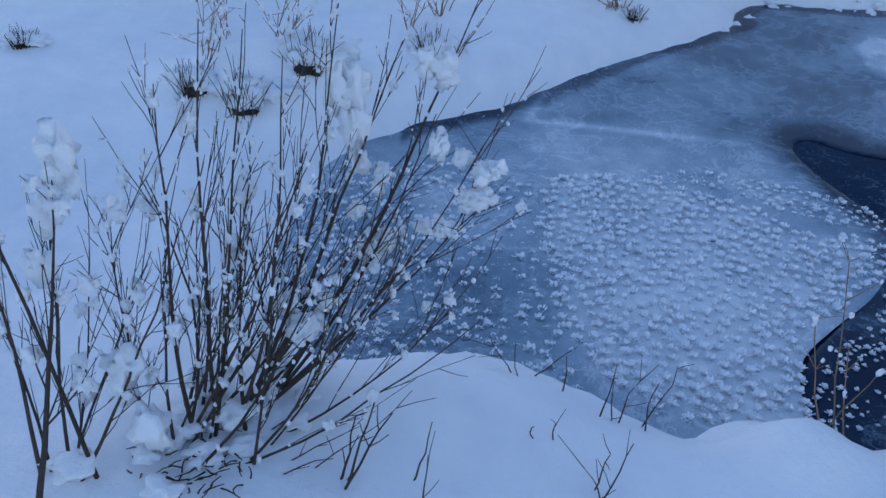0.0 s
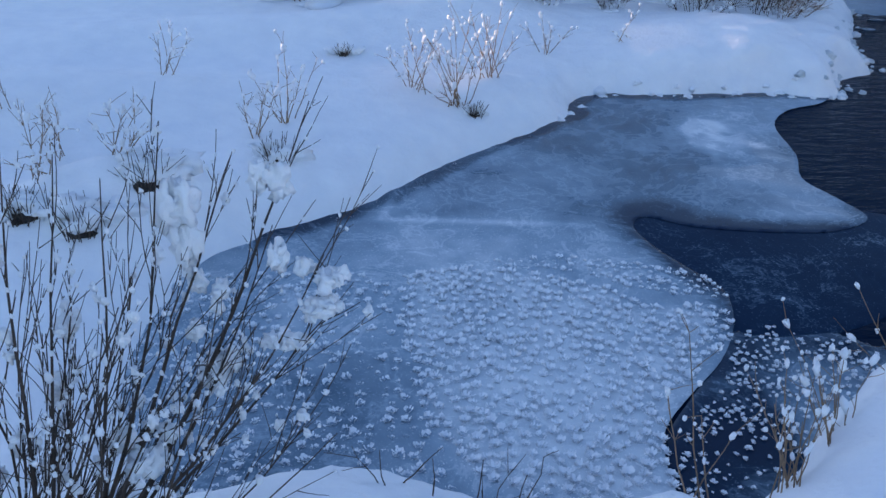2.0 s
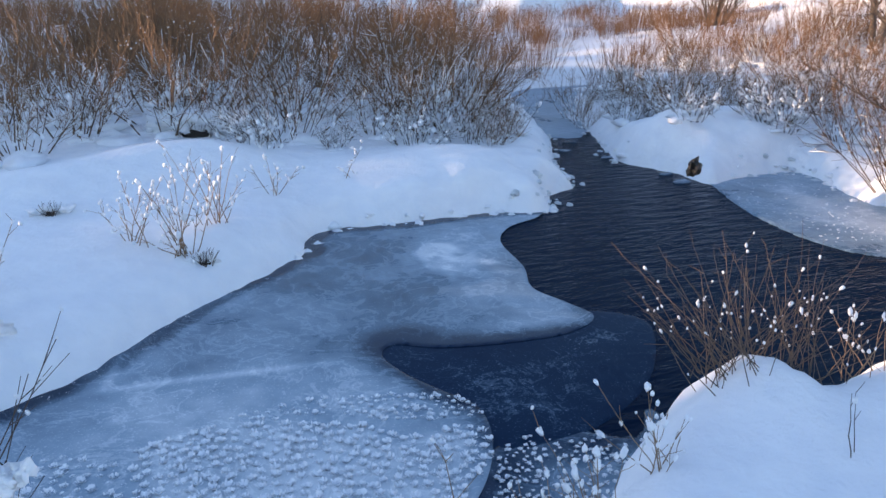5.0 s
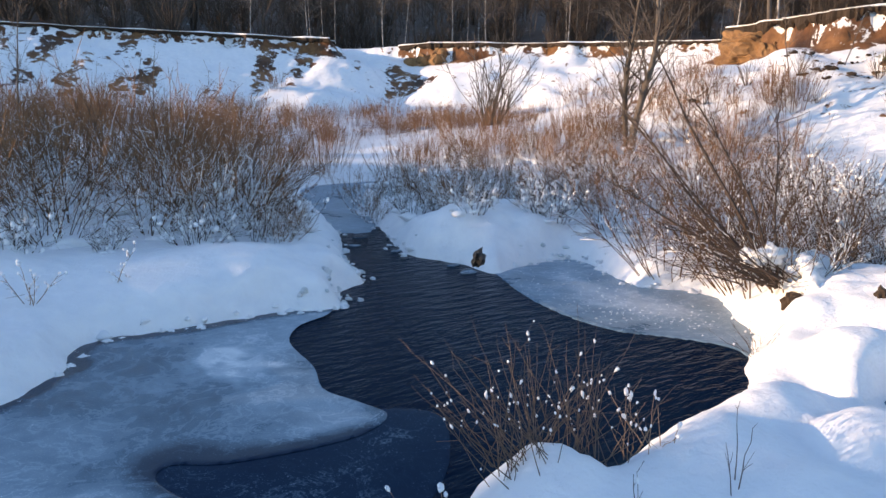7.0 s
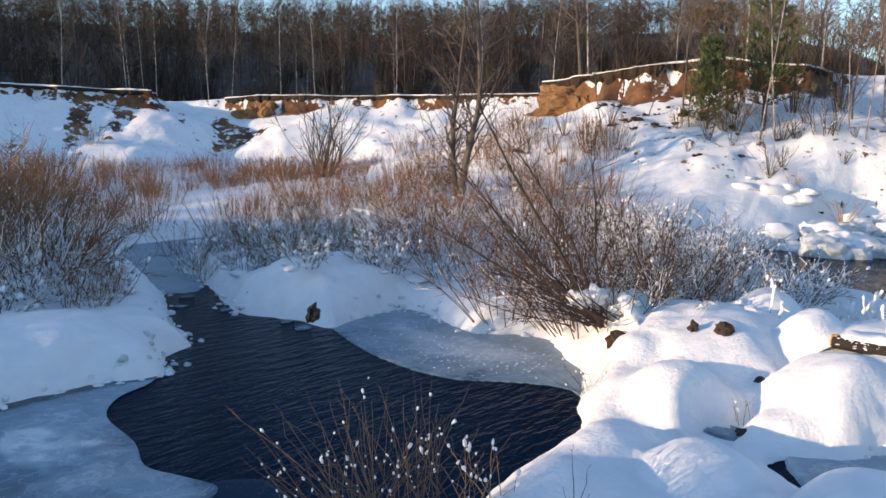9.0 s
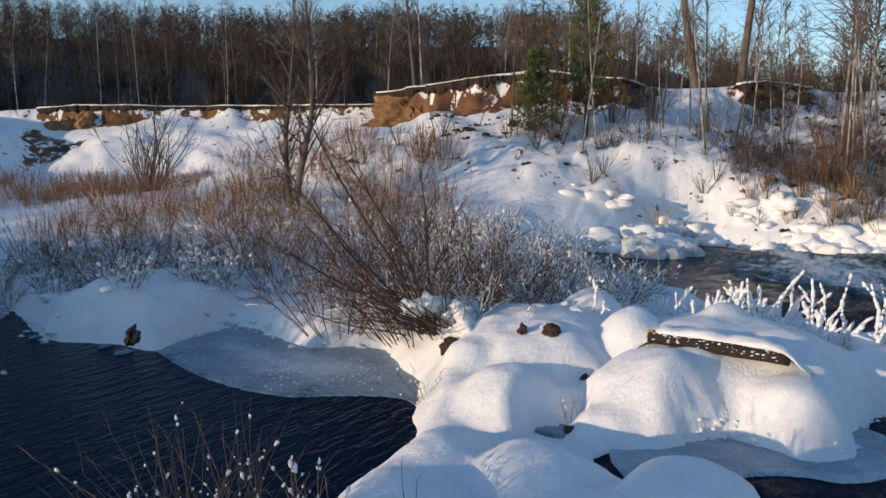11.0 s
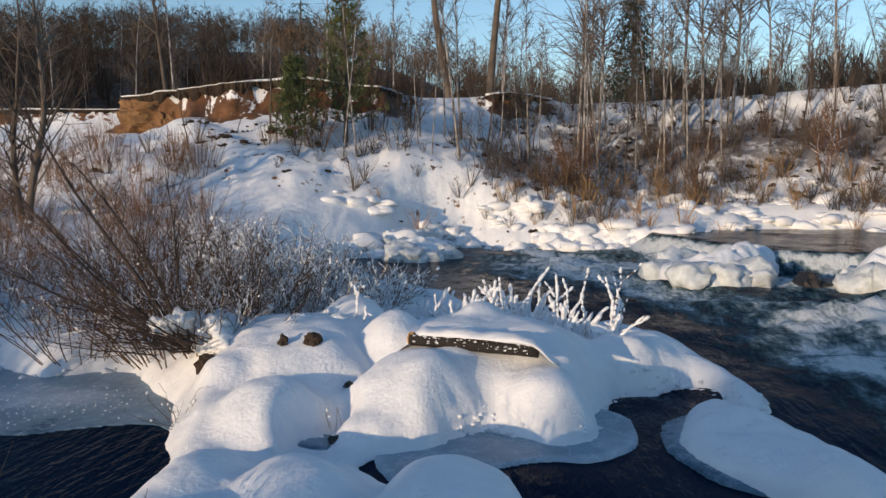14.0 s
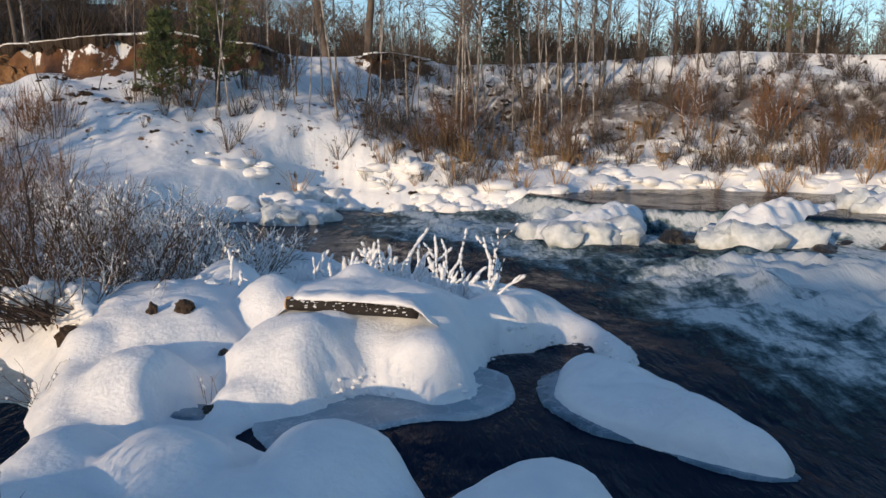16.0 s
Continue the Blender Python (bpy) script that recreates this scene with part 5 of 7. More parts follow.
# ---- big bush at the pool's end ----
def arching_willow():
    """Dark low stems that arch out over the ice, two tall leaning ones and a haze of brown twigs."""
    r = np.random.RandomState(705)
    w, s = shrub(700, 26, 1.15, 1.15, 17, 0.008, 0.25, 1.0, 0.40, (-0.10, 0.06), 0.0020, 0.4, 0, 0.5)
    ob = put_shrub("willow_bush", at_ground(7.25, 3.2), w, s, BARK_BROWN, "wide leafless brown willow with dark stems arching over the ice")
    for k in range(44):
        one = Sticks(0, r)
        a = r.normal(2.15, 0.75)
        rise = r.uniform(0.0, 0.9)
        pts = one.grow((r.normal(-0.15, 0.08), r.normal(0.05, 0.10), 0.02 + r.uniform(0, 0.12)), (math.cos(a), math.sin(a), rise), r.uniform(0.45, 1.25), r.uniform(0.004, 0.009), 0.0018, 0.10, 0.01, 7, 4)
        for q in range(2, 8):
            if r.rand() < 0.75:
                d = pts[q] - pts[q - 1]
                one.grow(pts[q], d / np.linalg.norm(d) + r.normal(0, 0.4, 3) + [0, 0, 0.1], r.uniform(0.10, 0.34), 0.0026, 0.0012, 0.10, 0.04, 3, 3)
        part("stem", one.data(), BARK_WILLOW, ob)
    for tip, thick in [((-0.45, 1.15, 2.25), 0.026), ((-0.25, 0.50, 1.75), 0.019), ((0.05, 0.10, 1.45), 0.015), ((-0.5, 1.5, 1.3), 0.016), ((-0.8, 1.3, 1.0), 0.016), ((-0.3, 1.7, 1.8), 0.015)]:
        one = Sticks(0, r)
        pts = one.grow((-0.05, 0.05, 0), (tip[0] * 0.5, tip[1] * 0.5, tip[2] * 0.5), np.linalg.norm(tip), thick, 0.004, 0.05, 0.0, 9, 5)
        for q in range(3, 10):
            d = (pts[q] - pts[q - 1]) / np.linalg.norm(pts[q] - pts[q - 1])
            for _ in range(3):
                b = one.grow(pts[q], d + r.normal(0, 0.5, 3), r.uniform(0.2, 0.55), 0.0045, 0.0018, 0.1, 0.02, 4, 3)
                one.grow(b[2], d + r.normal(0, 0.6, 3), r.uniform(0.1, 0.25), 0.0022, 0.0012, 0.1, 0.02, 2, 3)
        part("stem", one.data(), BARK_WILLOW, ob)
    tuft = Sticks(706)
    for x, y, z, q in [(-0.10, 0.12, 0.42, 0.10), (-0.20, 0.22, 0.36, 0.08), (0.05, -0.12, 0.30, 0.12), (0.15, 0.10, 0.25, 0.14), (-0.02, -0.25, 0.15, 0.15), (0.30, -0.15, 0.18, 0.16)]:
        tuft.clump((x, y, z * 0.7), q * 1.05, (1.2, 1.1, 0.8))
    tagged(part("snow_tuft", tuft.data(), SNOW, ob, "lumps of snow caught in the forks", True), kind="stuff")


arching_willow()
for k, (x, y, n, h) in enumerate([(7.8, 3.75, 34, 1.3), (8.5, 4.2, 36, 1.4), (8.0, 4.75, 28, 1.1), (9.2, 4.7, 32, 1.35), (8.7, 3.3, 32, 1.1), (8.2, 3.1, 24, 0.9)]):
    w, s = shrub(730 + k, n, h, 1.0, 18, 0.008, 0.16, 0.7, 0.45, (-0.05, 0.05), 0.0022, 0.4, 0, 0.5)
    put_shrub("willow_bush", at_ground(x, y), w, s, BARK_BROWN, "leafless brown willow with fine twigs flecked by snow", "shrub", "willows by the knoll")
for k, (x, y, n, h) in enumerate([(8.9, 2.7, 26, 0.85), (9.5, 2.9, 28, 0.9), (9.6, 3.7, 24, 1.1), (10.2, 3.3, 24, 1.0), (10.4, 4.2, 24, 1.15), (11.3, 3.5, 22, 1.0), (11.6, 4.4, 22, 1.2), (9.8, 2.2, 22, 0.65), (10.7, 2.3, 18, 0.7), (9.2, 2.2, 14, 0.5), (8.6, 2.5, 14, 0.55)]):
    w, s = shrub(710 + k, n, h, 0.9, 14, 0.008, 1.0, 5, 0.35, (0.05, -0.05), 0.0034, 0.95, 0, 1.0, 1.1)
    put_shrub("frosted_bush", at_ground(x, y), w, s, BARK_BROWN, "leafless bush thickly coated with white frost", "shrub", "frosted bushes on the knoll")


low_bushes = []
for k in range(3):
    w, s = shrub(760 + k, 26, 0.62, 0.95, 12, 0.006, 0.7, 2.5, 0.22, fine=0.0022, rise=0.7, mounds=5, specks=0.5, tuft=1.5)
    low_bushes.append(put_shrub("low_bush", at_ground(*[(8.9, 7.2), (8.1, 8.2), (10.1, 9.1)][k]), w, s, BARK_WILLOW, "low dark bush bowed under frost and snow on the bank", "shrub", "low frosted bushes on the bank"))
rl = np.random.RandomState(765)
for k, (x, y) in enumerate([(7.5, 7.3), (8.5, 6.9), (9.5, 8.0), (8.8, 8.9), (9.9, 7.5), (7.9, 9.0), (9.3, 9.7), (10.7, 8.2), (11.5, 9.0), (10.4, 10.3), (11.4, 10.5), (8.9, 10.7), (12.4, 9.4), (9.9, 11.2), (5.0, 8.4), (4.2, 8.3), (3.3, 8.5), (5.6, 8.6), (6.0, 9.3), (2.4, 8.4)]):
    made = copy_thing(low_bushes[k % 3], Matrix.Identity(4))
    made.matrix_world = pose(x, y, ground_z(x, y), 0, 0, rl.uniform(0, 360)) @ Matrix.Scale(rl.uniform(0.55, 1.15), 4)


def frost_fronds(at, seed, n, height, label="stalks cased in thick white rime on the knoll"):
    """Crooked stalks cased in rime, fat and white."""
    wood, white = Sticks(seed), Sticks(seed + 1)
    r = wood.r
    for _ in range(n):
        a = r.uniform(0, 2 * np.pi)
        tall = 1.55 * height * r.uniform(0.35, 1.15)
        pts = wood.grow((r.normal(0, 0.13), r.normal(0, 0.13), -0.03), (math.cos(a) * 0.45, math.sin(a) * 0.45 - 0.25, 1), tall, 0.004, 0.002, 0.17, 0.04, 6, 4)
        fat = r.uniform(0.011, 0.020)
        bare = r.randint(1, 3)
        for q in range(bare, 7):
            white.lump(pts[q] + r.normal(0, 0.002, 3), fat * r.uniform(0.9, 1.5), (1, 1, 2.4), 0.3, pts[q] - pts[q - 1])
            if q < 6:
                white.lump((pts[q] + pts[q + 1]) / 2, fat * r.uniform(0.8, 1.3), (1, 1, 2.4), 0.3, pts[q + 1] - pts[q])
        for _ in range(r.poisson(1.2)):
            q = r.randint(2, 6)
            sub = wood.grow(pts[q], pts[q] - pts[q - 1] + r.normal(0, 0.04, 3), tall * r.uniform(0.2, 0.4), 0.003, 0.002, 0.15, 0.05, 3, 4)
            for p in sub[1:]:
                white.lump(p, fat * r.uniform(0.7, 1.2), (1, 1, 2.4), 0.3, sub[-1] - sub[0])
    for _ in range(4):
        white.clump((r.normal(0, 0.14), r.normal(0, 0.14), 0.0), r.uniform(0.04, 0.10), (1.2, 1.2, 0.7))
    put_shrub("rime_stalks", at, wood, white, SEED, label, "frosted stalks", "rime-cased stalks", 0, "rime", "stalk")


for k, (x, y, n, h) in enumerate([(9.35, 1.05, 12, 0.24), (9.1, 0.75, 12, 0.30), (8.85, 0.42, 8, 0.42), (9.05, 0.30, 10, 0.30), (8.45, -0.20, 10, 0.46), (8.62, -0.02, 7, 0.36), (8.7, 1.0, 8, 0.22), (8.3, -0.45, 4, 0.2), (8.15, 1.75, 2, 0.22), (9.3, 1.55, 8, 0.28), (8.0, 2.05, 2, 0.2)]):
    frost_fronds(at_ground(x, y), 740 + 2 * k, n, h)
stalk_clump("weed_stalk", at_ground(6.35, 1.72), fan(781, 5, 0.22, 0.05), 782, "thin dead weeds in the snow hollow", heads=0.2, twig=0.5)
stalk_clump("weed_stalk", at_ground(6.35, 3.0), fan(783, 12, 0.26, 0.14, (-0.12, 0.0)), 784, "thin dark twigs at the water's end", BARK_WILLOW, 0.2, 0.01, 0.8)


# ---- snow-covered log and stubs on the knoll ----
def log(a, b, radius):
    a, b = np.array(a), np.array(b)
    ob = thing("log", tuple((a + b) / 2), "short dark log under a thick ridge of snow on the knoll", "log")
    mid = (a + b) / 2
    wood = Sticks(801)
    t = np.linspace(0, 1, 14)[:, None]
    pts = a - mid + (b - a) * t + np.cumsum(wood.r.normal(0, 0.002, (14, 3)), 0)
    wood.tube(pts, radius, radius * 0.92, 14)
    part("trunk", wood.data(), LOG_BARK, ob, "dark wet bark flecked with rime", True)
    end = Sticks(802)
    w = (b - a) / np.linalg.norm(b - a)
    end.tube(np.array([a - mid - w * 0.012, a - mid + w * 0.03]), radius * 0.98, radius * 1.02, 14)
    end.f.append(list(range(13, -1, -1)))
    part("cut_end", end.data(), WOOD_END, ob, "pale orange sawn end")
    fleck = Sticks(804)
    for _ in range(90):
        q = pts[fleck.r.randint(1, 13)] + fleck.r.normal(0, 0.02, 3) * np.abs(w)
        c = fleck.r.uniform(-0.3, 1.2)
        fleck.lump(q + np.array([-math.cos(c), 0, math.sin(c)]) * radius * 0.98, fleck.r.uniform(0.002, 0.008), (1, 1.8, 0.8), 0.5)
    tagged(part("rime", fleck.data(), FROST, ob, "white rime flecks on the bark"), kind="stuff")
    cap = Sticks(803)
    # its cross-section, from the front lip over the top and down into the snow behind
    shape = [(-0.55, 0.80), (-0.95, 0.90), (-0.90, 1.20), (-0.45, 1.50), (0.2, 1.70), (1.4, 1.75), (3.2, 1.5), (5.8, 0.9), (9.0, -0.6)]
    v = []
    pts = a - mid + (b - a) * np.linspace(-0.10, 1.14, 20)[:, None] + np.cumsum(cap.r.normal(0, 0.002, (20, 3)), 0)
    for k, p in enumerate(pts):
        e = smooth_step(-0.5, 3.0, k) * smooth_step(19.5, 15.5, k)
        bulge = 1 + 0.22 * math.sin(k * 1.1) + 0.1 * math.sin(k * 2.3 + 1)
        for dx, dz in shape:
            v.append(p + np.array([dx * radius * (0.4 + 0.6 * e), 0, ((dz if dz < 0.9 else 0.9 + (dz - 0.9) * bulge) * e - 2.2 * (1 - e)) * radius]) + cap.r.normal(0, 0.003, 3))
    cap.v.append(np.array(v))
    for k in range(len(pts) - 1):
        for q in range(8):
            cap.f.append([k * 9 + q, k * 9 + q + 1, (k + 1) * 9 + q + 1, (k + 1) * 9 + q])
    cap.f.append(list(range(9)))
    cap.f.append([(len(pts) - 1) * 9 + q for q in range(8, -1, -1)])
    part("snow_cap", cap.data(), SNOW, ob, "thick smooth ridge of snow", True)
    return ob


log((7.06, 1.28, max(0.60, ground_z(7.06, 1.28) + 0.06)), (6.82, 0.24, max(0.58, ground_z(6.82, 0.24) + 0.04)), 0.054)


def lump_thing(name, at, size, seed, material, label, category, rough=0.45, group=""):
    """A stone or stub: a ball broken up by noise, sunk a little into what it stands on."""
    r = np.random.RandomState(seed)
    v, f = ball(3)
    n = np.array([noise.fractal(Vector(p) * 1.4 + Vector((seed, 0, 0)), 0.6, 2.1, 4) for p in v])
    v = v * (1 + rough * n[:, None]) * np.array(size)
    ob = part(name, tri_mesh(name, v, f, False), material)
    ob.location = at
    return tagged(ob, label, category, group)


lump_thing("wood_stub", at_ground(7.0, 2.34, 0.01), (0.045, 0.04, 0.065), 811, RUST, "small dark rotten stub in the snow", "stump", 0.4)
lump_thing("wood_stub", at_ground(7.0, 2.09, 0.01), (0.05, 0.075, 0.08), 819, RUST, "broken brown stump end in the snow", "stump", 0.45)
lump_thing("wood_stub", at_ground(6.72, 1.72, 0.01), (0.03, 0.04, 0.03), 817, STONE, "tiny dark stub in the snow", "stump", 0.7)
lump_thing("stone", at_ground(6.05, 1.66, 0.01), (0.03, 0.05, 0.03), 813, STONE, "small dark stone in the snow", "stone")
lump_thing("stone", at_ground(6.98, 3.0, 0.03), (0.10, 0.09, 0.08), 814, RUST, "dark hollow root at the foot of the willow", "root")
lump_thing("wood_stub", (6.22, 5.98, 0.33), (0.065, 0.06, 0.085), 815, STONE, "dark knotty stub in the snow face", "stump", 0.6)
# dark lumps added for the shaded openings under the bushes
for k, (x, y) in enumerate([(12.9, 9.7), (14.3, 11.0), (11.0, 8.2), (13.2, 10.5), (8.3, 7.9), (9.3, 10.6)]):
    lump_thing("root", at_ground(x, y, 0.05), (0.11, 0.10, 0.08), 818 + k, RUST, "dark lump in place of a shaded opening under overhanging snow", "root", 0.6, "roots in the thicket")
lump_thing("stone", at_ground(-0.36, 3.75, -0.01), (0.05, 0.03, 0.012), 816, STONE, "flat dark stone on the snow", "stone")


# ---- ice floe and boulders in the river ----
SPRAY_ICE = make_snow("spray_ice", 1.5, ((0.50, 0.56, 0.60), (0.74, 0.79, 0.82)))
SPRAY_ICE.node_tree.nodes["Principled BSDF"].inputs["Roughness"].default_value = 0.3
def dome(outline, height, seed, step=0.04, base=0.03, edge_round=0.3, lumpy=0.6, rugged=0.6, steep=0.5):
    """A rounded snow pillow that fills a plan outline."""
    poly = rounded(outline)
    xs = np.arange(poly[:, 0].min() - step, poly[:, 0].max() + 2 * step, step)
    ys = np.arange(poly[:, 1].min() - step, poly[:, 1].max() + 2 * step, step)
    X, Y = np.meshgrid(xs, ys, indexing="ij")
    d = inside_by(X, Y, poly) + 0.015 * fbm(X, Y, 0.2, seed, 2)
    inn = d > 0
    keep = inn[:-1, :-1] | inn[1:, :-1] | inn[1:, 1:] | inn[:-1, 1:]
    u = np.clip(d / edge_round, 0, 1)
    h = base + height * (1 - (1 - u) ** 2) ** steep * (0.85 + 0.15 * d / d.max()) * (1 + rugged * fbm(X, Y, lumpy, seed + 5, 4)) + np.where(inn, 0, -0.06)
    gxx, gyy = np.gradient(d, step)
    g = np.hypot(gxx, gyy) + 1e-6
    out = (d < 0) & (d > -2.5 * step)
    X, Y = np.where(out, X - d * gxx / g**2, X), np.where(out, Y - d * gyy / g**2, Y)
    me, used = grid_mesh("snow_pillow", xs, ys, h, keep)
    co = np.stack([X.ravel()[used], Y.ravel()[used], h.ravel()[used]], 1)
    me.vertices.foreach_set("co", co.ravel().astype(np.float32))
    me.update()
    return me


def floe(outline, inner, height, seed, label):
    ob = thing("ice_floe", (*np.mean(outline, 0), 0.0), label, "ice floe")
    base = ice_sheet("ice", outline, 0.035, 0.03, lambda x, y, d: 0.25 + 0.55 * smooth_step(0.0, 0.3, d) + 0.15 * fbm(x, y, 0.3, seed, 3), "", 0.06)
    for key in ("label", "category", "kind"):
        if key in base:
            del base[key]
    snow = part("snow_cap", dome(inner, height, seed, 0.03, 0.015, 0.42, 0.9), SNOW, None, "smooth blue-white snow cap")
    for o in (base, snow):
        o.parent = ob
        o.matrix_parent_inverse = ob.matrix_world.inverted()
    return ob


bpy.context.view_layer.update()
floe([(6.80, -0.69), (7.04, -0.86), (7.12, -1.05), (7.01, -1.38), (6.60, -1.67), (6.17, -1.79), (5.51, -1.91), (5.03, -1.95), (4.90, -1.80), (5.13, -1.42), (5.42, -1.20), (5.73, -0.88), (6.22, -0.66)],
     [(6.66, -0.82), (6.95, -0.90), (7.06, -1.08), (6.97, -1.36), (6.58, -1.64), (6.15, -1.77), (5.5, -1.89), (5.06, -1.93), (4.96, -1.80), (5.18, -1.46), (5.52, -1.12), (6.05, -0.82), (6.40, -0.76)], 0.25, 821, "large rounded ice floe with a thick snow cap")


def boulder(outline, height, seed, label, base=0.0, stone=True):
    ob = thing("snowy_boulder", (*np.mean(outline, 0), base), label, "boulder", "boulders in the rapids")
    c = np.mean(outline, 0)
    inner = [(c[0] + 0.12 + (x - c[0]) * 0.90, c[1] + (y - c[1]) * 0.92) for x, y in outline]
    bits = [part("snow_cap", dome(inner, height * 0.85, seed, 0.05, base + 0.08, 0.6, 0.6, 0.9, 0.55), SNOW, None, "lumpy white snow and ice crust")]
    r = np.random.RandomState(seed)
    rim = rounded(outline, 3)
    for k in range(0, len(rim), 2):
        if r.rand() < 0.6:
            v, f = ball(3)
            n = np.array([noise.fractal(Vector(p) * 1.5 + Vector((seed + k, 0, 0)), 0.5, 2.2, 4) for p in v])
            v = np.sign(v) * np.abs(v) ** 0.85 * (1 + 0.55 * n[:, None]) * np.array([0.34, 0.36, 0.30]) * r.uniform(0.6, 1.25)
            at = c + (rim[k] - c) * 0.93
            icy = r.rand() < 0.98
            bits.append(part("ice_lump" if icy else "stone", tri_mesh("boulder_lump", v + np.array([at[0], at[1], base + (0.06 if icy else 0.08)]), f, True), SPRAY_ICE if icy else STONE, None, "glazed spray ice" if icy else "dark wet rock"))
    for o in bits:
        o.parent = ob
        o.matrix_parent_inverse = ob.matrix_world.inverted()


bpy.context.view_layer.update()
boulder([(14.6, -1.7), (14.2, -2.5), (14.6, -3.3), (15.6, -4.1), (16.6, -4.3), (16.9, -3.6), (16.2, -2.7), (15.4, -1.9)], 0.50, 831, "low boulder crusted with snow and spray ice", 0.05)
boulder([(13.6, -4.6), (13.3, -5.2), (13.7, -6.0), (14.9, -6.9), (16.6, -8.4), (17.2, -7.8), (15.8, -6.2), (14.9, -5.0)], 0.62, 841, "broad boulder crusted with snow at the ledge", 0.05)
boulder([(17.9, 3.4), (17.8, 2.8), (18.5, 2.3), (19.4, 2.3), (19.6, 3.1), (18.9, 3.7)], 0.40, 851, "snow-covered rock near the far shore", 0.0)
boulder([(15.2, -8.2), (15.0, -9.2), (16.2, -10.2), (17.2, -9.6), (16.6, -8.5)], 0.35, 861, "snow-covered rock at the ledge", 0.40)
boulder([(20.6, 4.6), (20.3, 3.6), (21.2, 3.2), (21.8, 3.9)], 0.45, 871, "snow-covered rock near the far shore", 0.0)
for k in range(14):
    rr_ = np.random.RandomState(880 + k)
    x, y = rr_.uniform(11.5, 15.5), rr_.uniform(-9.5, -4.2)
    if ledge_side(np.array([x]), np.array([y]))[0] > -0.2:
        continue
    lump_thing("rock", (x, y, 0.02), (rr_.uniform(0.15, 0.4), rr_.uniform(0.15, 0.35), rr_.uniform(0.10, 0.22)), 890 + k, STONE, "dark wet rock in the white water", "rock", 0.3, "rocks in the rapids")

# thin plates of bank ice and stones along the pool's edge
for k, (x, y, s) in enumerate([(6.85, 8.1, 0.10), (6.62, 8.7, 0.10), (6.5, 8.95, 0.10), (7.1, 9.2, 0.12), (6.72, 6.62, 0.12), (6.85, 7.0, 0.10)]):
    r = np.random.RandomState(900 + k)
    n = 9
    rim = [(x + math.cos(a) * s * r.uniform(0.6, 1.3), y + math.sin(a) * s * 0.7 * r.uniform(0.6, 1.2)) for a in np.arange(n) * 2 * np.pi / n]
    b = bmesh.new()
    top = [b.verts.new((px, py, 0.010)) for px, py in rim]
    bot = [b.verts.new((px, py, -0.01)) for px, py in rim]
    b.faces.new(top)
    for i in range(n):
        b.faces.new((bot[i], bot[(i + 1) % n], top[(i + 1) % n], top[i]))
    me = bpy.data.meshes.new("ice_plate")
    b.to_mesh(me)
    b.free()
    paint(me, "milk", np.full(2 * n, 0.05 + 0.3 * r.rand()))
    tagged(part("ice_plate", me, ICE), "thin broken plate of grey ice by the bank", "ice plate", "broken ice plates")


# ---- frost flowers on the ice ----
def flower(seed, petals):
    """A feathery rosette of thin upturned plates."""
    s = Sticks(seed)
    for k in range(petals):
        a = s.r.uniform(0, 2 * np.pi)
        q = s.r.uniform(0.0, 0.40)
        way = np.array([math.cos(a), math.sin(a), s.r.uniform(0.1, 1.8)])
        way = way / np.linalg.norm(way)
        base = np.array([math.cos(a) * q, math.sin(a) * q, 0.02])
        t = base + way * s.r.uniform(0.30, 0.70)
        side = np.array([-math.sin(a), math.cos(a), s.r.normal(0, 0.4)]) * s.r.uniform(0.09, 0.18)
        s.v.append(np.array([base - side * 0.5, base + side * 0.5, t + side, t * 1.12, t - side]))
        s.f.append([s.n, s.n + 1, s.n + 2, s.n + 3, s.n + 4])
        s.n += 5
    return s.arrays()


FLOWERS = [flower(920 + k, 44) for k in range(8)]
BITS = [flower(930 + k, 12) for k in range(4)]
rf = np.random.RandomState(940)


def spread_points(poly, gap, tries, keep=None):
    lo, hi = poly.min(0), poly.max(0)
    p = lo + rf.rand(tries, 2) * (hi - lo)
    p = p[inside_by(p[:, 0], p[:, 1], poly) + 0.05 * fbm(p[:, 0], p[:, 1], 0.3, 945, 2) > 0.0]
    if keep is not None:
        p = p[rf.rand(len(p)) < keep(p[:, 0], p[:, 1])]
    cells, out = {}, []
    for q in p:
        c = (int(q[0] // gap), int(q[1] // gap))
        if all(np.hypot(*(q - o)) > gap for i in (-1, 0, 1) for j in (-1, 0, 1) for o in cells.get((c[0] + i, c[1] + j), ())):
            cells.setdefault(c, []).append(q)
            out.append(q)
    return np.array(out)


def strew(name, pts, lo, hi, level, kinds, label):
    sizes = rf.uniform(lo, hi, len(pts))
    v, f = scatter(kinds, np.column_stack([pts, np.full(len(pts), level)]), rf, sizes)
    tagged(part(name, tri_mesh(name, v, f, False), HOAR), label, "frost", kind="stuff")


strew("frost_flowers", spread_points(FROSTED, 0.049, 24000), 0.027, 0.041, 0.008, FLOWERS, "dense field of white frost flowers on the pool ice")
LEFT = rounded([(-2.6, 2.3), (-1.2, 2.05), (0.1, 2.05), (0.45, 2.0), (0.5, 2.6), (0.5, 3.3), (0.2, 3.7), (-0.5, 3.75), (-1.2, 3.4), (-2.6, 3.1)])
strew("frost_tufts", spread_points(LEFT, 0.045, 14000, lambda x, y: np.clip(0.22 + 0.6 * smooth_step(0.0, -0.9, x) + 0.45 * (fbm(x, y, 0.5, 950, 3) > -0.05), 0, 1)), 0.014, 0.038, 0.006, FLOWERS, "scattered white frost tufts on thin ice")
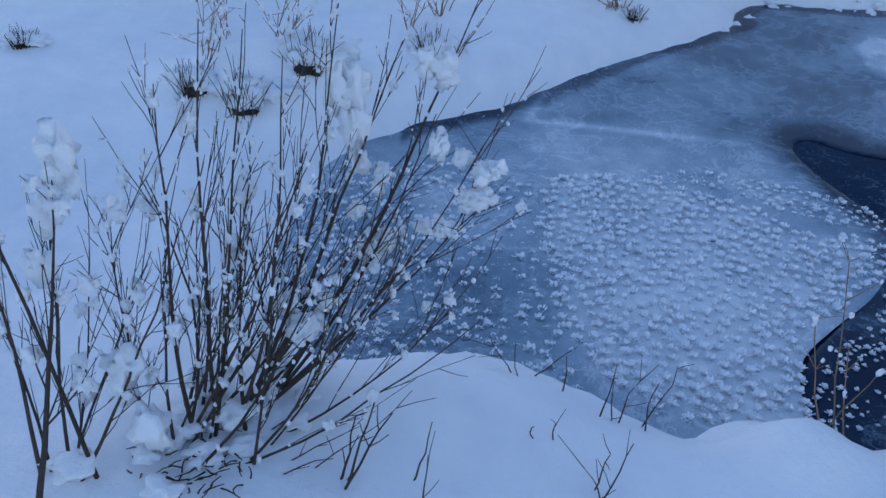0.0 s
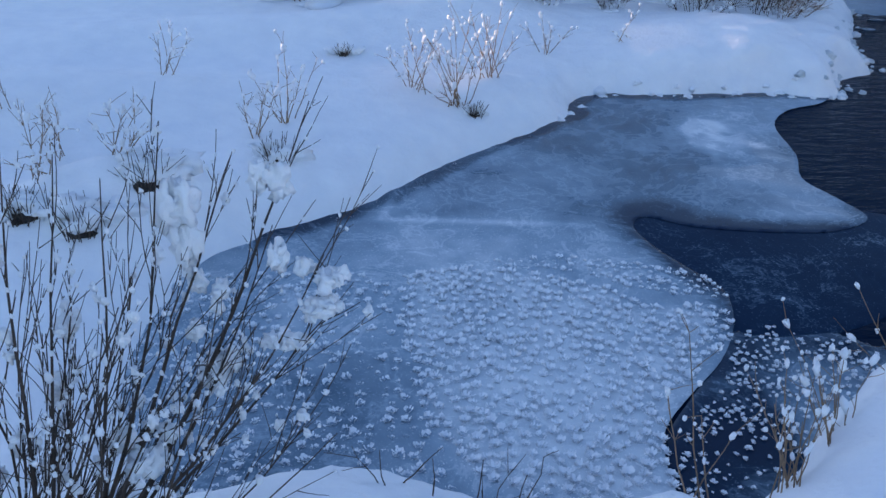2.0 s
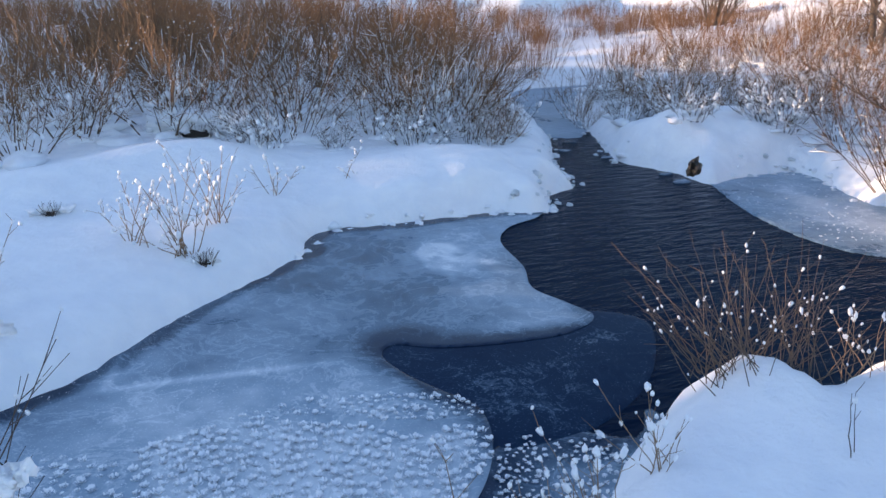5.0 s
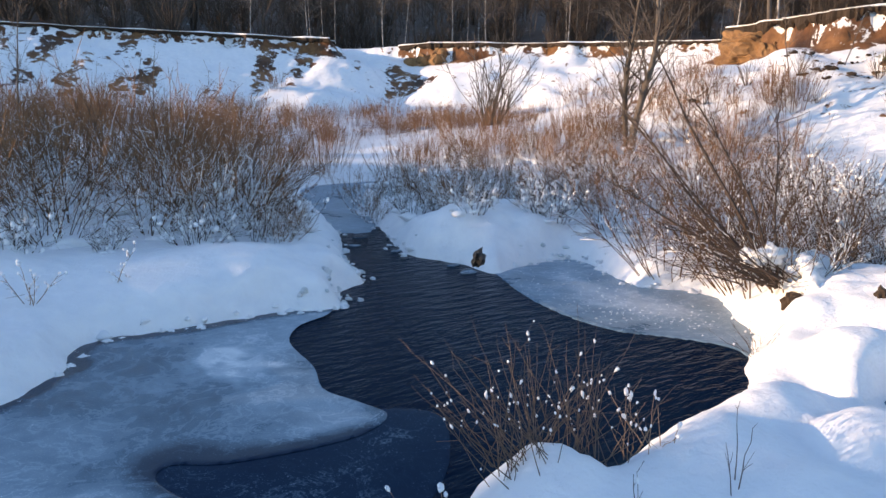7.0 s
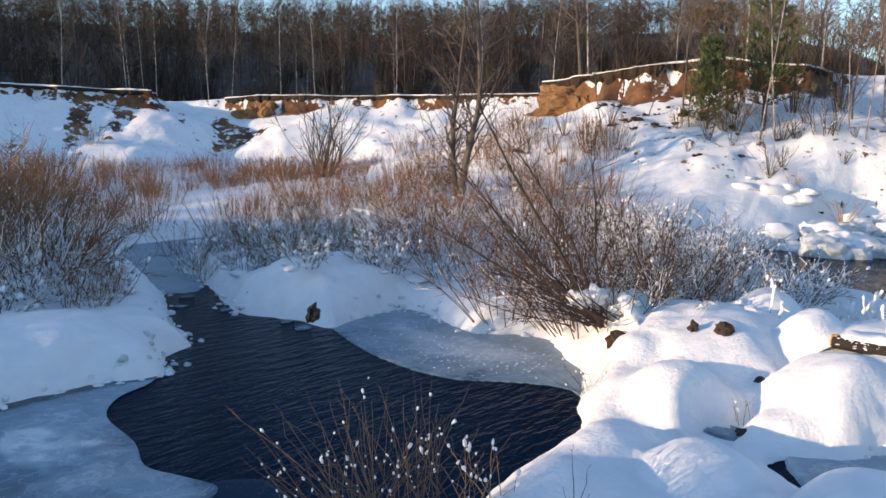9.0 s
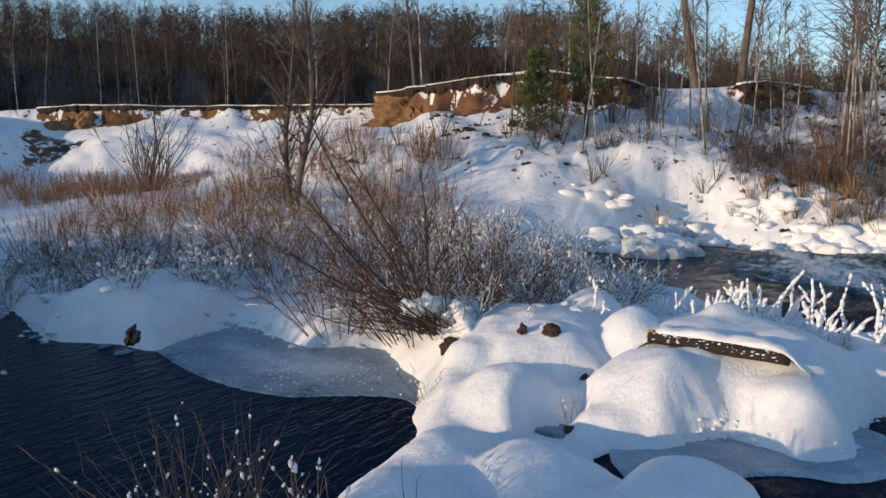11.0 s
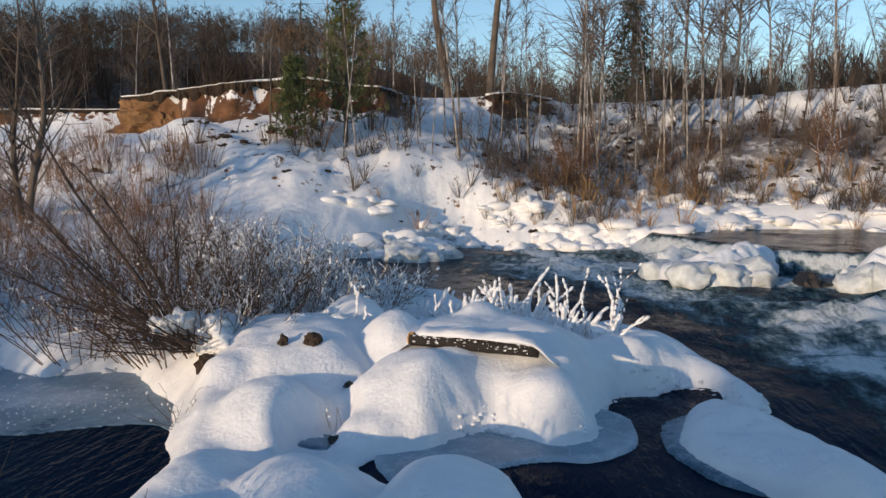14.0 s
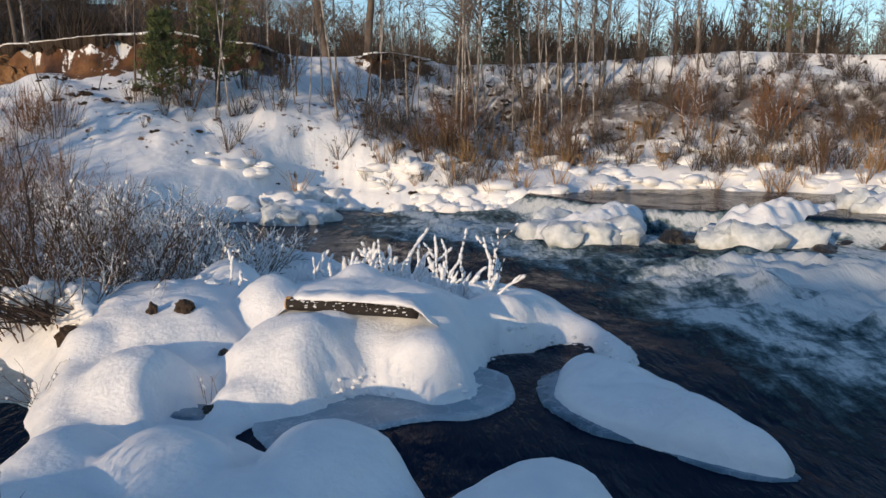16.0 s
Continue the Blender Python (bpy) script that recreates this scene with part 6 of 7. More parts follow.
BAND = rounded([(0.5, 3.65), (1.3, 3.7), (1.95, 3.45), (2.05, 3.15), (1.7, 3.3), (1.2, 3.6), (0.6, 3.55)])
strew("frost_band", spread_points(BAND, 0.035, 4000, lambda x, y: 0.5 + 0 * x), 0.012, 0.032, 0.008, FLOWERS, "band of small frost tufts along the ice")
SPECK = rounded([(0.0, 4.2), (0.6, 4.7), (1.3, 5.3), (2.1, 5.9), (2.6, 6.4), (3.6, 6.3), (3.5, 5.0), (3.3, 4.0), (2.2, 4.4), (1.8, 3.9), (0.8, 3.8)])
strew("frost_specks", spread_points(SPECK, 0.06, 900, lambda x, y: 0.05 + 0.5 * (fbm(x, y, 0.5, 955, 3) > 0.25)), 0.006, 0.014, 0.008, BITS, "tiny white frost crystals on bare ice")
DARK = rounded([(1.3, 1.95), (1.4, 2.25), (1.7, 2.55), (2.05, 2.9), (2.3, 2.85), (2.6, 2.62), (2.2, 2.3), (1.8, 2.0)])
strew("frost_crust", spread_points(DARK, 0.028, 7000, lambda x, y: np.clip(0.30 + 0.9 * fbm(x, y, 0.25, 957, 3), 0.06, 0.9)), 0.006, 0.019, 0.008, FLOWERS, "frost crystals over dark thin ice by the near bank")
RIGHT = rounded([(6.6, 5.8), (6.3, 5.0), (6.2, 4.2), (6.5, 3.5), (7.3, 3.8), (7.8, 4.4), (7.5, 5.0), (7.9, 5.9), (7.3, 6.3)])
strew("shelf_frost", spread_points(RIGHT, 0.06, 2600, lambda x, y: 0.08 + 0.6 * np.exp(-((x + 0.25 * (y - 4.6) - 6.75) / 0.25) ** 2)), 0.008, 0.022, 0.006, BITS, "fine frost crystals on the ice shelf")
EDGE = rounded([(-0.3, 4.05), (0.5, 4.5), (1.3, 5.25), (2.05, 5.8), (2.35, 6.3), (3.1, 6.35), (4.0, 6.25), (4.0, 6.5), (3.1, 6.6), (2.3, 6.6), (1.9, 6.0), (1.2, 5.5), (0.4, 4.75), (-0.4, 4.2)])
strew("bank_rime", spread_points(EDGE, 0.05, 2200, lambda x, y: 0.45 + 0 * x), 0.008, 0.024, 0.006, BITS, "rime crystals along the undercut snow bank")


# ---- broken edge of the valley side ----
def bank_edge():
    """Turf that hangs over the broken face, with its rim of snow."""
    line = rounded(CREST[2:-2], 40, False)
    seg = np.gradient(line, axis=0)
    nrm = np.stack([seg[:, 1], -seg[:, 0]], 1)
    nrm /= np.linalg.norm(nrm, axis=1, keepdims=True) + 1e-9
    probe = line + nrm * 0.5
    flip = crest_field(probe[:, 0], probe[:, 1])[0] < 0
    nrm[flip] *= -1
    # walk outwards until the ground drops
    steps = np.linspace(-1.6, 1.6, 33)
    P = line[:, None] + nrm[:, None] * steps[None, :, None]
    out, face, top = crest_field(P[..., 0].ravel(), P[..., 1].ravel())
    x, y = P[..., 0].ravel(), P[..., 1].ravel()
    jag = (out + 0.9 * fbm(x, y, 3.0, 71, 4) + 0.25 * fbm(x, y, 0.8, 75, 2)).reshape(len(line), -1)
    hit_at = np.argmax(jag > 0.10, axis=1)
    p = P[np.arange(len(line)), hit_at]
    fz = face.reshape(len(line), -1)[np.arange(len(line)), hit_at]
    tz = top.reshape(len(line), -1)[np.arange(len(line)), hit_at]
    r = np.random.RandomState(970)
    for a in (0.12, 0.25):
        p = p * (1 - a) + a * 0.5 * (np.roll(p, 1, 0) + np.roll(p, -1, 0))
    n = len(p)
    turf, rim = Sticks(971), Sticks(972)
    hang = np.clip(fz, 0, 1.0) * (0.02 + 0.45 * value_noise(p[:, 0], p[:, 1], 0.35, 975)) + 0.02 + np.abs(r.normal(0, 0.06, n))
    reach = 0.02 + 0.13 * value_noise(p[:, 0], p[:, 1], 0.6, 976) * np.clip(fz, 0, 1) + r.normal(0, 0.02, n)
    def strip(s, offsets):
        rows = np.stack([np.column_stack([p + nrm * o[:, None], z]) for o, z in offsets], 1)
        m = rows.shape[1]
        s.v.append(rows.reshape(-1, 3))
        for i in range(n - 1):
            if fz[i] < 0.45:
                continue
            for q in range(m - 1):
                s.f.append([i * m + q, i * m + q + 1, (i + 1) * m + q + 1, (i + 1) * m + q])
    z0 = tz + 0.02 * fbm(p[:, 0], p[:, 1], 1.0, 977, 2)
    strip(turf, [(reach * 0 - 0.3, z0 - 0.02), (reach, z0 - 0.02), (reach * 1.05, z0 - hang * 0.6), (reach * 0.6 - 0.05, z0 - hang), (reach * 0 - 0.3, z0 - hang * 1.1)])
    cap = 0.01 + 0.08 * value_noise(p[:, 0], p[:, 1], 1.1, 978) ** 1.5
    strip(rim, [(reach * 0 - 0.8, z0 + 0.0), (reach * 0 - 0.4, z0 + cap * 0.9), (reach - 0.05, z0 + cap), (reach + 0.03, z0 + cap * 0.5), (reach + 0.01, z0 - 0.01), (reach - 0.1, z0 - 0.02)])
    tagged(part("turf_edge", turf.data(), TURF), "dark overhanging turf along the top of the sandy cliff", "cliff edge", kind="structure")
    tagged(part("snow_rim", rim.data(), SNOW, None, "", True), "thin rim of snow on the cliff top", "snow rim", kind="structure")


bank_edge()


def bluff(at, size, seed):
    """A steep block of bare clay that stands out of the slope."""
    v, f = ball(5)
    v = np.sign(v) * np.abs(v) ** 0.62
    n = np.array([noise.fractal(Vector(p) * 1.6 + Vector((seed, 0, 0)), 0.7, 2.1, 5) for p in v])
    rill = np.array([noise.noise(Vector((p[0] * 5 + seed, p[1] * 5, p[2] * 0.8))) for p in v])
    v = v * (1 + 0.30 * n[:, None] + 0.08 * rill[:, None]) * np.array(size)
    v[:, 0] -= 0.25 * (size[2] - v[:, 2]) * 0.6
    v[:, 1] -= 0.12 * (size[2] - v[:, 2])
    ob = part("clay_face", tri_mesh("clay_face", v, f), CLAY)
    ob.location = at
    tagged(ob, "bare orange sandy clay face in the cliff", "cliff face", kind="structure")


bluff((29.5, 32.6, 3.2), (1.2, 1.1, 1.05), 3)
bluff((27.3, 13.6, 3.75), (0.9, 1.2, 0.62), 7)


# ---- trees ----
def bare_tree(seed, height, thick, limbs, twigs, first=0.3, droop=0.0, rise=0.8, length=0.22, sides=6, fine=0.006, bend=0.07):
    """A trunk and its branches, each with its twigs."""
    trunk = Sticks(seed)
    r, each = trunk.r, []
    pts = trunk.grow((0, 0, -0.1), (r.normal(0, 0.05), r.normal(0, 0.05), 1), height, thick, thick * 0.12, bend, 0.03, 12, sides)
    for _ in range(limbs):
        twig = Sticks(0, r)
        each.append(twig)
        t = r.uniform(first, 0.97) * (len(pts) - 1)
        i = min(int(t), len(pts) - 2)
        base = pts[i] + (pts[i + 1] - pts[i]) * (t - i)
        a = r.uniform(0, 2 * np.pi)
        way = (math.cos(a), math.sin(a), rise * r.uniform(0.6, 1.5))
        reach = height * length * (1.15 - t / len(pts)) * r.uniform(0.6, 1.2)
        sub = twig.grow(base, way, reach, thick * 0.25 * (1.1 - t / len(pts)) + fine, fine * 0.8, 0.10, 0.03, 5, 4)
        for _ in range(r.poisson(twigs)):
            j = r.randint(1, len(sub))
            d = sub[j] - sub[j - 1]
            d = d / np.linalg.norm(d) + r.normal(0, 0.5, 3) - np.array([0, 0, droop])
            tw = twig.grow(sub[j], d, reach * r.uniform(0.25, 0.6), fine, fine * 0.5, 0.12, -droop * 0.3, 2, 3)
            for _ in range(2):
                twig.grow(tw[r.randint(1, 3)], d + r.normal(0, 0.6, 3), reach * r.uniform(0.12, 0.3), fine * 0.6, fine * 0.35, 0.1, -droop * 0.3, 1, 3)
    return trunk, each


def put_tree(name, at, trunk, each, bark, fine_bark, label, category="tree", group="", turn=0.0, crown=False):
    ob = thing(name, at, label, category, group, turn=turn)
    part("trunk", trunk.data(), bark, ob, "", True)
    if crown:
        tagged(part("crown", tri_mesh("crown", *merged(each)), fine_bark, ob), kind="stuff")
    else:
        for e in each:
            part("branch", e.data(), fine_bark, ob)
    return ob


BIRCHES = [bare_tree(1000 + 2 * k, 9.0, 0.052, 34, 7, 0.26, 0.25, 1.0, 0.19, 6, 0.010, 0.03) for k in range(4)]
SAPLINGS = [bare_tree(1020 + 2 * k, 4.5, 0.032, 18, 5, 0.25, 0.05, 1.5, 0.20, 5, 0.005) for k in range(3)]
STOUT = [bare_tree(1030 + 2 * k, 9.0, 0.105, 34, 8, 0.30, 0.25, 0.9, 0.20, 7, 0.010, 0.022) for k in range(2)]
SLIM = [bare_tree(1034 + 2 * k, 7.5, 0.034, 30, 6, 0.42, 0.15, 1.3, 0.13, 6, 0.006, 0.02) for k in range(3)]
first_of = {}


def plant(kind, pool_, x, y, scale, turn, label, group, bark, name, z=None):
    m = pose(x, y, ground_z(x, y) if z is None else z, 0, 0, turn) @ Matrix.Scale(scale, 4)
    if kind in first_of:
        ob = copy_thing(first_of[kind], Matrix.Identity(4))
    else:
        ob = put_tree(name, (0, 0, 0), *pool_, bark, BARK_GREY, label, "tree", group, crown=not kind.startswith("stout"))
        first_of[kind] = ob
    ob.matrix_world = m
    return ob


rp = np.random.RandomState(1040)
birch_spots = [(36.0, 6.9, 0.75), (38.6, 18.3, 1.15), (27.6, -0.9, 1.0), (27.2, -1.5, 0.95), (26.6, 0.7, 0.72), (26.2, 2.8, 0.75), (26.5, 3.4, 0.6), (29.5, -4.6, 1.15), (29.2, -5.2, 1.2), (29.8, -6.2, 1.2),
               (31.6, -8.0, 1.0), (32.5, -10.5, 1.1), (33.0, -4.0, 1.0), (34.5, -1.5, 1.1), (35.0, 2.0, 0.9), (33.0, -13.5, 1.1), (31.0, -14.5, 1.0), (36.0, -7.0, 1.2), (37.5, -11.0, 1.2), (35.5, -16.0, 1.1), (40.0, 11.0, 1.1),
               (30.0, -2.0, 0.85), (28.3, -3.2, 0.75), (32.0, 40.0, 0.8), (35.5, 37.5, 0.8), (37.0, 36.0, 0.85), (40.0, 32.0, 0.85), (42.0, 27.0, 0.9), (24.5, 43.0, 0.8), (43.5, 23.0, 0.9), (27.5, 41.5, 0.75), (45.0, 16.0, 1.0)]
for k, (x, y, s) in enumerate(birch_spots):
    plant("birch%d" % (k % 4), BIRCHES[k % 4], x, y, s * rp.uniform(0.92, 1.08), rp.uniform(0, 360), "bare white-barked birch tree with fine drooping twigs", "birches on the valley side", BIRCH, "birch_tree")
for k, (x, y, s) in enumerate([(31.6, 2.3, 1.45), (31.4, 3.8, 1.5), (38.6, 18.6, 1.2), (40.4, 10.2, 1.0)]):
    plant("stout%d" % (k % 2), STOUT[k % 2], x, y, s, 140.0 * k, "stout old birch with a dark flaking trunk above the cliff", "old birches above the cliff", BARK_GREY, "birch_tree")
slim_spots = [(23.48, 3.4, 0.7), (23.84, 2.64, 1.15), (23.9, 1.49, 0.75), (24.15, -0.86, 1.2), (25.4, -1.47, 1.2), (24.6, -1.1, 0.9), (26.7, -3.56, 1.0), (26.2, -3.2, 0.9), (25.8, -2.6, 0.8), (26.9, -4.3, 1.0), (27.2, -4.9, 0.9), (26.6, -5.3, 0.8),
              (22.7, 5.4, 0.8), (22.5, 5.75, 0.75), (24.8, 0.4, 0.7), (25.6, 0.9, 0.6), (24.2, 3.9, 0.6), (28.0, -6.2, 0.9), (27.2, -3.9, 1.05)]
for k, (x, y, s) in enumerate(slim_spots):
    plant("slim%d" % (k % 3), SLIM[k % 3], x, y, s * rp.uniform(0.9, 1.1), rp.uniform(0, 360), "slim pale young birch rising from the far shore", "young birches on the far shore", BIRCH, "young_birch")
for k, (d, b) in enumerate([(51, 33.8), (52, 34.6), (50, 35.4), (54, 38.7), (53, 40.1), (52, 44.5), (55, 45.2), (56, 47.4), (55, 51.2), (54, 52.4), (55, 59.2), (56, 61.2), (58, 56.0)]):
    x, y = d * math.sin(radians(b)), d * math.cos(radians(b))
    plant("slim%d" % (k % 3), SLIM[k % 3], x, y, rp.uniform(0.62, 0.9), rp.uniform(0, 360), "pale birch at the edge of the dark wood", "birches at the wood's edge", BIRCH, "birch_tree")
sapling_spots = [(25.6, 2.0), (25.9, 0.4), (26.2, -0.6), (26.8, -2.4), (26.4, -3.2), (26.0, 4.6), (25.2, 4.0), (27.4, -4.2), (27.9, -5.6), (27.0, -6.8), (28.5, -7.6), (28.0, -9.0), (27.6, -10.4), (27.0, -11.8), (25.4, 5.2), (27.0, 2.2), (28.4, 0.6),
                 (29.0, -1.2), (29.6, -3.2), (23.0, 9.0), (23.6, 8.2), (22.4, 7.6), (21.5, 9.8), (24.6, 6.2), (29.5, -8.5), (30.0, -10.0), (28.8, -12.5), (6.8, 24.0), (9.0, 26.5), (12.5, 29.0)]
for k, (x, y) in enumerate(sapling_spots):
    plant("sapling%d" % (k % 3), SAPLINGS[k % 3], x, y, rp.uniform(0.5, 1.05), rp.uniform(0, 360), "thin bare young tree on the snowy slope", "saplings on the valley side", BARK_GREY, "sapling")
t_, w_ = bare_tree(1060, 6.4, 0.10, 44, 6, 0.10, 0.05, 1.2, 0.24, 6, 0.008)
put_tree("birch_tree", at_ground(16.3, 11.0), t_, w_, BARK_GREY, BARK_GREY, "bare many-limbed tree rising out of the willows")
t_, w_ = bare_tree(1062, 5.6, 0.08, 34, 6, 0.15, 0.05, 1.2, 0.24, 6, 0.008)
put_tree("birch_tree", at_ground(16.7, 11.4), t_, w_, BARK_GREY, BARK_GREY, "bare leaning tree rising out of the willows")
w, s = shrub(1066, 26, 3.4, 0.55, 7, 0.035, 0.0, 0, 0.3, fine=0.008)
put_shrub("willow_bush", at_ground(21.6, 20.6), w, s, BARK_GREY, "tall dark spreading willow below the cliff")


for seed, x, y, n, tall, wide, bark, label in [(1070, 25.2, -7.9, 12, 3.0, 0.5, BARK_RED, "tall leaning reddish willow behind the far shore"), (1072, 25.0, -10.3, 34, 2.0, 0.42, BARK_RED, "dense reddish bush behind the far shore"),
                                               (1074, 24.3, -0.75, 22, 2.1, 0.30, BARK_RED, "upright reddish bush at the foot of the slope"), (1076, 23.2, 4.3, 14, 1.7, 0.45, BARK_GREY, "thin grey bush at the foot of the slope"),
                                               (1078, 23.6, 1.9, 14, 1.9, 0.4, BARK_GREY, "thin grey bush at the foot of the slope"), (1082, 22.8, 6.6, 24, 1.3, 0.6, BARK_RED, "low reddish bush under the young pine")]:
    w, s = shrub(seed, n, tall, wide, 12, 0.016, 0.15, 0.4, 0.3, fine=0.005)
    put_shrub("willow_bush", at_ground(x, y), w, s, bark, label, "shrub", "bushes behind the far shore")


def pine(seed, height, spread, needles, drooping=False, whorls=13):
    trunk, twig, leaf = Sticks(seed), Sticks(seed + 1), Sticks(seed + 2)
    r = trunk.r
    pts = trunk.grow((0, 0, -0.1), (0, 0, 1), height, height * 0.016, 0.01, 0.012, 0.02, 12, 6)
    for k in range(whorls):
        t = 0.14 + 0.84 * k / (whorls - 1)
        base = np.array([np.interp(t * 12, range(13), pts[:, c]) for c in range(3)])
        reach = spread * (1 - t) ** 0.8 + 0.12
        for a in np.arange(6) * np.pi / 3 + r.uniform(0, 2):
            a = a + r.normal(0, 0.15)
            way = np.array([math.cos(a), math.sin(a), -0.25 if drooping else 0.28 + 0.5 * t])
            sub = twig.grow(base, way, reach * r.uniform(0.7, 1.15), 0.012, 0.004, 0.06, 0.02, 5, 3)
            for j in range(1, 6):
                for _ in range(needles):
                    tip = sub[j] + r.normal(0, 0.07, 3) + way * 0.05
                    for _ in range(7):
                        d = r.normal(0, 1, 3)
                        d = d / np.linalg.norm(d) * 0.10 + way * 0.05 + (np.array([0, 0, -0.05]) if drooping else np.array([0, 0, 0.04]))
                        leaf.blade(tip, tip + d, 0.013, 0.3)
    return trunk, twig, leaf


def put_conifer(name, at, parts, green, label, scale=1.0):
    ob = thing(name, at, label, "tree")
    part("trunk", parts[0].data(), BARK_GREY, ob, "", True)
    tagged(part("branch_work", parts[1].data(), BARK_GREY, ob), kind="stuff")
    tagged(part("needles", parts[2].data(), green, ob, "dense green needles"), kind="stuff")
    ob.scale = (scale,) * 3
    return ob


put_conifer("pine_tree", at_ground(24.0, 6.05), pine(1080, 4.6, 1.25, 3), NEEDLES, "young green pine on the sandy slope")
put_conifer("pine_tree", at_ground(22.7, 7.2), pine(1084, 2.3, 0.75, 3, whorls=9), NEEDLES, "small green pine on the sandy slope")
put_conifer("spruce_tree", at_ground(34.4, -3.3), pine(1088, 5.0, 1.25, 4, True, 16), FIR, "dark dense spruce above the slope")
put_conifer("spruce_tree", at_ground(78.0, 24.0), pine(1092, 11.0, 2.4, 4, True, 14), FIR, "dark spruce among the far birches")
put_conifer("pine_tree", at_ground(30.5, -13.2), pine(1096, 6.5, 1.5, 3, whorls=11), NEEDLES, "tall pine on the bank top")

# ---- far woods ----
def far_tree(seed):
    """A plain leafless tree for the distance: trunk, and limbs and twigs as thin blades."""
    trunk, twig = Sticks(seed), Sticks(seed + 1)
    r = trunk.r
    pts = trunk.grow((0, 0, -0.3), (r.normal(0, 0.05), r.normal(0, 0.05), 1), 11.0, 0.075, 0.02, 0.04, 0.02, 6, 3)
    for _ in range(26):
        t = r.uniform(0.22, 1.0) ** 0.8 * 5.99
        i = min(int(t), 5)
        base = pts[i] + (pts[i + 1] - pts[i]) * (t - i)
        a = r.uniform(0, 2 * np.pi)
        way = np.array([math.cos(a), math.sin(a), r.uniform(0.5, 1.6)])
        way /= np.linalg.norm(way)
        reach = 2.9 * (1.2 - t / 6) * r.uniform(0.6, 1.2)
        tip = base + way * reach
        twig.blade(base, tip, 0.030, 0.3)
        for _ in range(5):
            s = base + way * reach * r.uniform(0.3, 1.0)
            d = way + r.normal(0, 0.5, 3)
            twig.blade(s, s + d * reach * r.uniform(0.35, 0.80), 0.030, 0.2)
    return trunk.arrays(), twig.arrays()


wood_kinds = [far_tree(1100 + 2 * k) for k in range(7)]
rw = np.random.RandomState(1120)


def wood_points(n, lo, hi, a0, a1):
    """Plan points on the upland between two bearings (degrees from +y towards +x) and two distances."""
    a, d = np.radians(rw.uniform(a0, a1, n)), rw.uniform(lo, hi, n)
    p = np.column_stack([np.sin(a) * d, np.cos(a) * d])
    out = crest_field(p[:, 0], p[:, 1])[0]
    return p[out < -rw.uniform(6, 14, n)]


def far_wood(name, pts, lo, hi, label, twig_bark):
    base = on_land(pts)
    vt, ft, vw, fw, nt, nw = [], [], [], [], 0, 0
    for p in base:
        (tv, tf), (bv, bf) = wood_kinds[rw.randint(7)]
        s, a = rw.uniform(lo, hi), rw.uniform(0, 2 * np.pi)
        m = np.array([[math.cos(a), math.sin(a), 0], [-math.sin(a), math.cos(a), 0], [0, 0, 1]]) * s
        vt.append(tv @ m + p), ft.append(tf + nt), vw.append(bv @ m + p), fw.append(bf + nw)
        nt, nw = nt + len(tv), nw + len(bv)
    v, f = np.concatenate(vt + vw), np.concatenate(ft + [x + nt for x in fw])
    me = tri_mesh(name, v, f, False)
    me.materials.append(BIRCH_FAR)
    me.materials.append(twig_bark)
    idx = np.zeros(len(f), np.int32)
    idx[sum(len(x) for x in ft):] = 1
    me.polygons.foreach_set("material_index", idx)
    tagged(part(name, me, BIRCH_FAR), label, "woods", kind="stuff")


BIRCH_FAR = rough_material("far_trunks", (0.016, 0.014, 0.013), (0.11, 0.092, 0.080), 0.35)
TWIG_LIGHT = rough_material("light_wood_twigs", (0.06, 0.042, 0.030), (0.20, 0.135, 0.09), 0.3)
TWIG_FAR = rough_material("far_twigs", (0.022, 0.016, 0.012), (0.085, 0.058, 0.040), 0.3)
far_wood("dense_wood", np.vstack([wood_points(640, 52, 85, 6, 68), wood_points(1350, 80, 128, 3, 76)]), 0.42, 0.60, "dense dark leafless wood beyond the cliff", TWIG_FAR)
far_wood("light_wood", np.vstack([wood_points(200, 44, 70, 74, 125), wood_points(560, 70, 115, 70, 125)]), 0.34, 0.56, "open birch wood on the upland", TWIG_LIGHT)
under = [twiggy(1130 + k, 30, 1.9, 0.6, 0.022, 6) for k in range(4)]
pts = np.vstack([wood_points(230, 46, 75, 6, 75), wood_points(170, 38, 60, 66, 125)])
v, f = scatter(under, on_land(pts), rw, rw.uniform(0.7, 1.5, len(pts)))
tagged(part("undergrowth", tri_mesh("undergrowth", v, f), TWIG_FAR), "brown leafless undergrowth at the wood's edge", "brush", kind="stuff")

# ---- scrub, dry grass and turf clods on the far slope and shore ----
tuft = [twiggy(1140 + k, 14, 0.8, 0.8, 0.011, 3) for k in range(5)]
rs = np.random.RandomState(1150)


def slope_points(n, y0, y1, lo, hi):
    y = rs.uniform(y0, y1, n)
    p = np.column_stack([rs.uniform(20, 34, n), y])
    out = crest_field(p[:, 0], p[:, 1])[0]
    wet = inside_by(p[:, 0], p[:, 1], RIVER)
    return p[(out > lo) & (out < hi) & (wet < -0.2)]


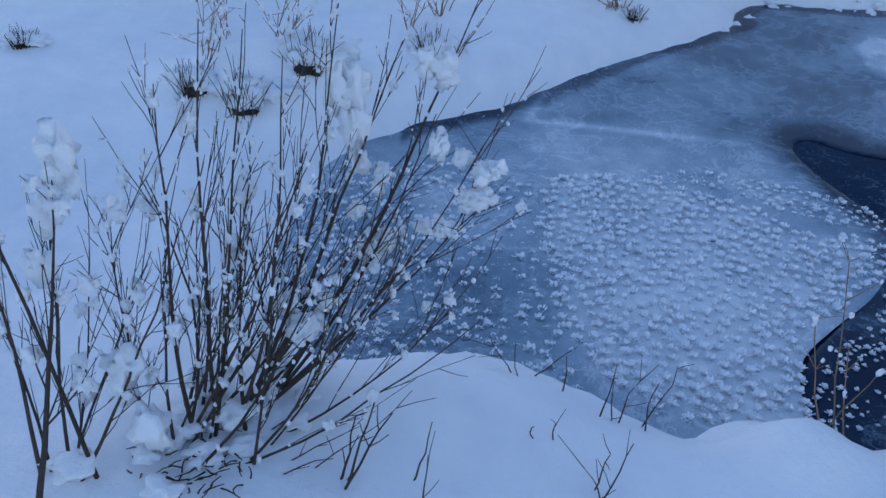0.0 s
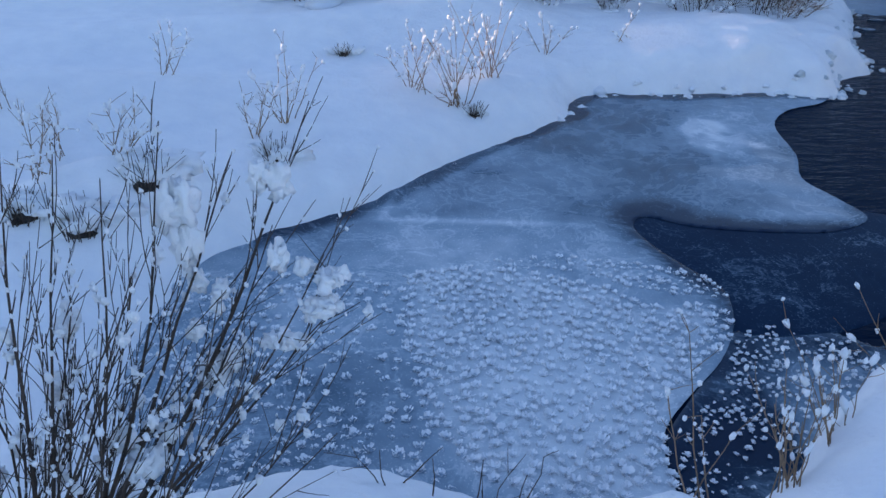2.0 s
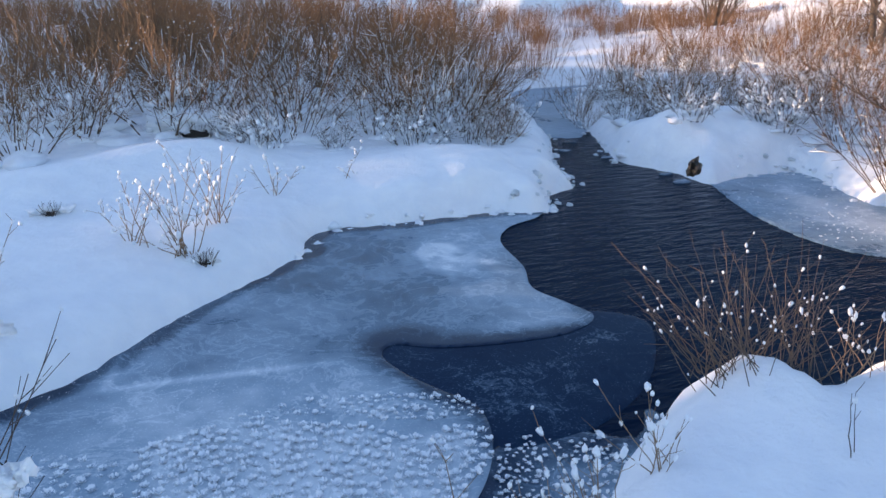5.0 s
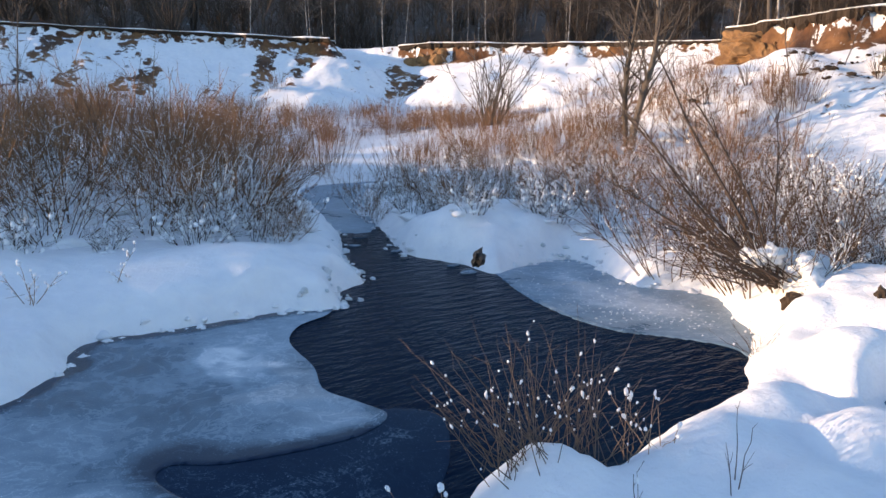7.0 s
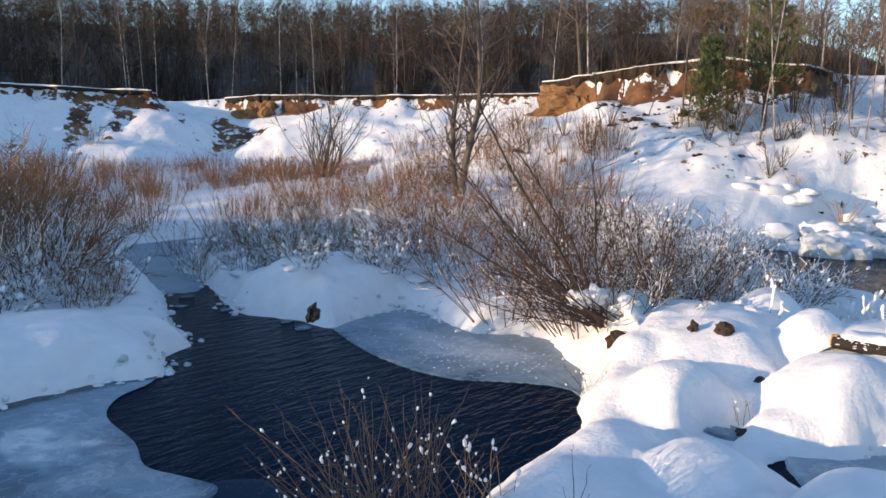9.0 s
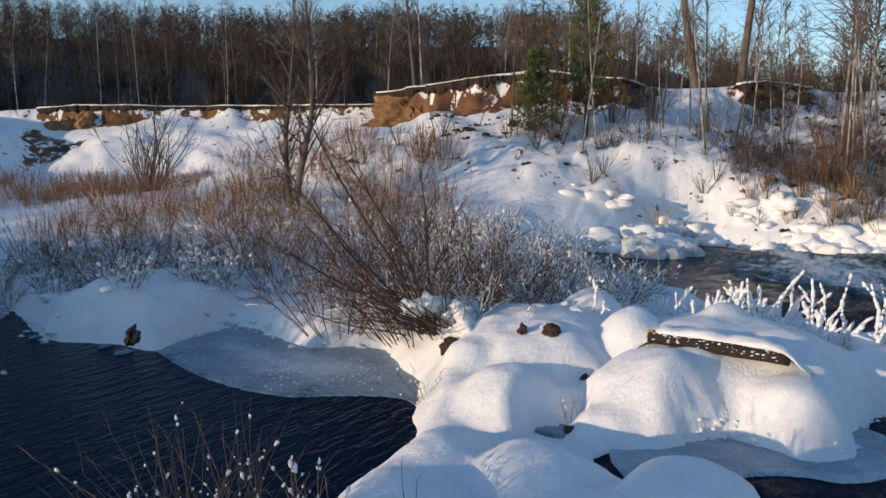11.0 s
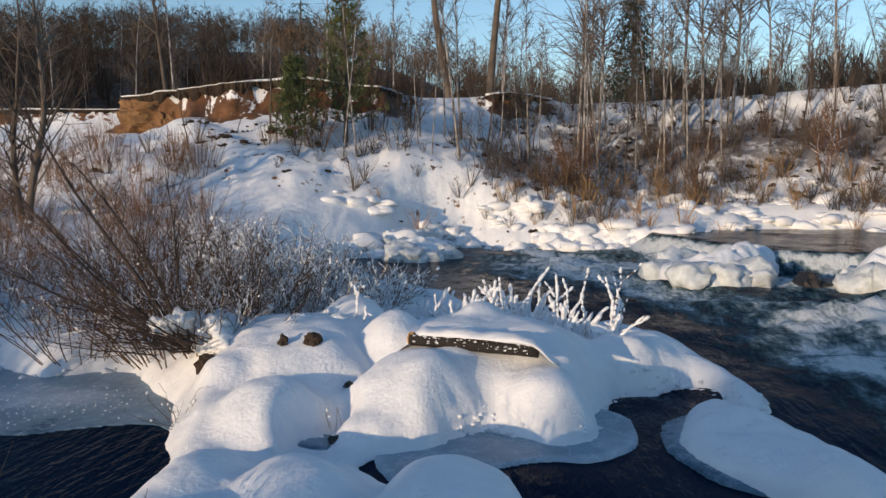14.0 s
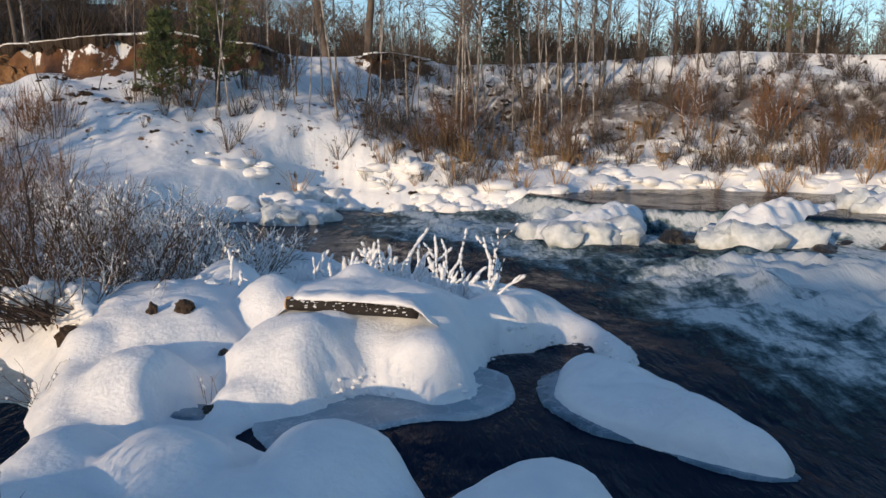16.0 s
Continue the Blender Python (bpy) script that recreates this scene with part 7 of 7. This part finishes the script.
pts = np.vstack([slope_points(1500, -16, 2, 0.0, 9), slope_points(170, 2, 12, 3.0, 9)])
v, f = scatter(tuft, on_land(pts), rs, rs.uniform(0.25, 0.9, len(pts)))
tagged(part("slope_scrub", tri_mesh("slope_scrub", v, f), BARK_GREY), "thin brown scrub all over the snowy slope", "brush", kind="stuff")
pts = slope_points(420, -16, 5, 6.0, 12)
v, f = scatter(tuft, on_land(pts), rs, rs.uniform(0.5, 1.0, len(pts)))
brush = [twiggy(1180 + k, 34, 1.6, 0.5, 0.010, 6) for k in range(4)]
tagged(part("shore_grass", tri_mesh("shore_grass", v, f), DRY_GRASS), "tufts of yellow dry grass along the far shore", "grass", kind="stuff")
pts = np.vstack([slope_points(34, -16, 5, 4.5, 9), [(27.5, -8.2), (27.0, -11.0), (28.2, -7.0), (25.6, 4.4), (24.6, 5.4), (24.0, 7.0), (25.8, 2.8)]])
v, f = scatter(brush, on_land(pts), rs, rs.uniform(0.4, 1.1, len(pts)))
tagged(part("slope_brush", tri_mesh("slope_brush", v, f), BARK_BROWN), "reddish bare brush at the foot of the slope", "brush", kind="stuff")
clod = []
for k in range(4):
    s = Sticks(1160 + k)
    for _ in range(6):
        s.lump(s.r.normal(0, 0.16, 3) * (1, 1, 0.4), s.r.uniform(0.08, 0.2), (1.2, 1, 0.7), 0.4)
    clod.append(s.arrays())
pts = np.vstack([rs.normal((23.4, 8.6), (0.6, 1.2), (26, 2)), rs.normal((22.6, 9.6), (0.6, 0.8), (12, 2)), slope_points(70, 1, 12, 2.5, 8), slope_points(420, -16, 1, 0.3, 8)])
v, f = scatter(clod, on_land(pts), rs, rs.uniform(0.15, 0.52, len(pts)))
tagged(part("turf_clods", tri_mesh("turf_clods", v, f), TURF), "fallen brown clods of turf on the snow slope", "clods", kind="stuff")
lumps = []
for k in range(5):
    s = Sticks(1170 + k)
    for _ in range(3):
        s.heap(s.r.normal(0, 0.22, 3) * (1, 1, 0.3), s.r.uniform(0.16, 0.40), s.r.uniform(0.6, 1.5, 3) * (1.3, 1.3, 0.5))
    lumps.append(s.arrays())
pts = slope_points(620, -15, 6, 6.0, 12)
v, f = scatter(lumps, on_land(pts) - [0, 0, 0.05], rs, rs.uniform(0.25, 0.8, len(pts)))
tagged(part("shore_snow", tri_mesh("shore_snow", v, f, True), SNOW), "snow-covered stones and tussocks along the far shore", "snow lumps", kind="stuff")


# ---- crumbs of snow and ice along the waterline ----
CRUMBS = []
for k in range(6):
    v, f = ball(2)
    n = np.array([noise.fractal(Vector(p) * 1.4 + Vector((k * 3.7, 0, 0)), 0.5, 2.2, 3) for p in v])
    CRUMBS.append((v * (1 + 0.6 * n[:, None]) * np.array([1.3, 1.0, 0.7]), f))
rc = np.random.RandomState(1300)


def shore_crumbs(name, line, count, lo, hi, inward, wander, keep, material, label):
    line = np.asarray(line)
    i = rc.randint(0, len(line), count)
    p = line[i] + (np.roll(line, -1, 0)[i] - line[i]) * rc.rand(count, 1)
    p = p + rc.normal(0, wander, (count, 2))
    p = p[keep(p[:, 0], p[:, 1]) & (value_noise(p[:, 0], p[:, 1], 0.8, 1310) > 0.4)]
    size = rc.uniform(lo, hi, len(p)) * rc.uniform(0.4, 1.0, len(p))
    z = np.maximum(sheet_z(p[:, 0], p[:, 1]), 0.0)
    v, f = scatter(CRUMBS, np.column_stack([p, z + size * 0.1]), rc, size)
    tagged(part(name, tri_mesh(name, v, f, True), material), label, "snow crumbs", kind="stuff")


shore_crumbs("bank_crumbs", POOL, 320, 0.02, 0.06, 0, 0.05, lambda x, y: (y > 4.3) & (x > 2.0) & (y < 9.5), SNOW, "lumps of snow along the pool's far edge")
shore_crumbs("knoll_crumbs", RIVER, 700, 0.012, 0.035, 0, 0.03, lambda x, y: (x > 5.2) & (x < 10) & (y > -2) & (y < 1.6), SNOW, "lumps of snow along the knoll's edge")
shore_crumbs("brash_ice", POOL, 500, 0.02, 0.06, 0, 0.09, lambda x, y: (y > 5.5) & (x > 4.2) & (y < 10), SPRAY_ICE, "small broken ice at the water's edge")
shore_crumbs("river_crumbs", RIVER, 1500, 0.10, 0.34, 0, 0.30, lambda x, y: (x > 14) & (y > -14), SNOW, "snow-covered stones along the river's far shore")
